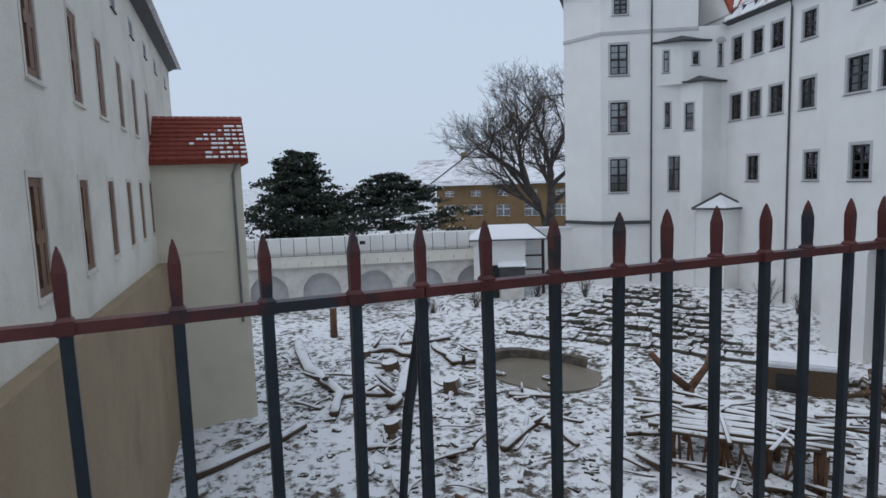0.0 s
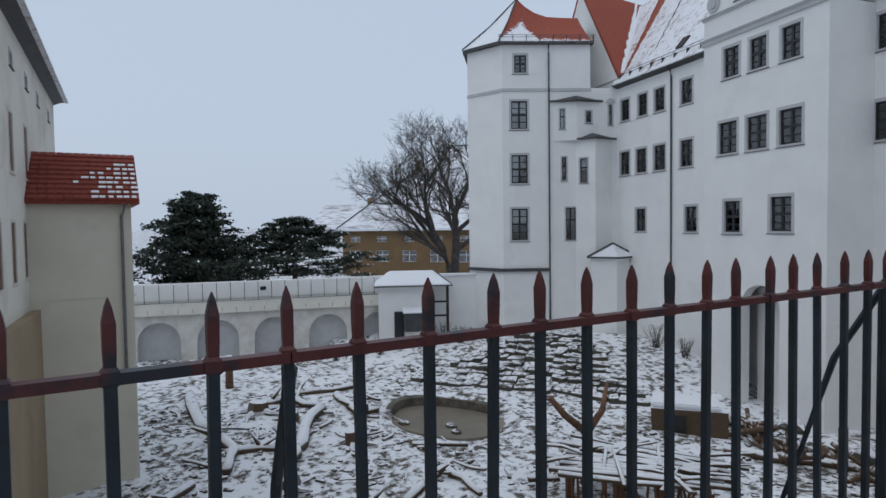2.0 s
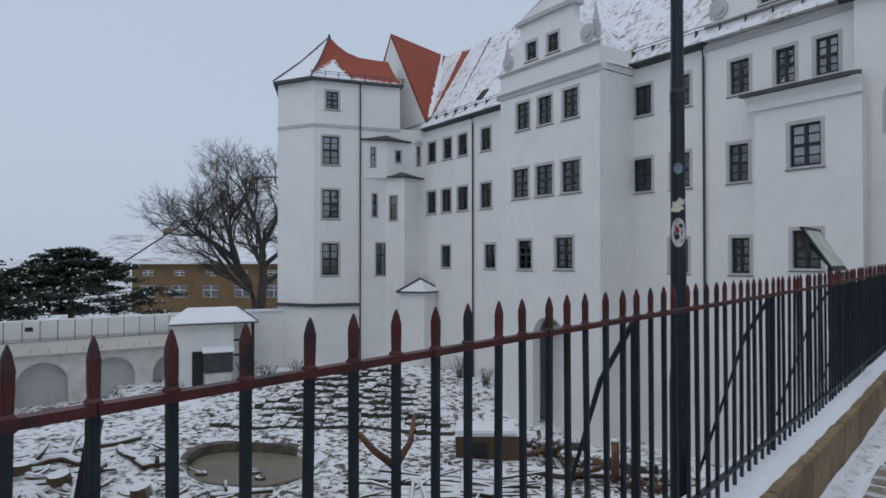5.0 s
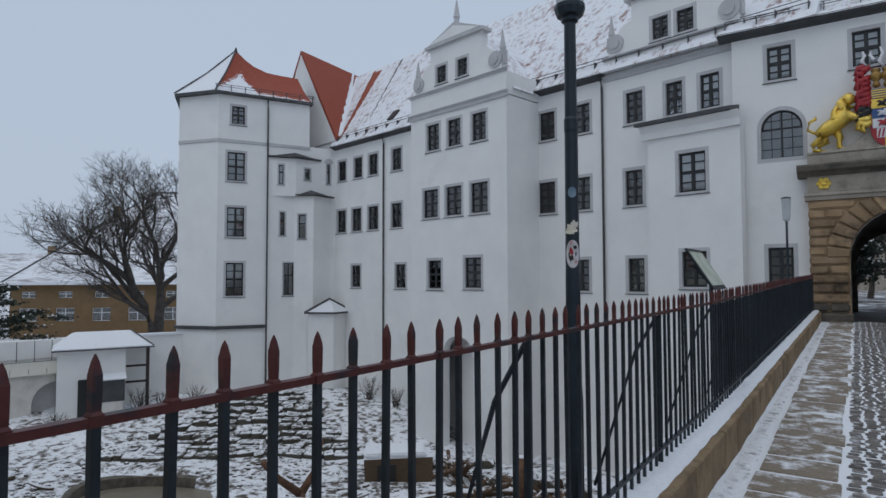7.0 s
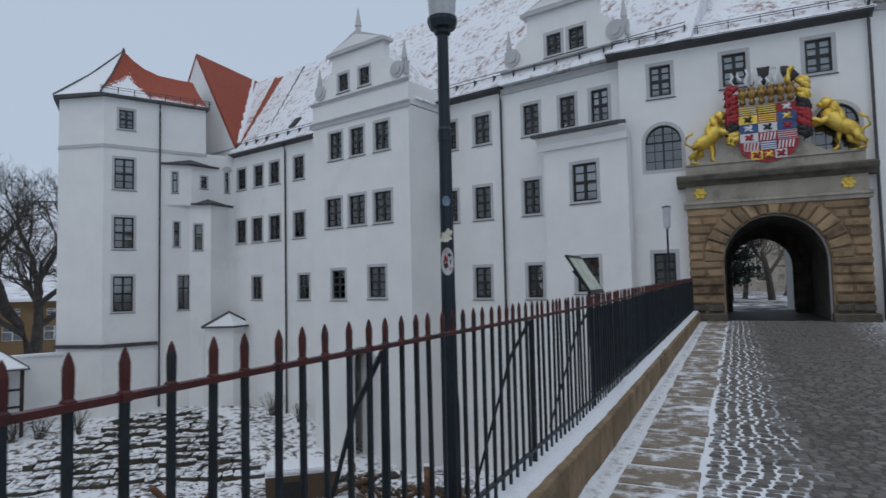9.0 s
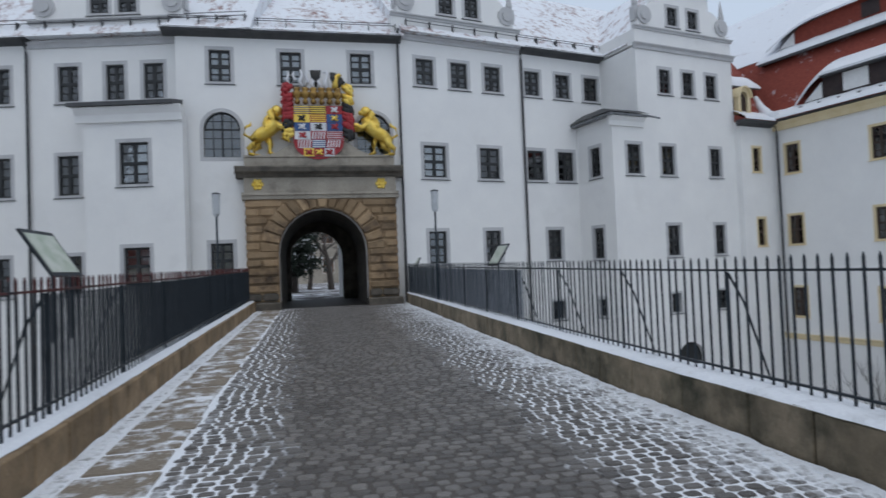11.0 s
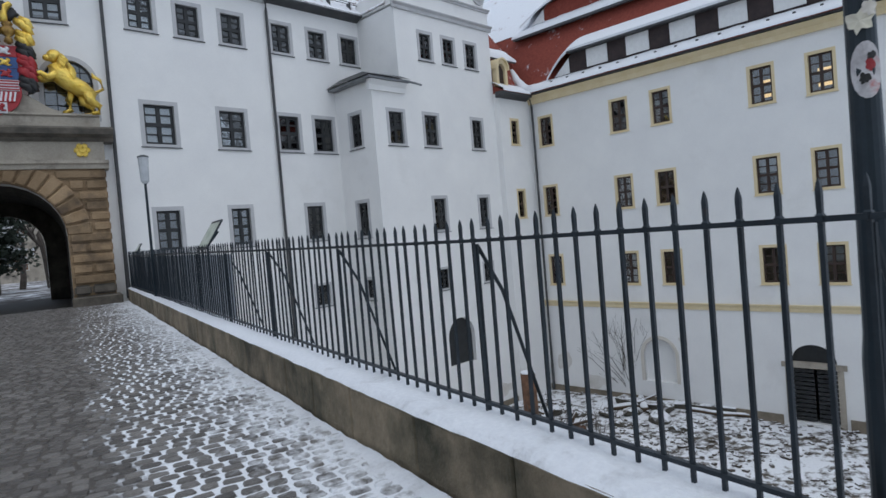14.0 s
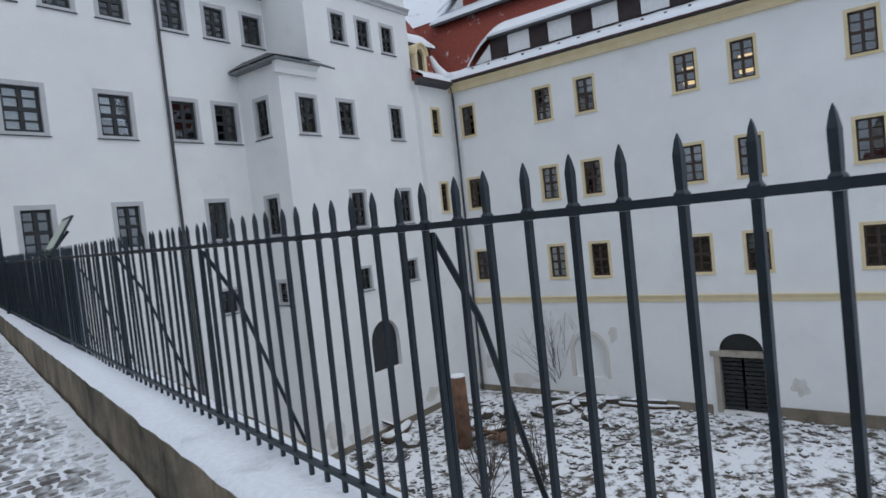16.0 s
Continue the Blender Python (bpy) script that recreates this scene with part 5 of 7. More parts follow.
# annex
ann = thing("annex", pose(-24.2, 0, 0), "cream annex with a red tiled roof and zinc downpipe", "annex")
bm = bmesh.new()
box(bm, -3.7, 0.0, -2.6, 0.55, -8.0, 2.65)
part("wall", bm, M_CREAM, ann)
bm = bmesh.new()
prism(bm, [(0.35, 2.6), (0.35, 2.7), (-1.8, 4.42), (-4.0, 2.7), (-4.0, 2.6)], -2.62, 0.8, 'y')
part("roof", bm, M_REDDARK, ann, "red pantile roof with thin snow")
for r in range(10):
    bm = bmesh.new()
    t0, t1 = r / 10, (r + 1) / 10
    for k in range(14):
        y0 = -2.6 + 3.4 * k / 14
        prism(bm, [(0.37 - 2.15 * t0, 2.71 + 1.72 * t0), (0.33 - 2.15 * t1, 2.72 + 1.72 * t1), (0.33 - 2.15 * t1, 2.75 + 1.72 * t1), (0.37 - 2.15 * t0, 2.79 + 1.72 * t0)], y0 + 0.01, y0 + 3.4 / 14 - 0.01)
    part("tile_course", bm, M_REDDARK, ann)
rs_ = random.Random(31)
for r in range(8):
    t0, t1 = r / 10, (r + 0.55) / 10
    bm = bmesh.new()
    for k in range(14):
        if rs_.random() > (k - 6 + (7 - r) * 0.25) / 8:
            continue
        y0 = -2.6 + 3.4 * k / 14 + rs_.uniform(0, 0.06)
        prism(bm, [(0.36 - 2.15 * t0, 2.79 + 1.72 * t0), (0.35 - 2.15 * t1, 2.765 + 1.72 * t1), (0.35 - 2.15 * t1, 2.79 + 1.72 * t1), (0.37 - 2.15 * t0, 2.82 + 1.72 * t0)], y0, y0 + rs_.uniform(0.12, 0.24))
    if bm.verts:
        part("snow_streak", bm, M_SNOW, ann, "snow left on the tiles")
bm = bmesh.new()
tube(bm, [(0.3, 0.5, 2.7), (0.2, 0.35, 2.5), (0.08, 0.25, 2.2), (0.08, 0.25, -3.2)], [0.05] * 4, 8)
part("downpipe", bm, M_ZINC, ann, "grey zinc downpipe")
bm = bmesh.new()
box(bm, -0.02, 0.02, -2.6, 0.62, -0.55, -0.5)
part("ledge", bm, M_CREAM, ann)

# ---- far moat wall with arches ----
fw = thing("moat_wall", frame_at(-44.05, 4.4, 76), "white arcaded moat wall with a parapet walk", "wall", kind="structure")
bm = bmesh.new()
for cx in (-5.1, -1.46, 2.19, 5.84, 9.49, 13.14):
    arch_wall(bm, cx - 1.825, cx + 1.825, -8.0, -3.75, cx, 1.32, -5.75, 0, 0.7, rise=1.32)
part("arcade", bm, M_DIRTYWHITE, fw)
bm = bmesh.new()
box(bm, -6.9, 14.7, 0.5, 0.9, -8.0, -3.75)
part("niche_back", bm, M_SURROUND, fw, "grey rendered back of the niches")
band(fw, "ledge", -6.9, 14.0, -3.85, -3.6, None, 0.25, M_ZINC, "grey sheet ledge")
bm = bmesh.new()
box(bm, -6.9, 14.0, 0.5, 0.8, -3.75, -1.95)
part("parapet", bm, M_WHITE, fw)
bm = bmesh.new()
box(bm, 0.025, 0.875, 0.42, 0.5, -3.05, -1.98)
board = data_of(bm, "parapet_panel", M_WHITE)
bm = bmesh.new()
box(bm, 0.015, 0.895, -0.05, 0.0, -3.95, -3.17)
low = data_of(bm, "rail_panel", M_OLDWHITE)
for k in range(23):
    part("parapet_panel", board, None, fw, "", pose(-6.82 + k * 0.895, 0, 0))
for k in range(22):
    part("rail_panel", low, None, fw, "", pose(-6.6 + k * 0.91, -0.25, 0))
bm = bmesh.new()
for k in range(24):
    box(bm, -6.84 + k * 0.895, -6.8 + k * 0.895, 0.46, 0.499, -3.3, -2.0)
part("parapet_post", bm, M_SLATE, fw, "dark posts between the boards")
bm = bmesh.new()
box(bm, 4.95, 5.35, 0.405, 0.42, -2.6, -2.35)
part("sign", bm, M_DARKFRAME, fw, "small dark sign")
bm = bmesh.new()
tube(bm, [(-6.9, -0.32, -3.14), (14, -0.32, -3.14)], [0.025, 0.025], 6)
part("handrail", bm, M_ZINC, fw, "thin grey handrail")

# shed by the tower, its end bay open between dark beams
shed = thing("shed", pose(-37.6, 17.6, -6.6, 0, 0, 66), "white shed with a low hipped snowy roof", "shed")
bm = bmesh.new()
box(bm, -1.8, 1.7, 0, 2.5, -0.6, 4.2)
box(bm, 1.7, 2.95, 1.4, 2.5, -0.6, 4.2)
part("wall", bm, M_WHITE, shed)
bm = bmesh.new()
x0, x1, y0, y1 = -2.05, 3.15, -0.4, 2.8
v = [bm.verts.new(p) for p in ((x0, y0, 4.2), (x1, y0, 4.2), (x1, y1, 4.2), (x0, y1, 4.2), (x0, y0, 4.3), (x1, y0, 4.3), (x1, y1, 4.3), (x0, y1, 4.3), (-1.0, 1.2, 5.2), (2.0, 1.2, 5.2))]
for q in ((3, 2, 1, 0), (0, 1, 5, 4), (1, 2, 6, 5), (2, 3, 7, 6), (3, 0, 4, 7), (4, 5, 9, 8), (5, 6, 9), (6, 7, 8, 9), (7, 4, 8)):
    bm.faces.new([v[i] for i in q])
bmesh.ops.bevel(bm, geom=bm.edges[:], offset=0.06, segments=2, affect='EDGES')
part("roof", bm, M_SNOW, shed, "snow-covered hipped roof")
bm = bmesh.new()
tube(bm, [(x1 + 0.03, y1, 4.24), (x1 + 0.03, y0 - 0.03, 4.24), (x0 - 0.03, y0 - 0.03, 4.24)], [0.05, 0.05, 0.05], 6)
tube(bm, [(x1, y0, 4.34), (2.0, 1.2, 5.22)], [0.035, 0.035], 5)
part("gutter", bm, M_SLATE, shed, "dark gutter and hip line")
for z in (3.1, 2.15):
    bm = bmesh.new()
    box(bm, 1.701, 2.95, 0.02, 0.16, z - 0.06, z + 0.06)
    part("beam", bm, M_SHUTTER, shed, "dark horizontal beam")
bm = bmesh.new()
box(bm, 2.8, 2.98, 0.0, 0.18, -0.6, 4.2)
part("post", bm, M_SHUTTER, shed, "dark timber post")
bm = bmesh.new()
box(bm, -0.75, -0.1, -0.06, -0.002, -0.6, 2.5)
part("door", bm, M_DARKFRAME, shed, "dark narrow door")
bm = bmesh.new()
box(bm, 0.0, 1.5, -0.85, -0.003, -0.8, 1.24)
part("plinth", bm, M_DIRTYWHITE, shed, "stained white plinth")
container = thing("container", pose(-37.6, 17.6, -6.6, 0, 0, 66), "dark metal bin with a snow-covered lid on a plinth", "bin")
bm = bmesh.new()
box(bm, -0.1, 1.6, -0.95, -0.05, 1.25, 2.5)
bmesh.ops.bevel(bm, geom=bm.edges[:], offset=0.05, segments=1, affect='EDGES')
part("body", bm, M_SLATE, container)
bm = bmesh.new()
prism(bm, [(-1.05, 2.5), (0.0, 2.5), (0.0, 2.78), (-1.05, 2.58)], -0.18, 1.68, 'x')
part("lid", bm, M_SNOW, container, "snow-covered sloping lid")
garden_wall = thing("garden_wall", pose(-38.4, 20.9, -7.0, 0, 0, 66), "white yard wall between shed and tower", "wall")
bm = bmesh.new()
box(bm, -1.3, 4.2, 0.4, 0.7, -1, 5.05)
part("wall", bm, M_WHITE, garden_wall)
bm = bmesh.new()
box(bm, -1.4, 4.2, 0.3, 0.8, 5.05, 5.2)
part("coping", bm, M_SNOW, garden_wall, "snow on the coping")

# ---- brown house beyond the wall ----
bh = thing("brown_house", pose(-92, 47, 0, 0, 0, 42), "brown rendered house under a broad snowy roof", "house")
wb = [(x, z, w, h) for x in (-11.5, -6.5, -1.5, 3.5, 8.5) for z, w, h in ((-4.6, 2.6, 2.0), (-1.2, 2.0, 1.0))]
bm = bmesh.new()
wall(bm, -14, 24, -9, 1.0, holes_of(wb), 0, 0.5)
part("wall", bm, M_OCHREHOUSE, bh)
for x, z, w, h in wb:
    window(bh, x, z, w, h, "bare", None, 0.2)
shell(bh, -14, 24, -9, 1.0, 30, None, M_OCHREHOUSE)
bm = bmesh.new()
v = [bm.verts.new(p) for p in ((-15, -0.8, 1.0), (25, -0.8, 1.0), (25, 30.8, 1.0), (-15, 30.8, 1.0), (1.2, 15, 16.5), (20, 15, 16.5))]
for q in ((0, 1, 5, 4), (1, 2, 5), (2, 3, 4, 5), (3, 0, 4), (0, 3, 2, 1)):
    bm.faces.new([v[i] for i in q])
part("roof", bm, M_GREYROOF, bh, "broad roof under snow")
for a, b in (((-15, -0.8, 1.0), (1.2, 15, 16.5)), ((1.2, 15, 16.5), (20, 15, 16.5))):
    bm = bmesh.new()
    tube(bm, [a, b], [0.16, 0.16], 5)
    part("ridge", bm, M_SLATE, bh, "dark roof ridge")
bm = bmesh.new()
box(bm, -15.1, 25.1, -1.1, -0.81, 0.75, 1.15)
part("eaves_snow", bm, M_SNOW, bh, "snow along the eaves")
bm = bmesh.new()
prism(bm, [(-1, 0.6), (13, 0.6), (6, 5.8)], -24, -9, 'x')
part("side_roof", bm, M_GREYROOF, bh, "lower snowy side roof", pose(0, 6, 0))
for x, y in ((-3.4, 10.4), (-14.0, 12.0)):
    bm = bmesh.new()
    box(bm, x - 0.5, x + 0.5, y - 0.4, y + 0.4, 5.0, 13.6 if x > -5 else 7.0)
    part("chimney", bm, M_SAND, bh, "brick chimney")

# ---- fences ----
RAIL_W, RAIL_E, SPEAR = 1.525, 1.455, 0.135          # rail heights over the road, and the tips above them


def picket_mesh(name, mat_low, mat_top, w, rail):
    """A square bar with a collar at the rail and a flattened spear tip; its foot stands at 0.34."""
    bm = bmesh.new()
    r0, t0 = rail - 0.34, rail + SPEAR - 0.34
    box(bm, -w * 1.05, w * 1.05, -w * 1.05, w * 1.05, 0.0, r0 - 0.012, 0)
    prof = [(w * 1.25, r0 - 0.0115), (w * 1.5, r0 - 0.008), (w * 1.5, r0 + 0.013), (w * 1.0, r0 + 0.02), (w * 1.08, r0 + 0.045), (w * 1.12, t0 - 0.042), (w * 0.62, t0 - 0.015), (w * 0.12, t0)]
    rings = [[bm.verts.new((sx_ * r, sy_ * r, z)) for sx_, sy_ in ((-1, -1), (1, -1), (1, 1), (-1, 1))] for r, z in prof]
    for a, b in zip(rings, rings[1:]):
        for k in range(4):
            bm.faces.new((a[k], a[(k + 1) % 4], b[(k + 1) % 4], b[k])).material_index = 1
    bm.faces.new(rings[0][::-1]).material_index = 1
    bm.faces.new(rings[-1]).material_index = 1
    return data_of(bm, name, (mat_low, mat_top))


def fence(x, y0, y1, mat_top, label, out, pitch, w, first, every, turn, rail):
    """A run of pickets on two rails from (x, 0), turned a little off the road; first: the y of one braced post."""
    f = thing("iron_fence", pose(x, 0, 0, 0, 0, turn), label, "fence")
    me = picket_mesh("picket", M_IRON, mat_top, w, rail)
    lo = first - pitch * int((first - y0) / pitch)
    for k in range(int((y1 - lo) / pitch) + 1):
        y = lo + k * pitch
        part("picket", me, None, f, "", pose(rng.gauss(0, 0.0015), y, 0.34 + road_z(y), rng.gauss(0, 0.25), rng.gauss(0, 0.25), rng.gauss(0, 4)))
    lo = first - every * int((first - y0) / every)
    posts = [float(q) for q in np.arange(lo, y1, every)]
    for z, mt, nm in ((rail, mat_top, "top_rail"), (0.49, M_IRON, "bottom_rail")):
        for a, b in zip([y0] + posts, posts + [y1]):
            bm = bmesh.new()
            for q in box(bm, -w * 1.65, w * 1.65, a, b - 0.003, z - 0.01, z + 0.01):
                q.co.z += road_z(q.co.y)
            part(nm, bm, mt, f)
    for y in posts:
        z = road_z(y)
        bm = bmesh.new()
        tube(bm, [(out * w * 2.2, y, 0.2 + z), (out * w * 2.2, y, rail - 0.02 + z)], [w * 1.5, w * 1.4], 6)
        part("post", bm, M_IRON, f)
        bm = bmesh.new()
        tube(bm, [(out * 0.03, y + 0.01, rail - 0.03 + z), (out * 0.2, y + 0.02, rail - 0.32 + z), (out * 0.55, y + 0.03, 0.1 + z)], [w * 1.45, w * 1.45, w * 1.4], 6)
        part("brace", bm, M_IRON, f, "diagonal iron brace")
    return f


fence(-1.823, -3.6, 24.9, M_REDIRON, "wrought iron picket fence with red-primed rail and spear tips", -1, 0.1521, 0.0095, 1.9193, 0.1521 * 15, 0.05, RAIL_W)
fence(4.584, -3.6, 24.9, M_IRON, "dark iron picket fence with spear tips on the bridge wall", 1, 0.139, 0.0082, 5.5038, 0.139 * 15, 0.55, RAIL_E)


# wire screens fixed behind the fences towards the gate
def wire_screen(x, turn, y0, y1, rail, deep, mat, label):
    screen = thing("fence_screen", pose(x, 0, 0, 0, 0, turn), label, "screen")
    vs, fs = [], []
    for k in range(int((y1 - y0) / 0.03)):
        y = y0 + k * 0.03
        i = len(vs)
        vs += [(dx, y + dy, z + road_z(y)) for z in (0.5, rail - 0.04) for dx, dy in ((-deep, 0.0), (deep, 0.0), (deep, 0.005), (-deep, 0.005))]
        fs += [(i, i + 1, i + 5, i + 4), (i + 1, i + 2, i + 6, i + 5), (i + 2, i + 3, i + 7, i + 6), (i + 3, i, i + 4, i + 7)]
    me = bpy.data.meshes.new("wire_mesh")
    me.from_pydata(vs, [], fs)
    me.materials.append(mat)
    part("wire_mesh", me, None, screen, "fine close wires", kind="stuff")


wire_screen(-1.85, 0.05, 6.45, 24.9, RAIL_W, 0.003, M_SCREEN, "dark close wire screen fixed to the fence")
wire_screen(4.62, 0.55, 11.5, 24.85, RAIL_E, 0.007, M_WIRE, "grey wire mesh screen fixed to the fence")


# ---- side walls of the bridge, stone by stone, with snow on top ----
def side_wall(x0, x1, name, label, s0=0.0, s1=1.0, top=0.34, mat=M_KERB):
    w = thing(name, None, label, "parapet", kind="structure")
    y = -10.0
    r = random.Random(int(x0 * 10))
    while y < 24.9:
        L_ = min(r.uniform(0.55, 1.05), 25.0 - y)
        bm = bmesh.new()
        v = box(bm, x0 + r.uniform(0, 0.012), x1 - r.uniform(0, 0.012), y + 0.006, y + L_ - 0.006, -0.3, top + r.uniform(-0.008, 0.008))
        for q in v:
            q.co.z += road_z(q.co.y)
        bmesh.ops.bevel(bm, geom=bm.edges[:], offset=0.012, segments=1, affect='EDGES')
        part("stone", bm, mat, w)
        y += L_
    bm = bmesh.new()
    n = 260
    rows = []
    for i in range(n + 1):
        y = -10 + 34.95 * i / n
        ring = []
        for k, u in enumerate((0.0, 0.12, 0.35, 0.65, 0.88, 1.0)):
            e = 0.0 if k in (0, 5) else 1.0
            xx = x0 + (x1 - x0) * (s0 + (s1 - s0) * u) + (0.012 * noise.noise(Vector((y * 3, u * 7, x0))) + 0.014 * noise.noise(Vector((y * 11, u * 7, x0))) if k in (0, 5) else 0)
            zz = top + 0.002 + e * (0.035 + 0.02 * noise.noise(Vector((y * 1.7, u * 3, x0))) + 0.02 * noise.noise(Vector((y * 6.0, u * 9, x0)))) + road_z(y)
            ring.append(bm.verts.new((xx, y, zz)))
        rows.append(ring)
    for a, b in zip(rows, rows[1:]):
        for k in range(5):
            bm.faces.new((a[k], a[k + 1], b[k + 1], b[k]))
    s = part("snow_cap", bm, M_SNOW, w, "snow lying on the wall", smooth=True)


side_wall(-2.02, X_L, "bridge_wall_west", "low tan sandstone bridge wall capped with snow", 0.0, 0.84, 0.355, M_KERBWARM)
side_wall(4.232, 4.74, "bridge_wall_east", "low tan sandstone bridge wall capped with snow", 0.0, 0.94, 0.395)

# ---- lamps ----
def big_lamp(x, y, label, face, inner, seed):
    """A tapered steel post outside the bridge wall, held by two brackets that reach the wall at x = inner."""
    m = thing("street_lamp", pose(x, y, 0.0), label, "street lamp")
    bm = bmesh.new()
    lathe(bm, [(0.068, -2.6), (0.066, 0.9), (0.058, 1.0), (0.055, 1.6), (0.051, 2.2), (0.049, 2.9), (0.053, 2.92), (0.053, 3.0), (0.046, 3.02), (0.044, 3.74), (0.064, 3.76), (0.064, 3.79)], 18)
    part("pole", bm, M_LAMPPOST, m, smooth=False)
    for z in (-2.2, -0.4):
        bm = bmesh.new()
        box(bm, *sorted((0.0, inner - x)), -0.04, 0.04, z - 0.04, z + 0.04)
        lathe(bm, [(0.075, z - 0.06), (0.078, z - 0.05), (0.078, z + 0.05), (0.075, z + 0.06)], 14)
        part("bracket", bm, M_IRON, m, "iron wall bracket")
    bm = bmesh.new()
    lathe(bm, [(0.064, 3.79), (0.1, 3.8), (0.118, 3.85), (0.118, 3.88)], 12)
    part("lantern_base", bm, M_LAMPPOST, m)
    bm = bmesh.new()
    lathe(bm, [(0.1, 3.88), (0.13, 4.28)], 12)
    part("lantern_glass", bm, M_LANTERN, m, "frosted lantern glass")
    bm = bmesh.new()
    lathe(bm, [(0.16, 4.28), (0.09, 4.4), (0.02, 4.48)], 12)
    part("lantern_hood", bm, M_LAMPPOST, m)
    r_ = random.Random(seed)
    # torn paper: a round sticker, a ragged one above it, scraps higher up
    spots = ((1.98, M_STICKER, 0.105, 0.95, "o"), (2.0, M_RED, 0.03, 0.3, "r"), (1.95, M_BLACK, 0.022, 0.35, "r"), (2.03, M_BLACK, 0.016, 0.3, "r"),
             (2.16, M_CREAM, 0.045, 0.9, "r"), (2.2, M_PALETRIM, 0.03, 0.5, "r"), (2.44, M_BLUEGREY, 0.04, 0.55, "o"))
    for k, (z, c, hz, wa, form) in enumerate(spots):
        bm = bmesh.new()
        rad = 0.0585 - 0.0045 * (z - 1.6) + 0.0009 * (k + 1)
        off = 0.0 if form == "o" else r_.uniform(-0.35, 0.35)
        n = 18
        mid = bm.verts.new((rad * math.cos(face + off), rad * math.sin(face + off), z))
        rim = []
        for i in range(n):
            a = 6.2832 * i / n
            q = 1.0 if form == "o" else r_.uniform(0.6, 1.15)
            an = face + off + wa * q * math.cos(a)
            rim.append(bm.verts.new((rad * math.cos(an), rad * math.sin(an), z + hz * q * math.sin(a))))
        for i in range(n):
            bm.faces.new((mid, rim[i], rim[(i + 1) % n]))
        part("sticker", bm, c, m, "worn sticker")


big_lamp(-2.31, 3.65, "dark street lamp with stickers beside the fence", -1.15, -2.03, 4)
big_lamp(5.05, 3.62, "dark street lamp with stickers beside the fence", 3.75, 4.73, 6)


def small_lamp(x, y):
    m = thing("lamp_post", pose(x, y, road_z(y)), "slim grey lamp post with a tall frosted lantern", "lamp", "lamps by the gate")
    bm = bmesh.new()
    lathe(bm, [(0.05, 0.0), (0.045, 0.4), (0.035, 0.5), (0.03, 3.2)], 8)
    part("pole", bm, M_LAMPPOST, m)
    bm = bmesh.new()
    lathe(bm, [(0.05, 3.2), (0.095, 3.26), (0.12, 3.84)], 10)
    part("lantern", bm, M_LANTERN, m, "tall frosted lantern")
    bm = bmesh.new()
    lathe(bm, [(0.13, 3.84), (0.13, 3.87), (0.05, 3.9)], 10)
    part("cap", bm, M_SLATE, m, "dark lantern cap")


small_lamp(-2.15, 19.0)
small_lamp(4.37, 19.0)


def info_board(x, y, z, az, s=1.0):
    m = thing("info_board", pose(x, y, z, 0, 0, az), "slanted picture board on the fence", "sign")
    bm = bmesh.new()
    for dx in (-0.25, 0.25):
        tube(bm, [(dx * s, 0, -0.7), (dx * s, 0, 0.0), (dx * s, 0.2 * s, 0.25 * s)], [0.02] * 3, 6)
    part("bracket", bm, M_IRON, m)
    bm = bmesh.new()
    box(bm, -0.42 * s, 0.42 * s, -0.3 * s, 0.3 * s, -0.012, 0.012)
    b = part("panel", bm, M_IRON, m, "", pose(0, 0.1 * s, 0.2 * s, 58, 0, 0))
    bm = bmesh.new()
    box(bm, -0.37 * s, 0.37 * s, -0.25 * s, 0.25 * s, 0.012, 0.016)
    part("picture", bm, M_BOARD, b, "weathered printed picture")


info_board(-1.95, 7.15, 1.71, 90, 0.93)
info_board(4.5, 13.2, 1.64, -90, 0.9)
info_board(4.42, 23.6, 1.66, -90, 0.75)

# ---- portal and coat of arms ----
portal = thing("portal", pose(0, 25.0, 0), "rusticated brown sandstone gate portal with grey entablature", "portal")
bm = bmesh.new()
arch_wall(bm, -1.9, 3.9, 0.1, 4.5, TX, TR, TS, -0.42, 0.419)
part("backing", bm, M_SAND, portal)
r = random.Random(3)
for k in range(13):
    z0, z1 = 0.22 + k * 0.327, 0.22 + (k + 1) * 0.327
    for s in (-1, 1):
        zm = max(0.0, (z0 + z1) / 2 - TS)
        inner = TR + 0.02 if zm <= 0 else math.sqrt(max(0.0, 2.42 ** 2 - zm ** 2))
        xa, xb = sorted((TX + s * inner, 3.93 if s > 0 else -1.93))
        if xb - xa < 0.2:
            continue
        cuts = [xa, xa + (xb - xa) * r.uniform(0.4, 0.6), xb] if (xb - xa > 0.9 and k % 2) else [xa, xb]
        for a, b in zip(cuts, cuts[1:]):
            bm = bmesh.new()
            box(bm, a + 0.012, b - 0.012, -0.52 + r.uniform(-0.015, 0.015), -0.40, z0 + 0.012, z1 - 0.012)
            bmesh.ops.bevel(bm, geom=bm.edges[:], offset=0.055, segments=3, affect='EDGES')
            part("stone", bm, M_DARKSTONE if k < 2 else M_SAND, portal)
nv = 17
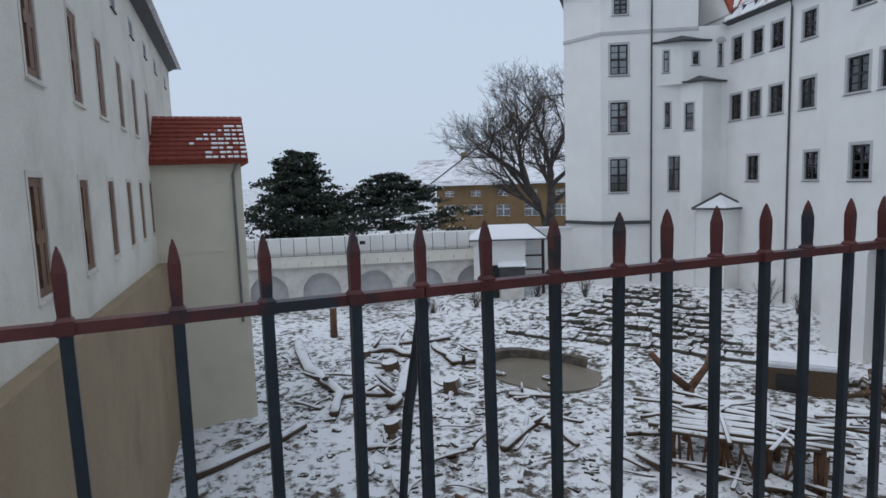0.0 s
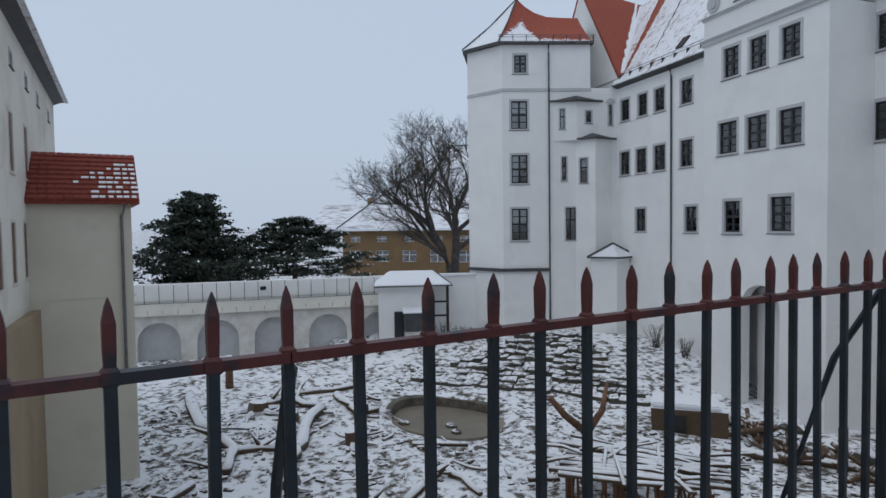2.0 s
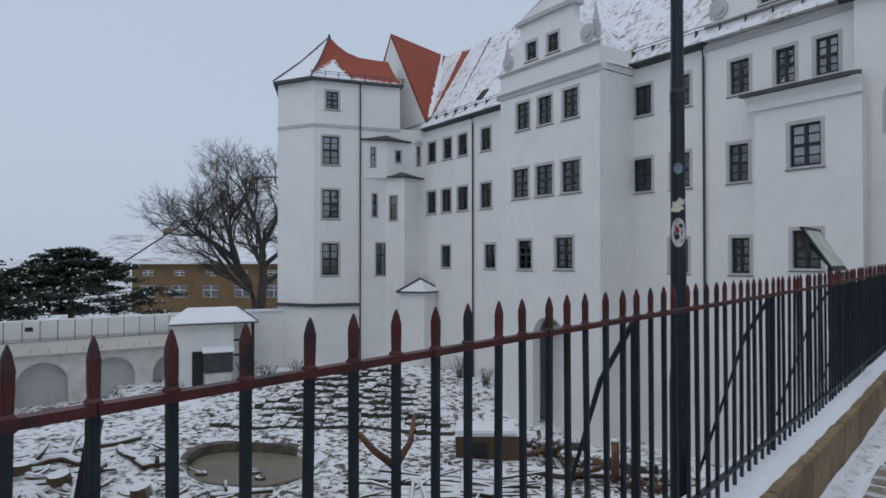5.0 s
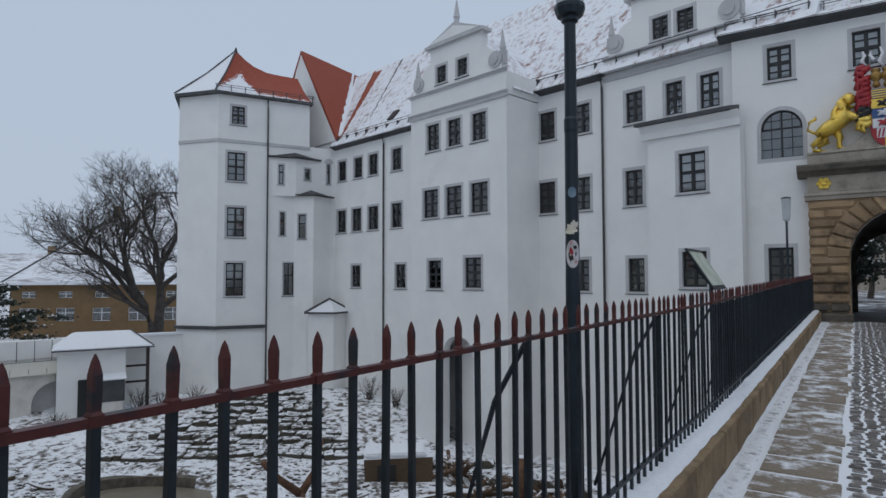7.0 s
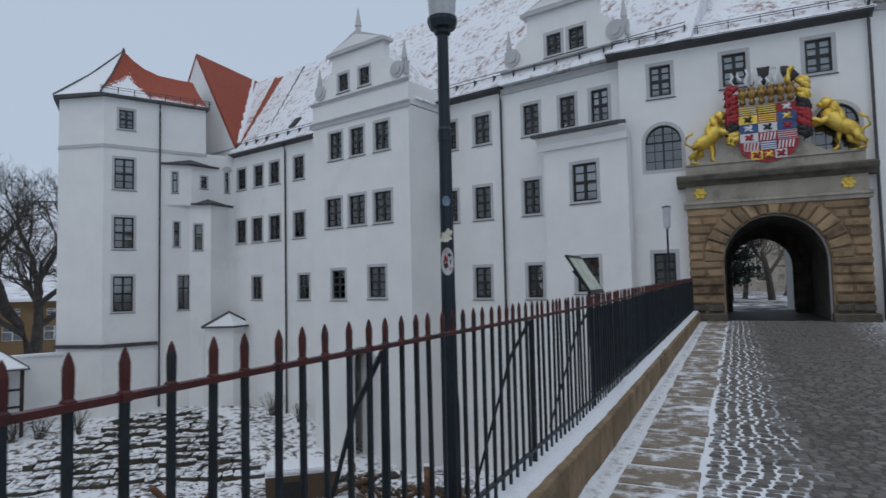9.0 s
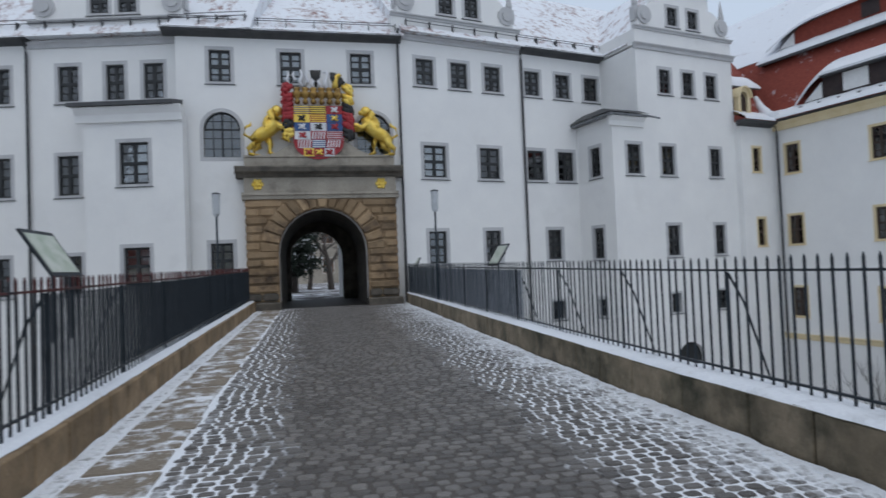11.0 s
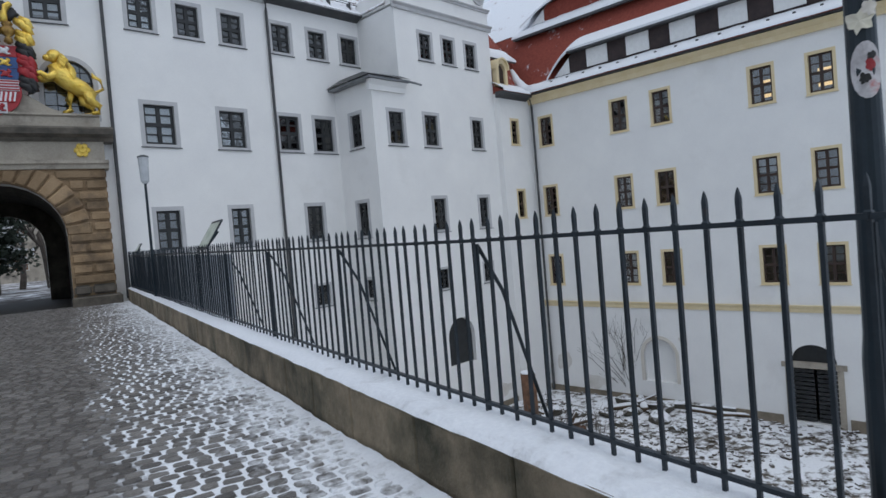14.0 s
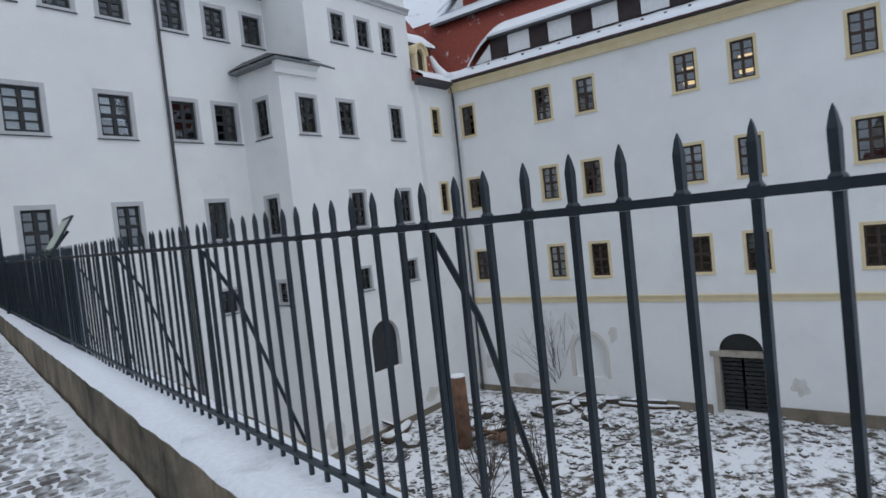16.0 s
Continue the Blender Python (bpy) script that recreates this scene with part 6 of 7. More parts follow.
for k in range(nv):
    a0, a1 = math.pi * k / nv + 0.012, math.pi * (k + 1) / nv - 0.012
    bm = bmesh.new()
    ro = 2.4
    pts = [(TX + rr * math.cos(a), TS + rr * math.sin(a)) for rr, a in ((TR, a0), (ro, a0), (ro, a1), (TR, a1))]
    pts = [(x, min(z, 4.47)) for x, z in pts]
    prism(bm, pts, -0.56 if k == nv // 2 else -0.52, -0.40)
    bmesh.ops.bevel(bm, geom=bm.edges[:], offset=0.04, segments=1, affect='EDGES')
    part("voussoir", bm, M_SAND, portal)
for x0, x1 in ((-2.05, TX - TR + 0.05), (TX + TR - 0.05, 4.05)):
    bm = bmesh.new()
    box(bm, x0, x1, -0.66, -0.0, 0.1, 0.5)
    bmesh.ops.bevel(bm, geom=bm.edges[:], offset=0.03, segments=1, affect='EDGES')
    part("plinth", bm, M_DARKSTONE, portal, "blackened stone plinth")


def moulding(name, prof, x0, x1, mat, label=""):
    bm = bmesh.new()
    prism(bm, prof, x0, x1, 'x')
    return part(name, bm, mat, portal, label)


moulding("architrave", [(0, 4.48), (-0.52, 4.48), (-0.55, 4.6), (-0.62, 4.64), (-0.62, 4.74), (0, 4.76)], -2.02, 4.02, M_GREYSTONE)
moulding("frieze", [(0, 4.76), (-0.5, 4.76), (-0.5, 5.32), (0, 5.32)], -1.93, 3.93, M_GREYSTONE, "grey sandstone frieze")
moulding("cornice", [(0, 5.32), (-0.56, 5.32), (-0.62, 5.42), (-0.86, 5.5), (-0.9, 5.66), (-0.86, 5.72), (0, 5.74)], -2.22, 4.2, M_DARKSTONE, "weathered dark grey cornice")
moulding("attic_block", [(0, 5.74), (-0.5, 5.74), (-0.5, 6.08), (-0.56, 6.12), (-0.56, 6.18), (0, 6.2)], -1.9, 3.88, M_GREYSTONE)
bm = bmesh.new()
sc = [(TX - 1.9 + 0.1 * k, 6.2 + 0.06 + 0.55 * (0.5 - 0.5 * math.cos(math.pi * min(1, k / 19.0 * 1.6)))) for k in range(20)]
sc = sc + [(2 * TX - x, z) for x, z in reversed(sc)]
prism(bm, [(TX - 1.9, 6.2), *sc, (TX + 1.9, 6.2)], -0.45, -0.02)
part("scroll_pedestal", bm, M_GREYSTONE, portal, "scrolled sandstone pedestal")
for x in (-1.42, 3.32):
    bm = bmesh.new()
    for k in range(6):
        blob(bm, (x + 0.14 * math.cos(k * 1.047), -0.53, 5.05 + 0.14 * math.sin(k * 1.047)), (0.1, 0.04, 0.1))
    blob(bm, (x, -0.55, 5.05), (0.12, 0.05, 0.12))
    part("rosette", bm, M_GOLD, portal, "gilded rosette")

arms = thing("coat_of_arms", pose(TX - 0.05, 24.46, 6.22), "painted and gilded coat of arms over the gate", "coat of arms")
bm = bmesh.new()
out = [(-0.98, 1.9), (-0.98, 0.75)] + [(-0.98 * math.cos(a), 0.75 - 0.95 * math.sin(a) ** 0.7) for a in [k * math.pi / 16 for k in range(1, 16)]] + [(0.98, 0.75), (0.98, 1.9)]
prism(bm, out, 0.0, 0.18)
part("shield", bm, M_RED, arms, "red shield ground")
FIELD = ((0, M_BLUE, M_GOLD), (0, M_BLACK, M_GOLD), (1, M_RED, M_SILVER), (1, M_GOLD, M_BLACK), (0, M_RED, M_GOLD), (1, M_BLUE, M_GOLD), (1, M_BLUE, M_SILVER), (1, M_SILVER, M_BLACK), (1, M_BLUE, M_RED),
         (1, M_SILVER, M_RED), (2, M_RED, M_SILVER), (0, M_SILVER, M_RED), (2, M_SILVER, M_RED), (0, M_BLUE, M_SILVER), (2, M_RED, M_SILVER), (1, M_GOLD, M_RED), (1, M_RED, M_GOLD), (1, M_SILVER, M_RED))
for k, (style, ca, cb) in enumerate(FIELD):
    row = k // 3
    cx, cz = (-0.63 + 0.63 * (k % 3)) * (1.0, 1.0, 1.0, 0.98, 0.86, 0.62)[row], 1.74 - 0.335 * row
    hw_ = 0.305 * (1.0, 1.0, 1.0, 0.98, 0.86, 0.62)[row]
    bm = bmesh.new()
    box(bm, cx - hw_, cx + hw_, -0.03, -0.001, cz - 0.16, cz + 0.16)
    part("field", bm, ca, arms)
    bm = bmesh.new()
    if style == 0:
        for j in range(4):
            box(bm, cx - hw_ + 0.01, cx + hw_ - 0.01, -0.045, -0.031, cz - 0.14 + j * 0.08, cz - 0.1 + j * 0.08)
    elif style == 1:
        blob(bm, (cx, -0.05, cz), (0.1, 0.05, 0.08), 2)
        blob(bm, (cx + 0.07, -0.05, cz + 0.09), (0.05, 0.04, 0.05), 1)
        for j in range(4):
            a = j * 1.571 + 0.6
            tube(bm, [(cx, -0.05, cz), (cx + 0.13 * math.cos(a), -0.055, cz + 0.1 * math.sin(a)), (cx + 0.2 * math.cos(a + 0.3), -0.05, cz + 0.12 * math.sin(a + 0.3))], [0.05, 0.035, 0.015], 5)
    else:
        for j in range(5):
            prism(bm, [(cx - hw_ + 0.02 + j * 0.11, cz - 0.14), (cx - hw_ + 0.07 + j * 0.11, cz - 0.14), (cx - hw_ + 0.12 + j * 0.11, cz + 0.14), (cx - hw_ + 0.07 + j * 0.11, cz + 0.14)], -0.045, -0.031)
    part("charge", bm, cb, arms)
for k in range(6):
    x = -0.78 + k * 0.31
    bm = bmesh.new()
    lathe(bm, [(0.05, 1.94), (0.12, 2.0), (0.1, 2.1), (0.06, 2.15), (0.15, 2.22), (0.19, 2.34), (0.16, 2.42), (0.1, 2.45), (0.15, 2.52), (0.13, 2.58)], 10, (x, -0.06))
    part("helmet", bm, M_BRONZE, arms, "gilded bulbous helmet", smooth=True)


def horns(x, z, h, mat, label):
    bm = bmesh.new()
    for s in (-1, 1):
        tube(bm, [(x + s * 0.05, -0.04, z), (x + s * 0.17, -0.04, z + h * 0.35), (x + s * 0.07, -0.04, z + h * 0.7), (x + s * 0.14, -0.04, z + h)], [0.045, 0.06, 0.05, 0.025], 7)
    part("crest", bm, mat, arms, label, smooth=True)


horns(-1.0, 2.75, 0.5, M_SILVER, "white horn crest")
horns(-0.5, 2.6, 0.72, M_SILVER, "white horn crest")
horns(-0.05, 2.58, 0.4, M_SILVER, "white horn crest")
bm = bmesh.new()
for k in range(7):
    a = -0.6 + k * 0.2
    tube(bm, [(-0.05, -0.02, 2.65), (-0.05 + 0.22 * math.sin(a), -0.02, 3.0), (-0.05 + 0.34 * math.sin(a), -0.04, 3.3)], [0.05, 0.05, 0.03], 5)
part("crest", bm, M_BLACK, arms, "black feather crest", smooth=True)
bm = bmesh.new()
tube(bm, [(0.38, -0.04, 2.58), (0.3, -0.04, 2.85), (0.42, -0.04, 3.1), (0.34, -0.05, 3.25), (0.2, -0.05, 3.2)], [0.12, 0.09, 0.06, 0.07, 0.02], 8)
part("crest", bm, M_SILVER, arms, "white swan neck crest", smooth=True)
bm = bmesh.new()
for k in range(8):
    a = 0.2 + k * 0.22
    tube(bm, [(0.75, 0.03, 2.65), (0.75 + 0.3 * math.cos(a + 0.4), 0.03, 2.85 + 0.2 * math.sin(a)), (0.75 + 0.4 * math.cos(a + 0.4), 0.03, 2.75 + 0.5 * math.sin(a))], [0.09, 0.1, 0.04], 6)
part("crest", bm, M_BLACK, arms, "black wing crest", smooth=True)
bm = bmesh.new()
tube(bm, [(0.68, -0.1, 2.58), (0.7, -0.1, 2.8), (0.78, -0.1, 3.02), (0.9, -0.1, 3.14)], [0.12, 0.1, 0.1, 0.08], 8)
part("crest", bm, M_GOLD, arms, "gilded lion crest", smooth=True)
for s in (-1, 1):
    cols = (M_RED, M_RED, M_BLACK, M_GOLD, M_RED, M_RED) if s < 0 else (M_BLACK, M_RED, M_RED, M_BLACK, M_GOLD, M_GOLD)
    for j, (z, c) in enumerate(zip((1.75, 1.45, 1.1, 0.75, 2.1, 2.5), cols)):
        bm = bmesh.new()
        for q in range(4):
            a = q * 1.3 + j
            x, zz = s * (1.08 + 0.12 * (q % 2)), z + 0.1 * math.cos(a)
            tube(bm, [(x - s * 0.12, 0.02, zz + 0.16), (x + s * 0.06, -0.03, zz + 0.05), (x + s * 0.14, -0.02, zz - 0.1), (x + s * 0.02, 0.0, zz - 0.2)], [0.1, 0.13, 0.1, 0.03], 7)
        part("mantling", bm, c, arms, "", smooth=True)


def lion(x, s, name_label):
    """A rearing gilded lion, head towards the shield; s: 1 faces +x."""
    bm = bmesh.new()
    P = lambda a, b, c=0.0: (s * a, c, b)
    tube(bm, [P(-0.55, 0.55), P(-0.3, 0.72), P(0.0, 0.9), P(0.22, 1.15), P(0.28, 1.38)], [0.16, 0.24, 0.25, 0.3, 0.22], 10)
    for dy, dx in ((-0.13, 0.0), (0.13, 0.16)):
        tube(bm, [P(-0.5 + dx, 0.6, dy), P(-0.5 + dx, 0.35, dy), P(-0.72 + dx, 0.2, dy), P(-0.68 + dx, 0.02, dy), P(-0.5 + dx, 0.0, dy)], [0.2, 0.14, 0.08, 0.07, 0.06], 8)
        tube(bm, [P(0.25, 1.1, dy), P(0.5 + dx, 0.98, dy), P(0.66 + dx, 1.1, dy), P(0.8 + dx, 1.06, dy)], [0.15, 0.1, 0.08, 0.07], 8)
    tube(bm, [P(-0.1, 0.75, 0.1), P(0.05, 0.4, 0.1), P(0.0, 0.12, 0.1), P(0.2, 0.02, 0.1)], [0.16, 0.1, 0.08, 0.06], 8)
    blob(bm, P(0.3, 1.62), (0.2, 0.18, 0.2), 2)
    blob(bm, P(0.46, 1.57), (0.13, 0.11, 0.1), 2)
    for k in range(34):
        a, q = k * 2.4, (k % 7) / 7
        c0 = P(0.2 - 0.1 * q + 0.13 * math.cos(a), 1.62 - 0.5 * q, 0.17 * math.sin(a))
        c1 = P(0.1 - 0.12 * q + 0.2 * math.cos(a), 1.46 - 0.55 * q, 0.24 * math.sin(a))
        tube(bm, [c0, c1, (c1[0] + s * 0.03, c1[1], c1[2] - 0.1)], [0.07, 0.06, 0.015], 5)
    tube(bm, [P(-0.6, 0.6), P(-0.85, 0.75), P(-0.8, 1.0), P(-0.62, 1.1), P(-0.6, 1.2)], [0.05, 0.045, 0.045, 0.06, 0.02], 7)
    me = data_of(bm, "lion", M_GOLD, True)
    ob = new("lion_statue", me)
    ob.matrix_world = pose(x, 24.6, 6.2) @ Matrix.Scale(1.08, 4)
    return tagged(ob, name_label, "statue", "lions of the arms")


lion(-0.95, 1, "gilded lion statue holding the coat of arms")
lion(3.15, -1, "gilded lion statue holding the coat of arms")

# ---- courtyard behind the gate ----
bm = bmesh.new()
box(bm, -30, 40, 36.5, 110, -8, 0.19)
box(bm, -4.2, 4.2, 32.2, 36.49, -8, 0.19)
tagged(part("courtyard", bm, M_SNOWROAD), "trodden snow of the inner courtyard", "ground", kind="structure")
cy = thing("courtyard_range", frame_at(-20, 78, 4), "grey-white courtyard range with brown windows", "building")
wc = [(x, z, 1.5, 2.0) for x in (8, 13.5, 19, 22.5, 26, 31) for z in (1.4, 5.2, 9.0)]
bm = bmesh.new()
wall(bm, 0, 45, 0, 13, holes_of(wc))
part("wall", bm, M_GREYSTONE, cy)
for x, z, w, h in wc:
    window(cy, x, z, w, h, "plain", None, 0.15)
shell(cy, 0, 45, 0, 13, 10, None)
roof(cy, "roof", 0, 45, 13, 19, 10, None, M_ROOFSNOW, "snowy roof", False)


# ---- trees ----
def bare_tree(name, x, y, z, height, spread, seed, label, depth=5, trunk=0.3, first=0.3, snowy=False):
    r = random.Random(seed)
    t = thing(name, pose(x, y, z), label, "tree")
    bt, bc = bmesh.new(), bmesh.new()

    def grow(bm_, p, d, length, rad, lev):
        pts, rr = [p], [rad]
        n = 4 if lev < 3 else 3
        q = p.copy()
        for k in range(n):
            d = (d + Vector((r.gauss(0, 0.13), r.gauss(0, 0.13), r.gauss(0.04, 0.08)))).normalized()
            q = q + d * (length / n)
            pts.append(q.copy())
            rr.append(max(0.014, rad * (1 - 0.45 * (k + 1) / n)))
        tube(bm_, pts, rr, 8 if lev == 0 else (5 if lev < 3 else 3), cap=False)
        if lev >= depth:
            return
        kids = (3, 4, 4, 4, 3, 3, 3)[lev]
        for k in range(kids):
            i = n if k == 0 else r.randint(1 if lev else 2, n)
            s = d.orthogonal().normalized()
            s.rotate(Matrix.Rotation(r.uniform(0, 6.283), 3, d))
            a = r.uniform(0.35, 0.85) * spread
            nd = (d * math.cos(a) + s * math.sin(a)).normalized()
            nd.z = max(nd.z, -0.15)
            grow(bc, pts[i].copy(), nd, length * r.uniform(0.64, 0.84), max(0.014, rr[i] * 0.7), lev + 1)
    grow(bt, Vector((0, 0, 0)), Vector((0.03, 0, 1)), height * first, trunk, 0)
    part("trunk", bt, M_TWIG, t)
    part("crown", bc, M_TWIG, t, "bare twiggy crown")
    return t


def conifer(name, x, y, z, rx, h, seed, label, flat=0.35, n=130, snow=0.5, low=0.18):
    """A trunk with limbs and a crown of many small needle tufts in flat sprays."""
    r = random.Random(seed)
    t = thing(name, pose(x, y, z), label, "tree")
    bm = bmesh.new()
    tube(bm, [(0, 0, 0), (0.1, 0, h * 0.5), (0, 0.1, h * 0.97)], [0.35, 0.22, 0.04], 8)
    centres = []
    for k in range(n):
        u = r.random() ** 0.8
        zz = h * (low + (0.98 - low) * u)
        rad = rx * (1 - u ** 1.6 * 0.85) * (0.75 + 0.35 * math.sin(k * 1.3)) * r.uniform(0.35, 1.0) ** 0.5
        a = r.uniform(0, 6.283)
        c = Vector((rad * math.cos(a), rad * math.sin(a), zz + r.gauss(0, 0.25)))
        centres.append((c, 0.55 + 0.5 * (1 - u)))
        if k % 3 == 0:
            tube(bm, [(0, 0, max(0.5, zz - 0.5)), c], [0.06, 0.02], 4, cap=False)
    part("trunk", bm, M_TWIG, t)
    vs, fs, mi = [], [], []
    for c, s in centres:
        for k in range(120):
            p = c + Vector((r.gauss(0, s * 0.55), r.gauss(0, s * 0.55), r.gauss(0, s * flat * 0.6)))
            d = Vector((r.gauss(0, 1), r.gauss(0, 1), r.gauss(0.15, 0.5))).normalized() * r.uniform(0.16, 0.34)
            w = d.cross(Vector((r.gauss(0, 1), r.gauss(0, 1), r.gauss(0, 1)))).normalized() * 0.11
            i = len(vs)
            vs += [p - w, p + w, p + d]
            fs.append((i, i + 1, i + 2))
            mi.append(1 if (p.z - c.z > s * flat * 0.6 and r.random() < snow) else 0)
    me = bpy.data.meshes.new("crown")
    me.from_pydata([tuple(v) for v in vs], [], fs)
    me.materials.append(M_NEEDLE)
    me.materials.append(M_SNOW)
    me.polygons.foreach_set("material_index", mi)
    part("crown", me, None, t, "dark needle sprays dusted with snow")
    return t


def spreading_tree(name, x, y, z, label, seed, reach):
    """A short double trunk with wide rising limbs that fork down to fine twigs."""
    r = random.Random(seed)
    t = thing(name, pose(x, y, z), label, "tree")
    bt, bc = bmesh.new(), bmesh.new()
    vs, fs = [], []

    def twig(a, b, rad):
        d = (b - a).normalized()
        s = d.orthogonal().normalized() * rad
        u = d.cross(s)
        i = len(vs)
        vs.extend([a + s, a - s * 0.5 + u * 0.87, a - s * 0.5 - u * 0.87, b])
        fs.extend([(i, i + 1, i + 3), (i + 1, i + 2, i + 3), (i + 2, i, i + 3)])

    def grow(p, d, length, rad, lev):
        n = 5
        pts, rr, q = [p], [rad], p.copy()
        for k in range(n):
            d = (d + Vector((r.gauss(0, 0.12), r.gauss(0, 0.12), 0.045 + r.gauss(0, 0.06)))).normalized()
            q = q + d * (length / n)
            pts.append(q.copy())
            rr.append(rad * (1 - 0.5 * (k + 1) / n))
        tube(bt if lev < 2 else bc, pts, rr, 7 if lev < 2 else 4, cap=False)
        for k in range((6, 5, 5, 4, 4)[lev]):
            i = r.randint(2, n) if k else n
            s = d.orthogonal().normalized()
            s.rotate(Matrix.Rotation(r.uniform(0, 6.283), 3, d))
            a = r.uniform(0.35, 0.85)
            nd = (d * math.cos(a) + s * math.sin(a)).normalized()
            L2 = length * r.uniform(0.5, 0.72)
            if lev >= 3:
                e = pts[i] + nd * L2
                twig(pts[i], e, 0.012)
                for _ in range(3):
                    m_ = pts[i].lerp(e, r.uniform(0.2, 0.9))
                    twig(m_, m_ + (nd + Vector((r.gauss(0, 0.5), r.gauss(0, 0.5), r.gauss(0.1, 0.4)))).normalized() * L2 * 0.55, 0.009)
            else:
                grow(pts[i].copy(), nd, L2, max(0.02, rr[i] * 0.6), lev + 1)
    stems = ([(0, 0.35, -0.3), (0, 0.4, 3.8), (-0.1, -0.5, 6.2), (-0.1, -2.0, 8.6)], [(0.1, 0.75, -0.3), (0.1, 0.75, 3.8), (0.1, 0.95, 6.8), (0, 0.85, 9.8)])
    for q in stems:
        tube(bt, q, [0.62, 0.48, 0.38, 0.27], 9, cap=False)
    for st, f_, d, k in ((0, 1.7, (0.2, -1, 0.6), 0.95), (0, 2.1, (-0.7, -0.8, 0.75), 0.95), (0, 2.5, (0.8, -0.6, 0.7), 0.9), (0, 3.0, (0, -0.75, 0.75), 1.0), (0, 3.0, (0.1, -0.2, 1), 0.95),
                         (1, 1.7, (0.3, 0.9, 0.7), 0.95), (1, 2.1, (-0.8, 0.3, 0.8), 0.9), (1, 2.5, (0.7, -0.3, 0.9), 0.9), (1, 3.0, (0, -0.35, 1), 1.0), (1, 3.0, (0.1, 0.45, 0.95), 1.0), (1, 2.3, (-0.1, 0.8, 0.7), 0.95)):
        i = min(int(f_), 2)
        p = Vector(stems[st][i]).lerp(Vector(stems[st][i + 1]), f_ - i)
        grow(p, Vector(d).normalized(), reach * k * r.uniform(0.94, 1.06), 0.27, 0)
    part("trunk", bt, M_LIMB, t)
    c = part("crown", bc, M_LIMB, t, "bare forking limbs")
    me = bpy.data.meshes.new("twigs")
    me.from_pydata([tuple(v) for v in vs], [], fs)
    me.materials.append(M_LIMB)
    part("twig_mass", me, None, c, "fine bare twigs", kind="stuff")
    return t


spreading_tree("linden_tree", -54.0, 30.6, -7.0, "large bare spreading tree beside the tower", 13, 5.3)
conifer("pine_tree", -55.0, 6.9, -7.0, 6.3, 11.4, 4, "dense dark pine behind the moat wall", 0.28, 330, 0.06)
conifer("pine_tree", -56.5, 15.6, -7.0, 8.4, 9.4, 8, "broad low pine with snow on its sprays", 0.2, 210, 0.3, 0.42)
bare_tree("courtyard_tree", 1.9, 49.0, 0.19, 12.0, 1.0, 27, "bare courtyard tree with snowy limbs", 5, 0.26, 0.3)
bare_tree("courtyard_tree", 0.2, 52.0, 0.19, 11.0, 1.0, 21, "bare courtyard tree with snowy limbs", 5, 0.2, 0.3)
bare_tree("courtyard_tree", 3.4, 60.0, 0.19, 12.0, 1.0, 23, "bare courtyard tree with snowy limbs", 5, 0.2, 0.3)
conifer("spruce_tree", -0.9, 46.0, 0.19, 1.6, 7.5, 31, "snow-dusted spruce in the courtyard", 0.25, 110)

# ---- moat: stone steps, pond, timber ----
steps = thing("stone_steps", None, "rough snow-covered stone terraces up to the tower", "steps")
r = random.Random(17)
D_UP, D_AL = Vector((-0.62, 0.78, 0)), Vector((0.80, 0.60, 0))
for k in range(11):
    base = Vector((-27.6, 17.6, 0)) + D_UP * (k * 0.95)
    half = 6.2 - k * 0.42
    s = -half
    while s < half:
        w = r.uniform(0.35, 1.1)
        c = base + D_AL * (s + w / 2 + 1.6) + D_UP * r.gauss(0, 0.12)
        zt = moat_z(c.x, c.y)
        bm = bmesh.new()
        box(bm, -w / 2, w / 2 - 0.03, -0.35, 0.4, -0.35, 0.2 + r.uniform(-0.05, 0.05))
        for v in bm.verts:
            v.co += Vector((r.gauss(0, 0.03), r.gauss(0, 0.05), r.gauss(0, 0.03)))
        bmesh.ops.bevel(bm, geom=bm.edges[:], offset=0.04, segments=1, affect='EDGES')
        part("stone", bm, M_STONE, steps, "", pose(c.x, c.y, zt + 0.02, r.gauss(0, 4), r.gauss(0, 4), 36.9 + r.gauss(0, 7)))
        s += w

pond = thing("pond", pose(-24.6, 13.2, -7.25, 0, 0, 28), "frozen brown pond below a low dark bank", "pond", kind="structure")
bm = bmesh.new()
o = [(2.9 * math.cos(a) * (1 + 0.08 * math.sin(3 * a)), 2.2 * math.sin(a) * (1 + 0.1 * math.cos(2 * a))) for a in [k * 0.15708 for k in range(40)]]
prism(bm, o, -0.1, 0.0, 'z')
part("ice", bm, M_POND, pond, "frozen brown water")
bm = bmesh.new()
ring_o = [bm.verts.new((x * 1.1, y * 1.1, 0.42 + 0.05 * math.sin(x * 2))) for x, y in o]
ring_i = [bm.verts.new((x * 1.0, y * 1.0, 0.40)) for x, y in o]
ring_b = [bm.verts.new((x * 0.97, y * 0.97, -0.05)) for x, y in o]
for i in range(40):
    j = (i + 1) % 40
    if 7 <= i <= 22:
        bm.faces.new((ring_o[i], ring_o[j], ring_i[j], ring_i[i]))
        bm.faces.new((ring_i[i], ring_i[j], ring_b[j], ring_b[i]))
part("rim", bm, M_DARKSTONE, pond, "low dark concrete pond rim")
for x, y, s in ((0.6, -0.6, 0.3), (1.2, -1.2, 0.25), (-1.5, -1.3, 0.3)):
    bm = bmesh.new()
    blob(bm, (x, y, 0.03), (s, s * 0.7, 0.15), 2)
    part("stone", bm, M_STONE, pond)


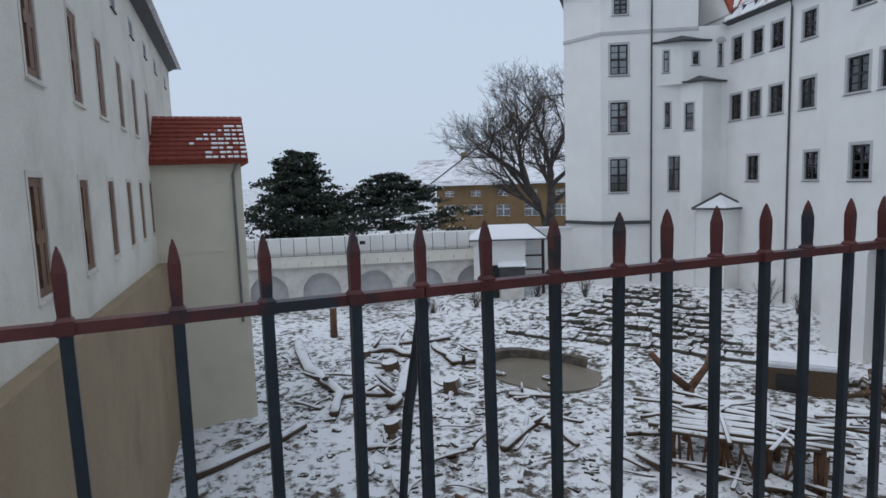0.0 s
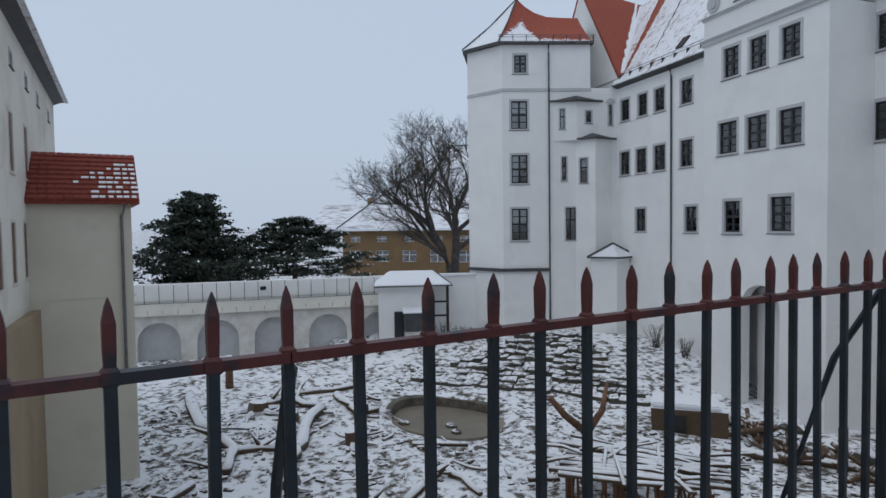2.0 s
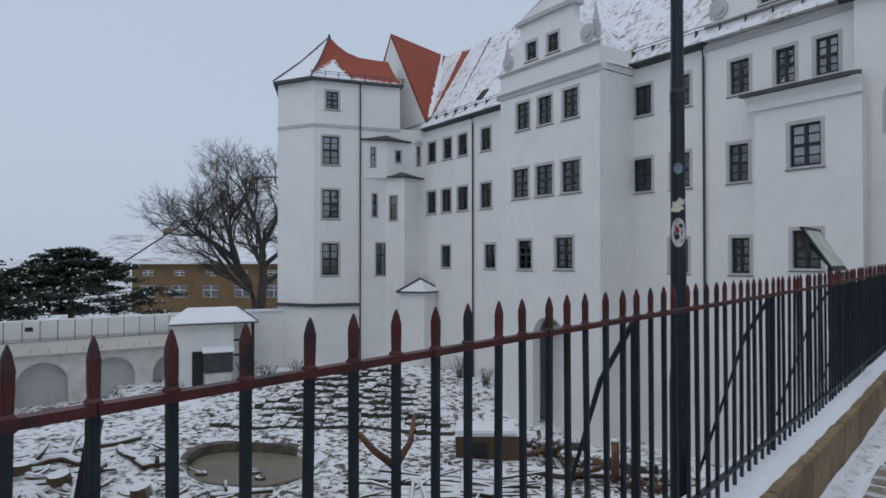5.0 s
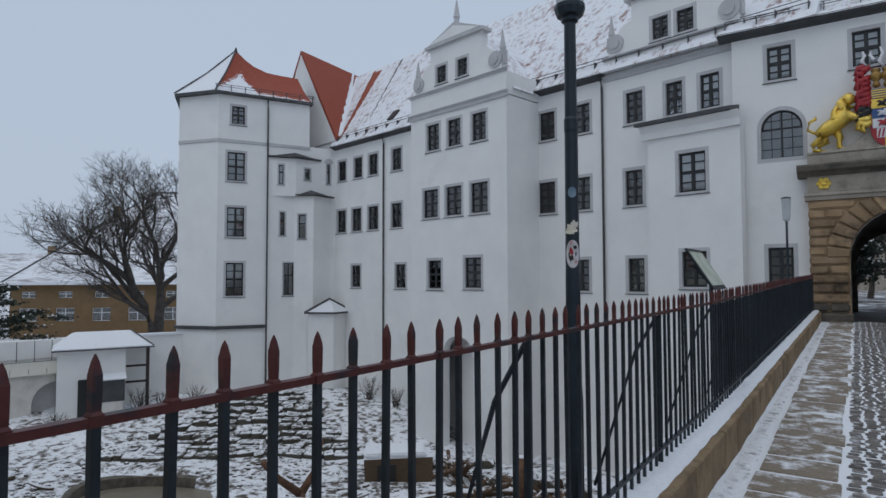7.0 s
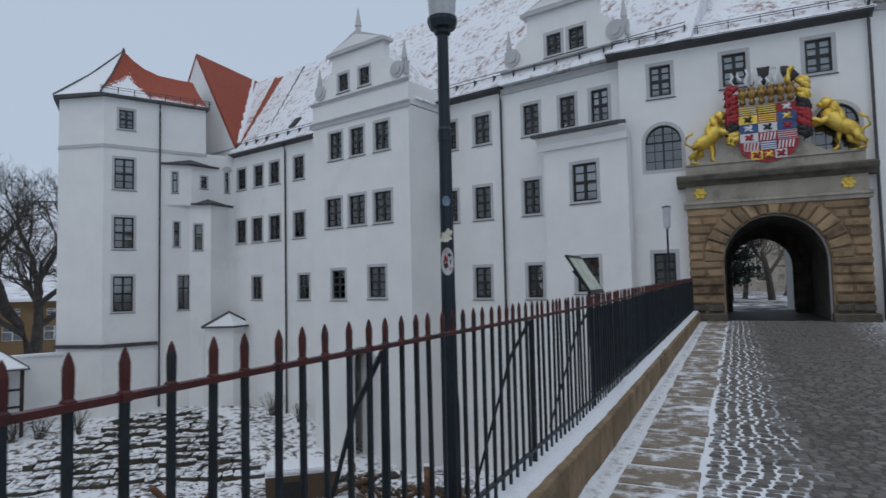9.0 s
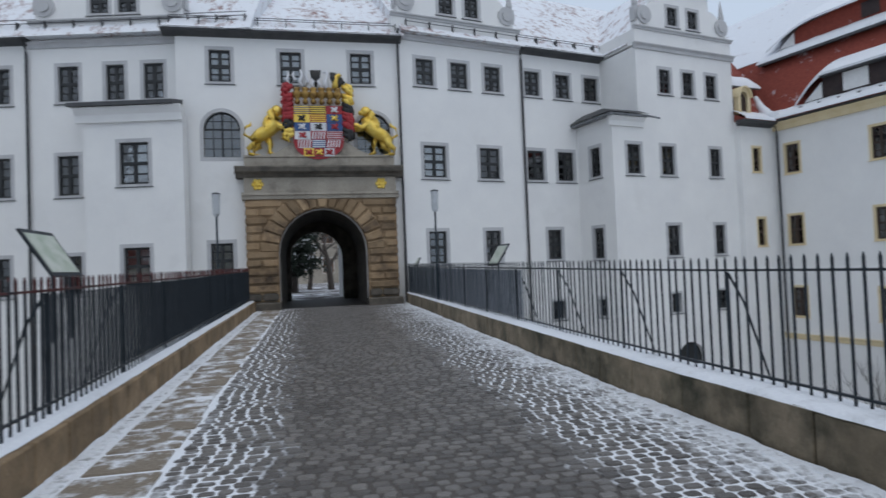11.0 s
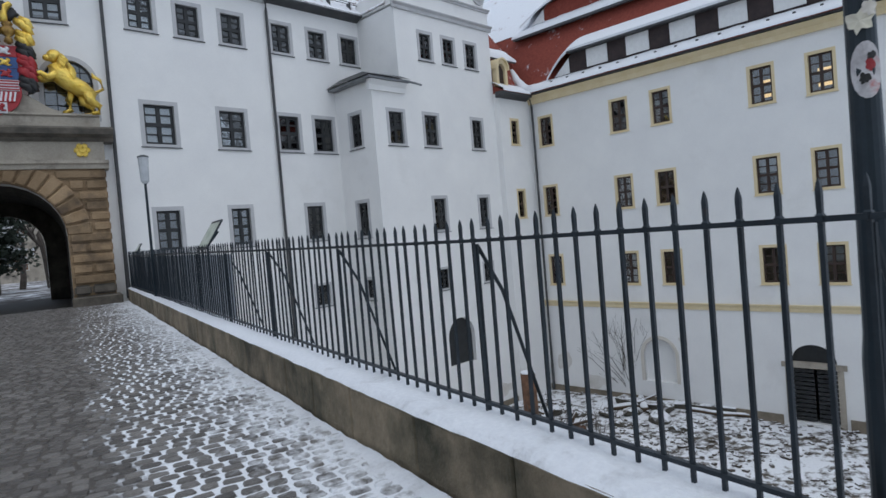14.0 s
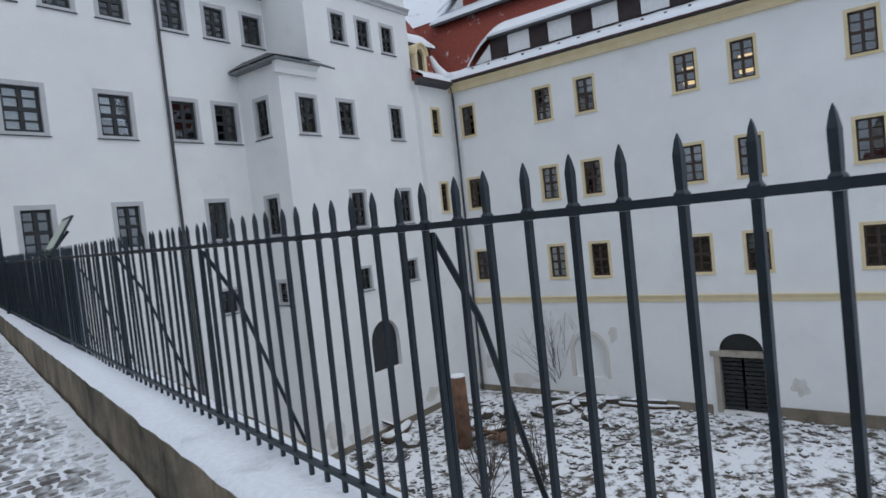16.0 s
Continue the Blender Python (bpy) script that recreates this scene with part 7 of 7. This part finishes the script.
def log(x0, y0, x1, y1, rad, seed, name="log", bend=0.15, lift=0.0, label="snow-topped fallen log on the moat floor"):
    r = random.Random(seed)
    n = 6
    bm = bmesh.new()
    pts = []
    off = Vector((-(y1 - y0), x1 - x0, 0)).normalized() * r.uniform(-bend, bend)
    for k in range(n + 1):
        u = k / n
        x, y = x0 + (x1 - x0) * u, y0 + (y1 - y0) * u
        p = Vector((x, y, 0)) + off * math.sin(math.pi * u) * math.hypot(x1 - x0, y1 - y0) * 0.6
        p.z = moat_z(p.x, p.y) + rad * 0.75 + lift * u
        pts.append(p)
    tube(bm, pts, [rad * r.uniform(0.85, 1.1) * (1 - 0.25 * k / n) for k in range(n + 1)], 9)
    if rad > 0.12:
        b = pts[r.randint(2, 4)]
        d = Vector((r.gauss(0, 1), r.gauss(0, 1), 0.7)).normalized()
        tube(bm, [b, b + d * rad * 2, b + d * rad * 4.5], [rad * 0.5, rad * 0.4, rad * 0.25], 6)
    me = data_of(bm, "log", M_BARK, True)
    return tagged(new(name, me), label, "log", "logs in the moat")


def crooked(pts, rad, seed, label="crooked snow-topped log on the moat floor"):
    """A bent log through the given places on the moat floor, with a stub or two."""
    r = random.Random(seed)
    fine = []
    for (xa, ya), (xb, yb) in zip(pts, pts[1:]):
        for k in range(4):
            fine.append(Vector((xa + (xb - xa) * k / 4 + r.gauss(0, rad * 0.3), ya + (yb - ya) * k / 4 + r.gauss(0, rad * 0.3), 0)))
    fine.append(Vector((*pts[-1], 0)))
    n = len(fine)
    for k, p in enumerate(fine):
        p.z = moat_z(p.x, p.y) + rad * (0.7 + 0.35 * noise.noise(Vector((k * 0.7, seed, 0))))
    bm = bmesh.new()
    tube(bm, fine, [rad * r.uniform(0.85, 1.15) * (1 - 0.35 * k / n) for k in range(n)], 9)
    for _ in range(2):
        b = fine[r.randint(1, n - 2)]
        d = Vector((r.gauss(0, 1), r.gauss(0, 1), 0.6)).normalized()
        tube(bm, [b, b + d * rad * 2, b + d * rad * 4], [rad * 0.5, rad * 0.42, rad * 0.3], 6)
    return tagged(new("log", data_of(bm, "log", M_BARK, True)), label, "log", "logs in the moat")


CROOKED = (((-28, 8.3), (-25.2, 6.6), (-22.5, 5.3)), ((-33.4, 3.4), (-28.7, 3.1), (-25, 3.8), (-22.9, 3.2)), ((-30.7, 6.2), (-30.7, 7.7), (-28.6, 8.6)), ((-31.7, 7.4), (-31.4, 11.3)),
           ((-17.8, 7.7), (-19.2, 10.0)), ((-19.2, 10.0), (-16.7, 9.8)), ((-19.8, 3.5), (-19.5, 4.6)), ((-17.9, 5.7), (-18.4, 6.9)), ((-30.3, 9.9), (-26.8, 9.6), (-26.7, 10.7)),
           ((-17.0, 11.9), (-16.5, 12.9)), ((-22.2, 10.2), (-20.9, 12.0)), ((-20.0, -1.6), (-22.3, 2.0)), ((-15.0, 19.7), (-12.6, 21.6), (-10.0, 23.0)), ((-24.9, 3.5), (-24.4, 6.1)))
for k, (pts, rad) in enumerate(zip(CROOKED, (0.3, 0.27, 0.24, 0.2, 0.17, 0.15, 0.14, 0.15, 0.2, 0.14, 0.13, 0.22, 0.2, 0.18))):
    crooked(pts, rad, 100 + k)
for k, (x, y, rad) in enumerate(((-29.7, 5.9, 0.5), (-27.3, 6.7, 0.45), (-23.5, 8.3, 0.4), (-20.6, 4.9, 0.36))):
    rs_ = random.Random(140 + k)
    st = thing("tree_stump", pose(x, y, moat_z(x, y), rs_.gauss(0, 8), rs_.gauss(0, 8), rs_.uniform(0, 360)), "torn root stump dusted with snow", "stump")
    bm = bmesh.new()
    tube(bm, [(0, 0, -0.15), (0, 0, 0.2), (0.05, 0, 0.55)], [rad * 1.3, rad, rad * 0.85], 10)
    part("bole", bm, M_BARK, st)
    for q in range(5):
        a = q * 1.26 + rs_.gauss(0, 0.2)
        bm = bmesh.new()
        tube(bm, [(rad * 0.6 * math.cos(a), rad * 0.6 * math.sin(a), 0.15), (rad * 1.6 * math.cos(a), rad * 1.6 * math.sin(a), 0.1), (rad * 2.5 * math.cos(a + 0.2), rad * 2.5 * math.sin(a + 0.2), 0.02)], [rad * 0.35, rad * 0.25, rad * 0.1], 6)
        part("root", bm, M_BARK, st)
for k, (x, y) in enumerate(((-13.9, 4.6), (-13.4, 5.5))):
    bm = bmesh.new()
    box(bm, -0.18, 0.18, -0.04, 0.04, -0.1, 1.0)
    bmesh.ops.bevel(bm, geom=bm.edges[:], offset=0.012, segments=1, affect='EDGES')
    ob = tagged(new("board", data_of(bm, "board", M_WOOD)), "short brown board set upright in the snow", "board", "cut boards in the moat")
    ob.matrix_world = pose(x, y, moat_z(x, y), 6, 4 - 9 * k, 30 + 50 * k)
for k in range(46):
    x, y = r.uniform(-33, -14), r.uniform(1, 12)
    a, L_ = r.uniform(0, 6.28), r.uniform(0.4, 1.6)
    log(x, y, x + L_ * math.cos(a), y + L_ * math.sin(a), r.uniform(0.03, 0.1), 300 + k, "branch", 0.3, r.uniform(0, 0.3), "thin broken branch in the snow")


def shrub(name, x, y, h, n, seed, label, mat=M_TWIG, z=None):
    r = random.Random(seed)
    bm = bmesh.new()
    z = moat_z(x, y) if z is None else z
    for k in range(n):
        a, s = r.uniform(0, 6.28), r.uniform(0.1, 0.6)
        p = Vector((r.gauss(0, 0.1), r.gauss(0, 0.1), -0.05))
        pts = [p]
        d = Vector((math.cos(a) * s, math.sin(a) * s, 1)).normalized()
        for q in range(4):
            d = (d + Vector((r.gauss(0, 0.15), r.gauss(0, 0.15), 0))).normalized()
            pts.append(pts[-1] + d * h * r.uniform(0.18, 0.3))
        tube(bm, pts, [0.02, 0.016, 0.012, 0.009, 0.004], 4, cap=False)
        for q in range(3):
            b = pts[r.randint(1, 3)]
            d2 = (d + Vector((r.gauss(0, 0.6), r.gauss(0, 0.6), 0.1))).normalized()
            tube(bm, [b, b + d2 * h * 0.22], [0.009, 0.003], 3, cap=False)
    me = data_of(bm, name, mat)
    ob = new(name, me)
    ob.location = (x, y, z)
    return tagged(ob, label, "shrub")


for k, (x, y, h) in enumerate(((-36.2, 19.6, 1.6), (-35.4, 20.6, 1.3), (-37.0, 15.4, 1.2), (-34.2, 22.0, 1.5), (-26.5, 29.2, 1.6), (-24.0, 28.8, 1.2), (-38.5, 13.0, 1.0))):
    shrub("shrub", x, y, h, 26, 40 + k, "leafless brown shrub at the wall's foot")
for k, (x, y, h) in enumerate(((16.4, 18.7, 2.6), (17.4, 17.2, 2.2), (15.2, 17.6, 2.0))):
    shrub("shrub", x, y, h, 16, 60 + k, "thin leafless sapling in the moat")
shrub("wall_climber", 24.9, 22.6, 4.2, 40, 71, "bare climbing shrub against the white wall")

# log shelter
hut = thing("log_shelter", pose(-13.7, 13.7, -7.0, 0, 0, 36), "rustic shelter of logs under snowy poles", "shelter")
r = random.Random(9)
for x in (-1.9, -0.6, 0.7, 1.9):
    for y in (-0.9, 0.9):
        bm = bmesh.new()
        tube(bm, [(x, y, -0.2), (x + r.gauss(0, 0.05), y, 0.6), (x + r.gauss(0, 0.08), y, 1.25)], [0.14, 0.12, 0.11], 8)
        part("post", bm, M_WOOD, hut)
for k in range(15):
    y = -1.3 + k * 0.19 + r.gauss(0, 0.05)
    bm = bmesh.new()
    tube(bm, [(-2.3 + r.gauss(0, 0.3), y + r.gauss(0, 0.12), 1.3 + r.gauss(0, 0.05)), (0, y + r.gauss(0, 0.1), 1.36 + r.gauss(0, 0.05)), (2.3 + r.gauss(0, 0.35), y + r.gauss(0, 0.15), 1.28 + r.gauss(0, 0.1))], [0.1, 0.09, 0.08], 7)
    part("roof_pole", bm, M_BARK, hut, "snow-topped roof pole", smooth=True)
for k in range(22):
    x = -2.0 + k * 0.19
    bm = bmesh.new()
    tube(bm, [(x, -1.1, -0.1), (x + r.gauss(0, 0.25), -1.05, 1.15)], [0.05, 0.04], 5)
    part("stick", bm, M_WOOD, hut)
for k in range(9):
    bm = bmesh.new()
    x = r.uniform(-2.4, 2.4)
    tube(bm, [(x, -1.5, 0.1), (x + r.gauss(0, 0.8), -1.5 + r.gauss(0, 0.2), 0.35)], [0.16, 0.13], 8)
    part("log", bm, M_BARK, hut, smooth=True)
fork = thing("forked_trunk", pose(-16.4, 13.9, -7.0, 0, 0, 25) @ Matrix.Scale(1.1, 4), "bare forked dead trunk", "dead tree")
bm = bmesh.new()
tube(bm, [(0, 0, -0.2), (0.1, 0.1, 0.7), (0.0, 0.3, 1.3)], [0.2, 0.16, 0.14], 8)
tube(bm, [(0, 0.3, 1.25), (-0.5, -0.3, 1.9), (-0.8, -0.7, 2.5)], [0.13, 0.11, 0.09], 8)
tube(bm, [(0, 0.3, 1.25), (0.3, 0.9, 1.9), (0.3, 1.3, 2.7)], [0.13, 0.1, 0.06], 8)
part("trunk", bm, M_WOOD, fork, smooth=True)
# stone den with a snowy slab
den = thing("animal_den", pose(-17.6, 20.9, -7.0, 0, 0, 40), "low brown timber den with a snow-covered lid", "den")
bm = bmesh.new()
box(bm, -1.5, 1.5, -0.8, 0.9, -0.2, 1.0)
for v in bm.verts:
    v.co += Vector((r.gauss(0, 0.06), r.gauss(0, 0.06), 0))
part("body", bm, M_BARK, den)
# no hole is cut: a black block paints the darkness inside the den
bm = bmesh.new()
box(bm, -0.9, -0.1, -0.84, -0.6, 0.05, 0.75)
part("opening", bm, M_BLACK, den, "den opening, its dark inside painted black")
bm = bmesh.new()
box(bm, -1.45, 1.2, -0.75, 1.0, 1.0, 1.22)
bmesh.ops.bevel(bm, geom=bm.edges[:], offset=0.06, segments=2, affect='EDGES')
part("lid", bm, M_SNOW, den, "lid under snow")
for k in range(10):
    x, y, s = -17 + k * 0.85 + r.gauss(0, 0.3), 23.2 + k * -0.05 + r.gauss(0, 0.6), r.uniform(0.25, 0.6)
    bm = bmesh.new()
    blob(bm, (0, 0, 0), (s, s * 0.8, s * 0.6), 2)
    for v in bm.verts:
        v.co += v.co.normalized() * 0.12 * noise.noise(v.co * 3 + Vector((k, 0, 0)))
    ob = tagged(new("boulder", data_of(bm, "boulder", M_STONE)), "rough boulder dusted with snow", "rock", "boulders at the castle foot")
    ob.location = (x, y, moat_z(x, y) + s * 0.3)


def stump(x, y, h, rad, label):
    bm = bmesh.new()
    tube(bm, [(0, 0, -0.2), (0.02, 0, h * 0.5), (0, 0.02, h)], [rad * 1.1, rad, rad], 10)
    t = thing("wooden_post", pose(x, y, moat_z(x, y)), label, "post")
    part("shaft", bm, M_WOOD, t, smooth=True)
    bm = bmesh.new()
    lathe(bm, [(rad * 1.02, h), (rad * 0.9, h + 0.06), (rad * 0.3, h + 0.09)], 10)
    part("snow_cap", bm, M_SNOW, t, "snow cap")


stump(-35.0, 5.6, 1.7, 0.2, "upright wooden post capped with snow")
stump(17.9, 21.6, 2.7, 0.3, "tall upright trunk capped with snow")
stump(-11.9, 21.7, 1.6, 0.16, "upright wooden post capped with snow")
for k, (a, b, c, d, e) in enumerate(((17.9, 21.8, 20.6, 20.9, 0.16), (18.6, 22.4, 20.2, 22.9, 0.14), (22.6, 22.2, 25.0, 20.0, 0.16), (24.6, 19.3, 26.0, 16.8, 0.12), (23.4, 20.6, 24.6, 21.8, 0.18), (16.2, 24.4, 18.0, 25.3, 0.25), (12.5, 24.6, 15.4, 25.6, 0.2))):
    log(a, b, c, d, e, 500 + k, lift=0.3 if k < 2 else 0.0)

rd_ = random.Random(66)
for k in range(30):
    x, y = -19.5 + rd_.uniform(0, 10.5), 20.6 + rd_.uniform(0, 2.2)
    a, L_ = rd_.uniform(0, 3.14), rd_.uniform(0.8, 2.2)
    ob = log(x, y, x + L_ * math.cos(a), y + L_ * math.sin(a) * 0.4, rd_.uniform(0.06, 0.16), 900 + k, "branch", 0.25, rd_.uniform(0, 0.7), "dark broken branch piled at the castle foot")
    ob.data.materials[0] = M_DEBRIS
for k in range(26):
    bm = bmesh.new()
    x, y = rd_.uniform(-2.6, 2.6), rd_.uniform(-1.8, 1.2)
    a, L_ = rd_.uniform(-0.5, 0.5) + (1.57 if k % 3 == 0 else 0), rd_.uniform(1.0, 2.6)
    z = 1.42 if y > -1.3 else 0.25
    tube(bm, [(x - math.cos(a) * L_ / 2, y - math.sin(a) * L_ / 2, z + rd_.uniform(-0.1, 0.12)), (x, y + rd_.gauss(0, 0.1), z + 0.1), (x + math.cos(a) * L_ / 2, y + math.sin(a) * L_ / 2, z + rd_.uniform(-0.05, 0.35))], [0.075, 0.06, 0.03], 6)
    part("branch", bm, M_BARK, hut, "", smooth=True)
# clods, twigs and small stones strewn over the moat floor
CUBE = [(a, b, c) for a in (-1, 1) for b in (-1, 1) for c in (-1, 1)]
QUAD = ((0, 1, 3, 2), (4, 6, 7, 5), (0, 4, 5, 1), (2, 3, 7, 6), (0, 2, 6, 4), (1, 5, 7, 3))
for x0, x1, y0, y1, n, sz in ((8.0, 30.0, 7.0, 25.0, 5200, 0.055), (-33.0, -9.0, 0.0, 23.5, 3600, 0.06)):
    vs, fs = [], []
    for k in range(n):
        x, y = rd_.uniform(x0, x1), rd_.uniform(y0, y1)
        if noise.noise(Vector((x * 0.5, y * 0.5, 9))) < rd_.uniform(-0.5, 0.4) or math.hypot((x + 24.6) / 3.6, (y - 13.2) / 2.8) < 1.1:
            continue
        s_ = sz * rd_.uniform(0.4, 1.5)
        st_ = rd_.uniform(0.5, 2.4)
        a = rd_.uniform(0, 3.14)
        ca, sa = math.cos(a), math.sin(a)
        z = moat_z(x, y) + s_ * 0.25
        i = len(vs)
        for px_, py_, pz_ in CUBE:
            qx, qy, qz = px_ * s_ * st_ * rd_.uniform(0.6, 1.1), py_ * s_ * rd_.uniform(0.6, 1.1), pz_ * s_ * 0.55 * rd_.uniform(0.6, 1.2)
            vs.append((x + qx * ca - qy * sa, y + qx * sa + qy * ca, z + qz))
        fs += [tuple(i + q for q in f) for f in QUAD]
    me = bpy.data.meshes.new("clods")
    me.from_pydata(vs, [], fs)
    me.materials.append(M_CLOD)
    tagged(new("clods", me), "frozen earth clods and bits of wood strewn on the snow", "debris", kind="stuff")
# broken timber, slabs and stones in the east moat
def plank(x, y, L_, w, az, tilt, z, seed, label="broken reddish plank lying in the snow"):
    r = random.Random(seed)
    bm = bmesh.new()
    box(bm, -L_ / 2, L_ / 2, -w / 2, w / 2, -0.05, 0.05)
    bmesh.ops.subdivide_edges(bm, edges=bm.edges[:], cuts=2)
    for v in bm.verts:
        v.co += Vector((r.gauss(0, 0.05), r.gauss(0, 0.02), r.gauss(0, 0.015)))
    ob = tagged(new("plank", data_of(bm, "plank", M_WOOD)), label, "plank", "broken planks")
    ob.matrix_world = pose(x, y, moat_z(x, y) + z, 0, tilt, az)


for k, (x, y, L_, w, a, ti, z) in enumerate(((18.6, 21.3, 2.0, 0.3, -20, 24, 0.5), (19.3, 20.9, 1.6, 0.35, 10, 8, 0.2), (18.4, 22.4, 1.8, 0.28, 60, -15, 0.35), (19.8, 21.6, 1.4, 0.25, -45, 4, 0.12), (18.9, 20.4, 1.2, 0.3, 35, 12, 0.18))):
    plank(x, y, L_, w, a, ti, z, 700 + k)


def rock(x, y, s, seed, mat, label):
    bm = bmesh.new()
    blob(bm, (0, 0, 0), (s, s * 0.75, s * 0.5), 2)
    for v in bm.verts:
        v.co += v.co.normalized() * s * 0.4 * noise.noise(v.co * (1.6 / s) + Vector((seed, 0, 0)))
    ob = tagged(new("boulder", data_of(bm, "boulder", mat)), label, "rock", "boulders in the moat")
    ob.matrix_world = pose(x, y, moat_z(x, y) + s * 0.2, 0, 0, seed * 40)


for k, (x, y, s) in enumerate(((21.3, 22.6, 0.5), (22.2, 21.7, 0.4), (20.6, 23.4, 0.55), (23.0, 20.9, 0.45), (24.1, 20.0, 0.5), (22.9, 19.4, 0.55), (21.6, 20.4, 0.35), (14.2, 23.4, 0.6), (15.6, 22.9, 0.5), (13.0, 23.6, 0.45), (22.4, 18.2, 0.4), (16.9, 23.6, 0.6))):
    rock(x, y, s, k + 1, M_STONE, "dark boulder with a snow cap")
rr_ = random.Random(88)
for k in range(34):
    u = rr_.uniform(0, 1)
    x, y = -20.0 + 14.0 * u + rr_.gauss(0, 0.5), 25.6 - 1.2 * u + rr_.gauss(0, 0.7) - 1.6
    if y < 24.0:
        rock(x, y, rr_.uniform(0.12, 0.38), k + 30, M_STONE, "rubble stone dusted with snow")
for k, (x, y, L_) in enumerate(((23.9, 21.2, 2.2), (25.2, 18.9, 2.6), (26.0, 17.4, 1.6))):
    bm = bmesh.new()
    box(bm, -L_ / 2, L_ / 2, -0.3, 0.3, -0.12, 0.16)
    bmesh.ops.subdivide_edges(bm, edges=bm.edges[:], cuts=3)
    for v in bm.verts:
        v.co += Vector((0.06, 0.06, 0.05)) * noise.noise(v.co * 2.5 + Vector((k * 5, 0, 0)))
    ob = tagged(new("stone_slab", data_of(bm, "stone_slab", M_STONE)), "long stone slab covered with snow", "slab", "slabs by the wall")
    ob.matrix_world = pose(x, y, moat_z(x, y) + 0.12, rr_.gauss(0, 4), rr_.gauss(0, 3), -77 + rr_.gauss(0, 8))

# ---- paving: flags and granite setts ----
pav = thing("roadway", None, "cobbled roadway, wet in the wheel track and snowy at the sides", "road", kind="structure")
r = random.Random(2)
y = -4.0
while y < 24.8:
    L_ = r.uniform(0.45, 0.7)
    w = r.uniform(0.58, 0.68)
    bm = bmesh.new()
    v = box(bm, -1.38 + r.uniform(0, 0.03), -1.33 + w, y + 0.045, min(y + L_, 24.9) - 0.045, -0.1, 0.012 + r.uniform(-0.004, 0.006))
    for q in v:
        q.co.z += road_z(q.co.y)
    bmesh.ops.bevel(bm, geom=bm.edges[:], offset=0.01, segments=1, affect='EDGES')
    part("flagstone", bm, M_FLAG, pav)
    y += L_


def sett_shape(w, l, r):
    """Outlines of one sett with knocked-off corners: its foot and its slightly smaller top."""
    j = lambda: r.uniform(-0.008, 0.008)
    c = min(w, l) * 0.2
    foot = [(x + j(), y + j()) for x, y in ((-w / 2 + c, -l / 2), (w / 2 - c, -l / 2), (w / 2, -l / 2 + c), (w / 2, l / 2 - c), (w / 2 - c, l / 2), (-w / 2 + c, l / 2), (-w / 2, l / 2 - c), (-w / 2, -l / 2 + c))]
    return foot, [(x * 0.84, y * 0.8) for x, y in foot]


vs, fs, near = [], [], []
row = 0
y = -3.0
while y < 24.9:
    l = 0.12
    for lo, hi in ((-1.6, -1.39), (-0.7, 4.2)):
        x = lo + r.uniform(0, 0.06)
        while x < hi - 0.1:
            w = r.uniform(0.13, 0.175)
            if x + w > hi:
                w = hi - x
            foot, top = sett_shape(w - 0.022, l - 0.02, r)
            bow = 0.012 * math.sin(x * 1.1) + r.gauss(0, 0.004)
            cx, cyy = x + w / 2, y + bow + 0.02 * math.sin(x * 0.9)
            zt = road_z(cyy) + r.uniform(-0.004, 0.005)
            tilt = r.gauss(0, 0.012), r.gauss(0, 0.012)
            pts = [(cx + a, cyy + b, zt - 0.014) for a, b in foot] + [(cx + a, cyy + b, zt + 0.004 + a * tilt[0] + b * tilt[1]) for a, b in top]
            faces = [tuple(range(8, 16))] + [(k, (k + 1) % 8, 8 + (k + 1) % 8, 8 + k) for k in range(8)]
            if 4.6 < y < 6.3 and 1.6 < cx and len(near) < 290:
                near.append((pts, faces))
            else:
                i = len(vs)
                vs += pts
                fs += [tuple(q + i for q in f) for f in faces]
            x += w
    y += l
    row += 1
me = bpy.data.meshes.new("setts")
me.from_pydata(vs, [], fs)
me.materials.append(M_SETT)
tagged(new("setts", me), "granite setts, wet in the track and snowy at the sides", "paving", kind="stuff")
for pts, faces in near:
    me = bpy.data.meshes.new("sett")
    me.from_pydata(pts, [], faces)
    me.materials.append(M_SETT)
    part("sett", me, None, pav)

# thicker snow along the walls
for x0, x1, nm in ((3.0, 4.21, 61), (-1.6, -1.1, 62)):
    vs, fs = [], []
    nxx = int((x1 - x0) / 0.045)
    ny = int(27.5 / 0.06)
    for j in range(ny + 1):
        y = -2.8 + j * 0.06
        for i in range(nxx + 1):
            x = x0 + (x1 - x0) * i / nxx
            edge = (x - 3.0) / 1.21 if x > 0 else (-1.1 - x) / 0.5
            q = noise.fractal(Vector((x * 1.5, y * 0.8, nm)), 0.8, 2.0, 4)
            h = 0.05 * (q * 0.55 + edge ** 5 * 1.1 - 0.82) + 0.012 * noise.noise(Vector((x * 12, y * 12, nm)))
            vs.append((x, y, road_z(y) + max(-0.04, min(0.035, h))))
    for j in range(ny):
        for i in range(nxx):
            a = j * (nxx + 1) + i
            fs.append((a, a + 1, a + nxx + 2, a + nxx + 1))
    me = bpy.data.meshes.new("snow_patch")
    me.from_pydata(vs, [], fs)
    me.materials.append(M_SNOW)
    for p in me.polygons:
        p.use_smooth = True
    part("snow_patch", me, None, pav, "thin trodden snow along the wall")
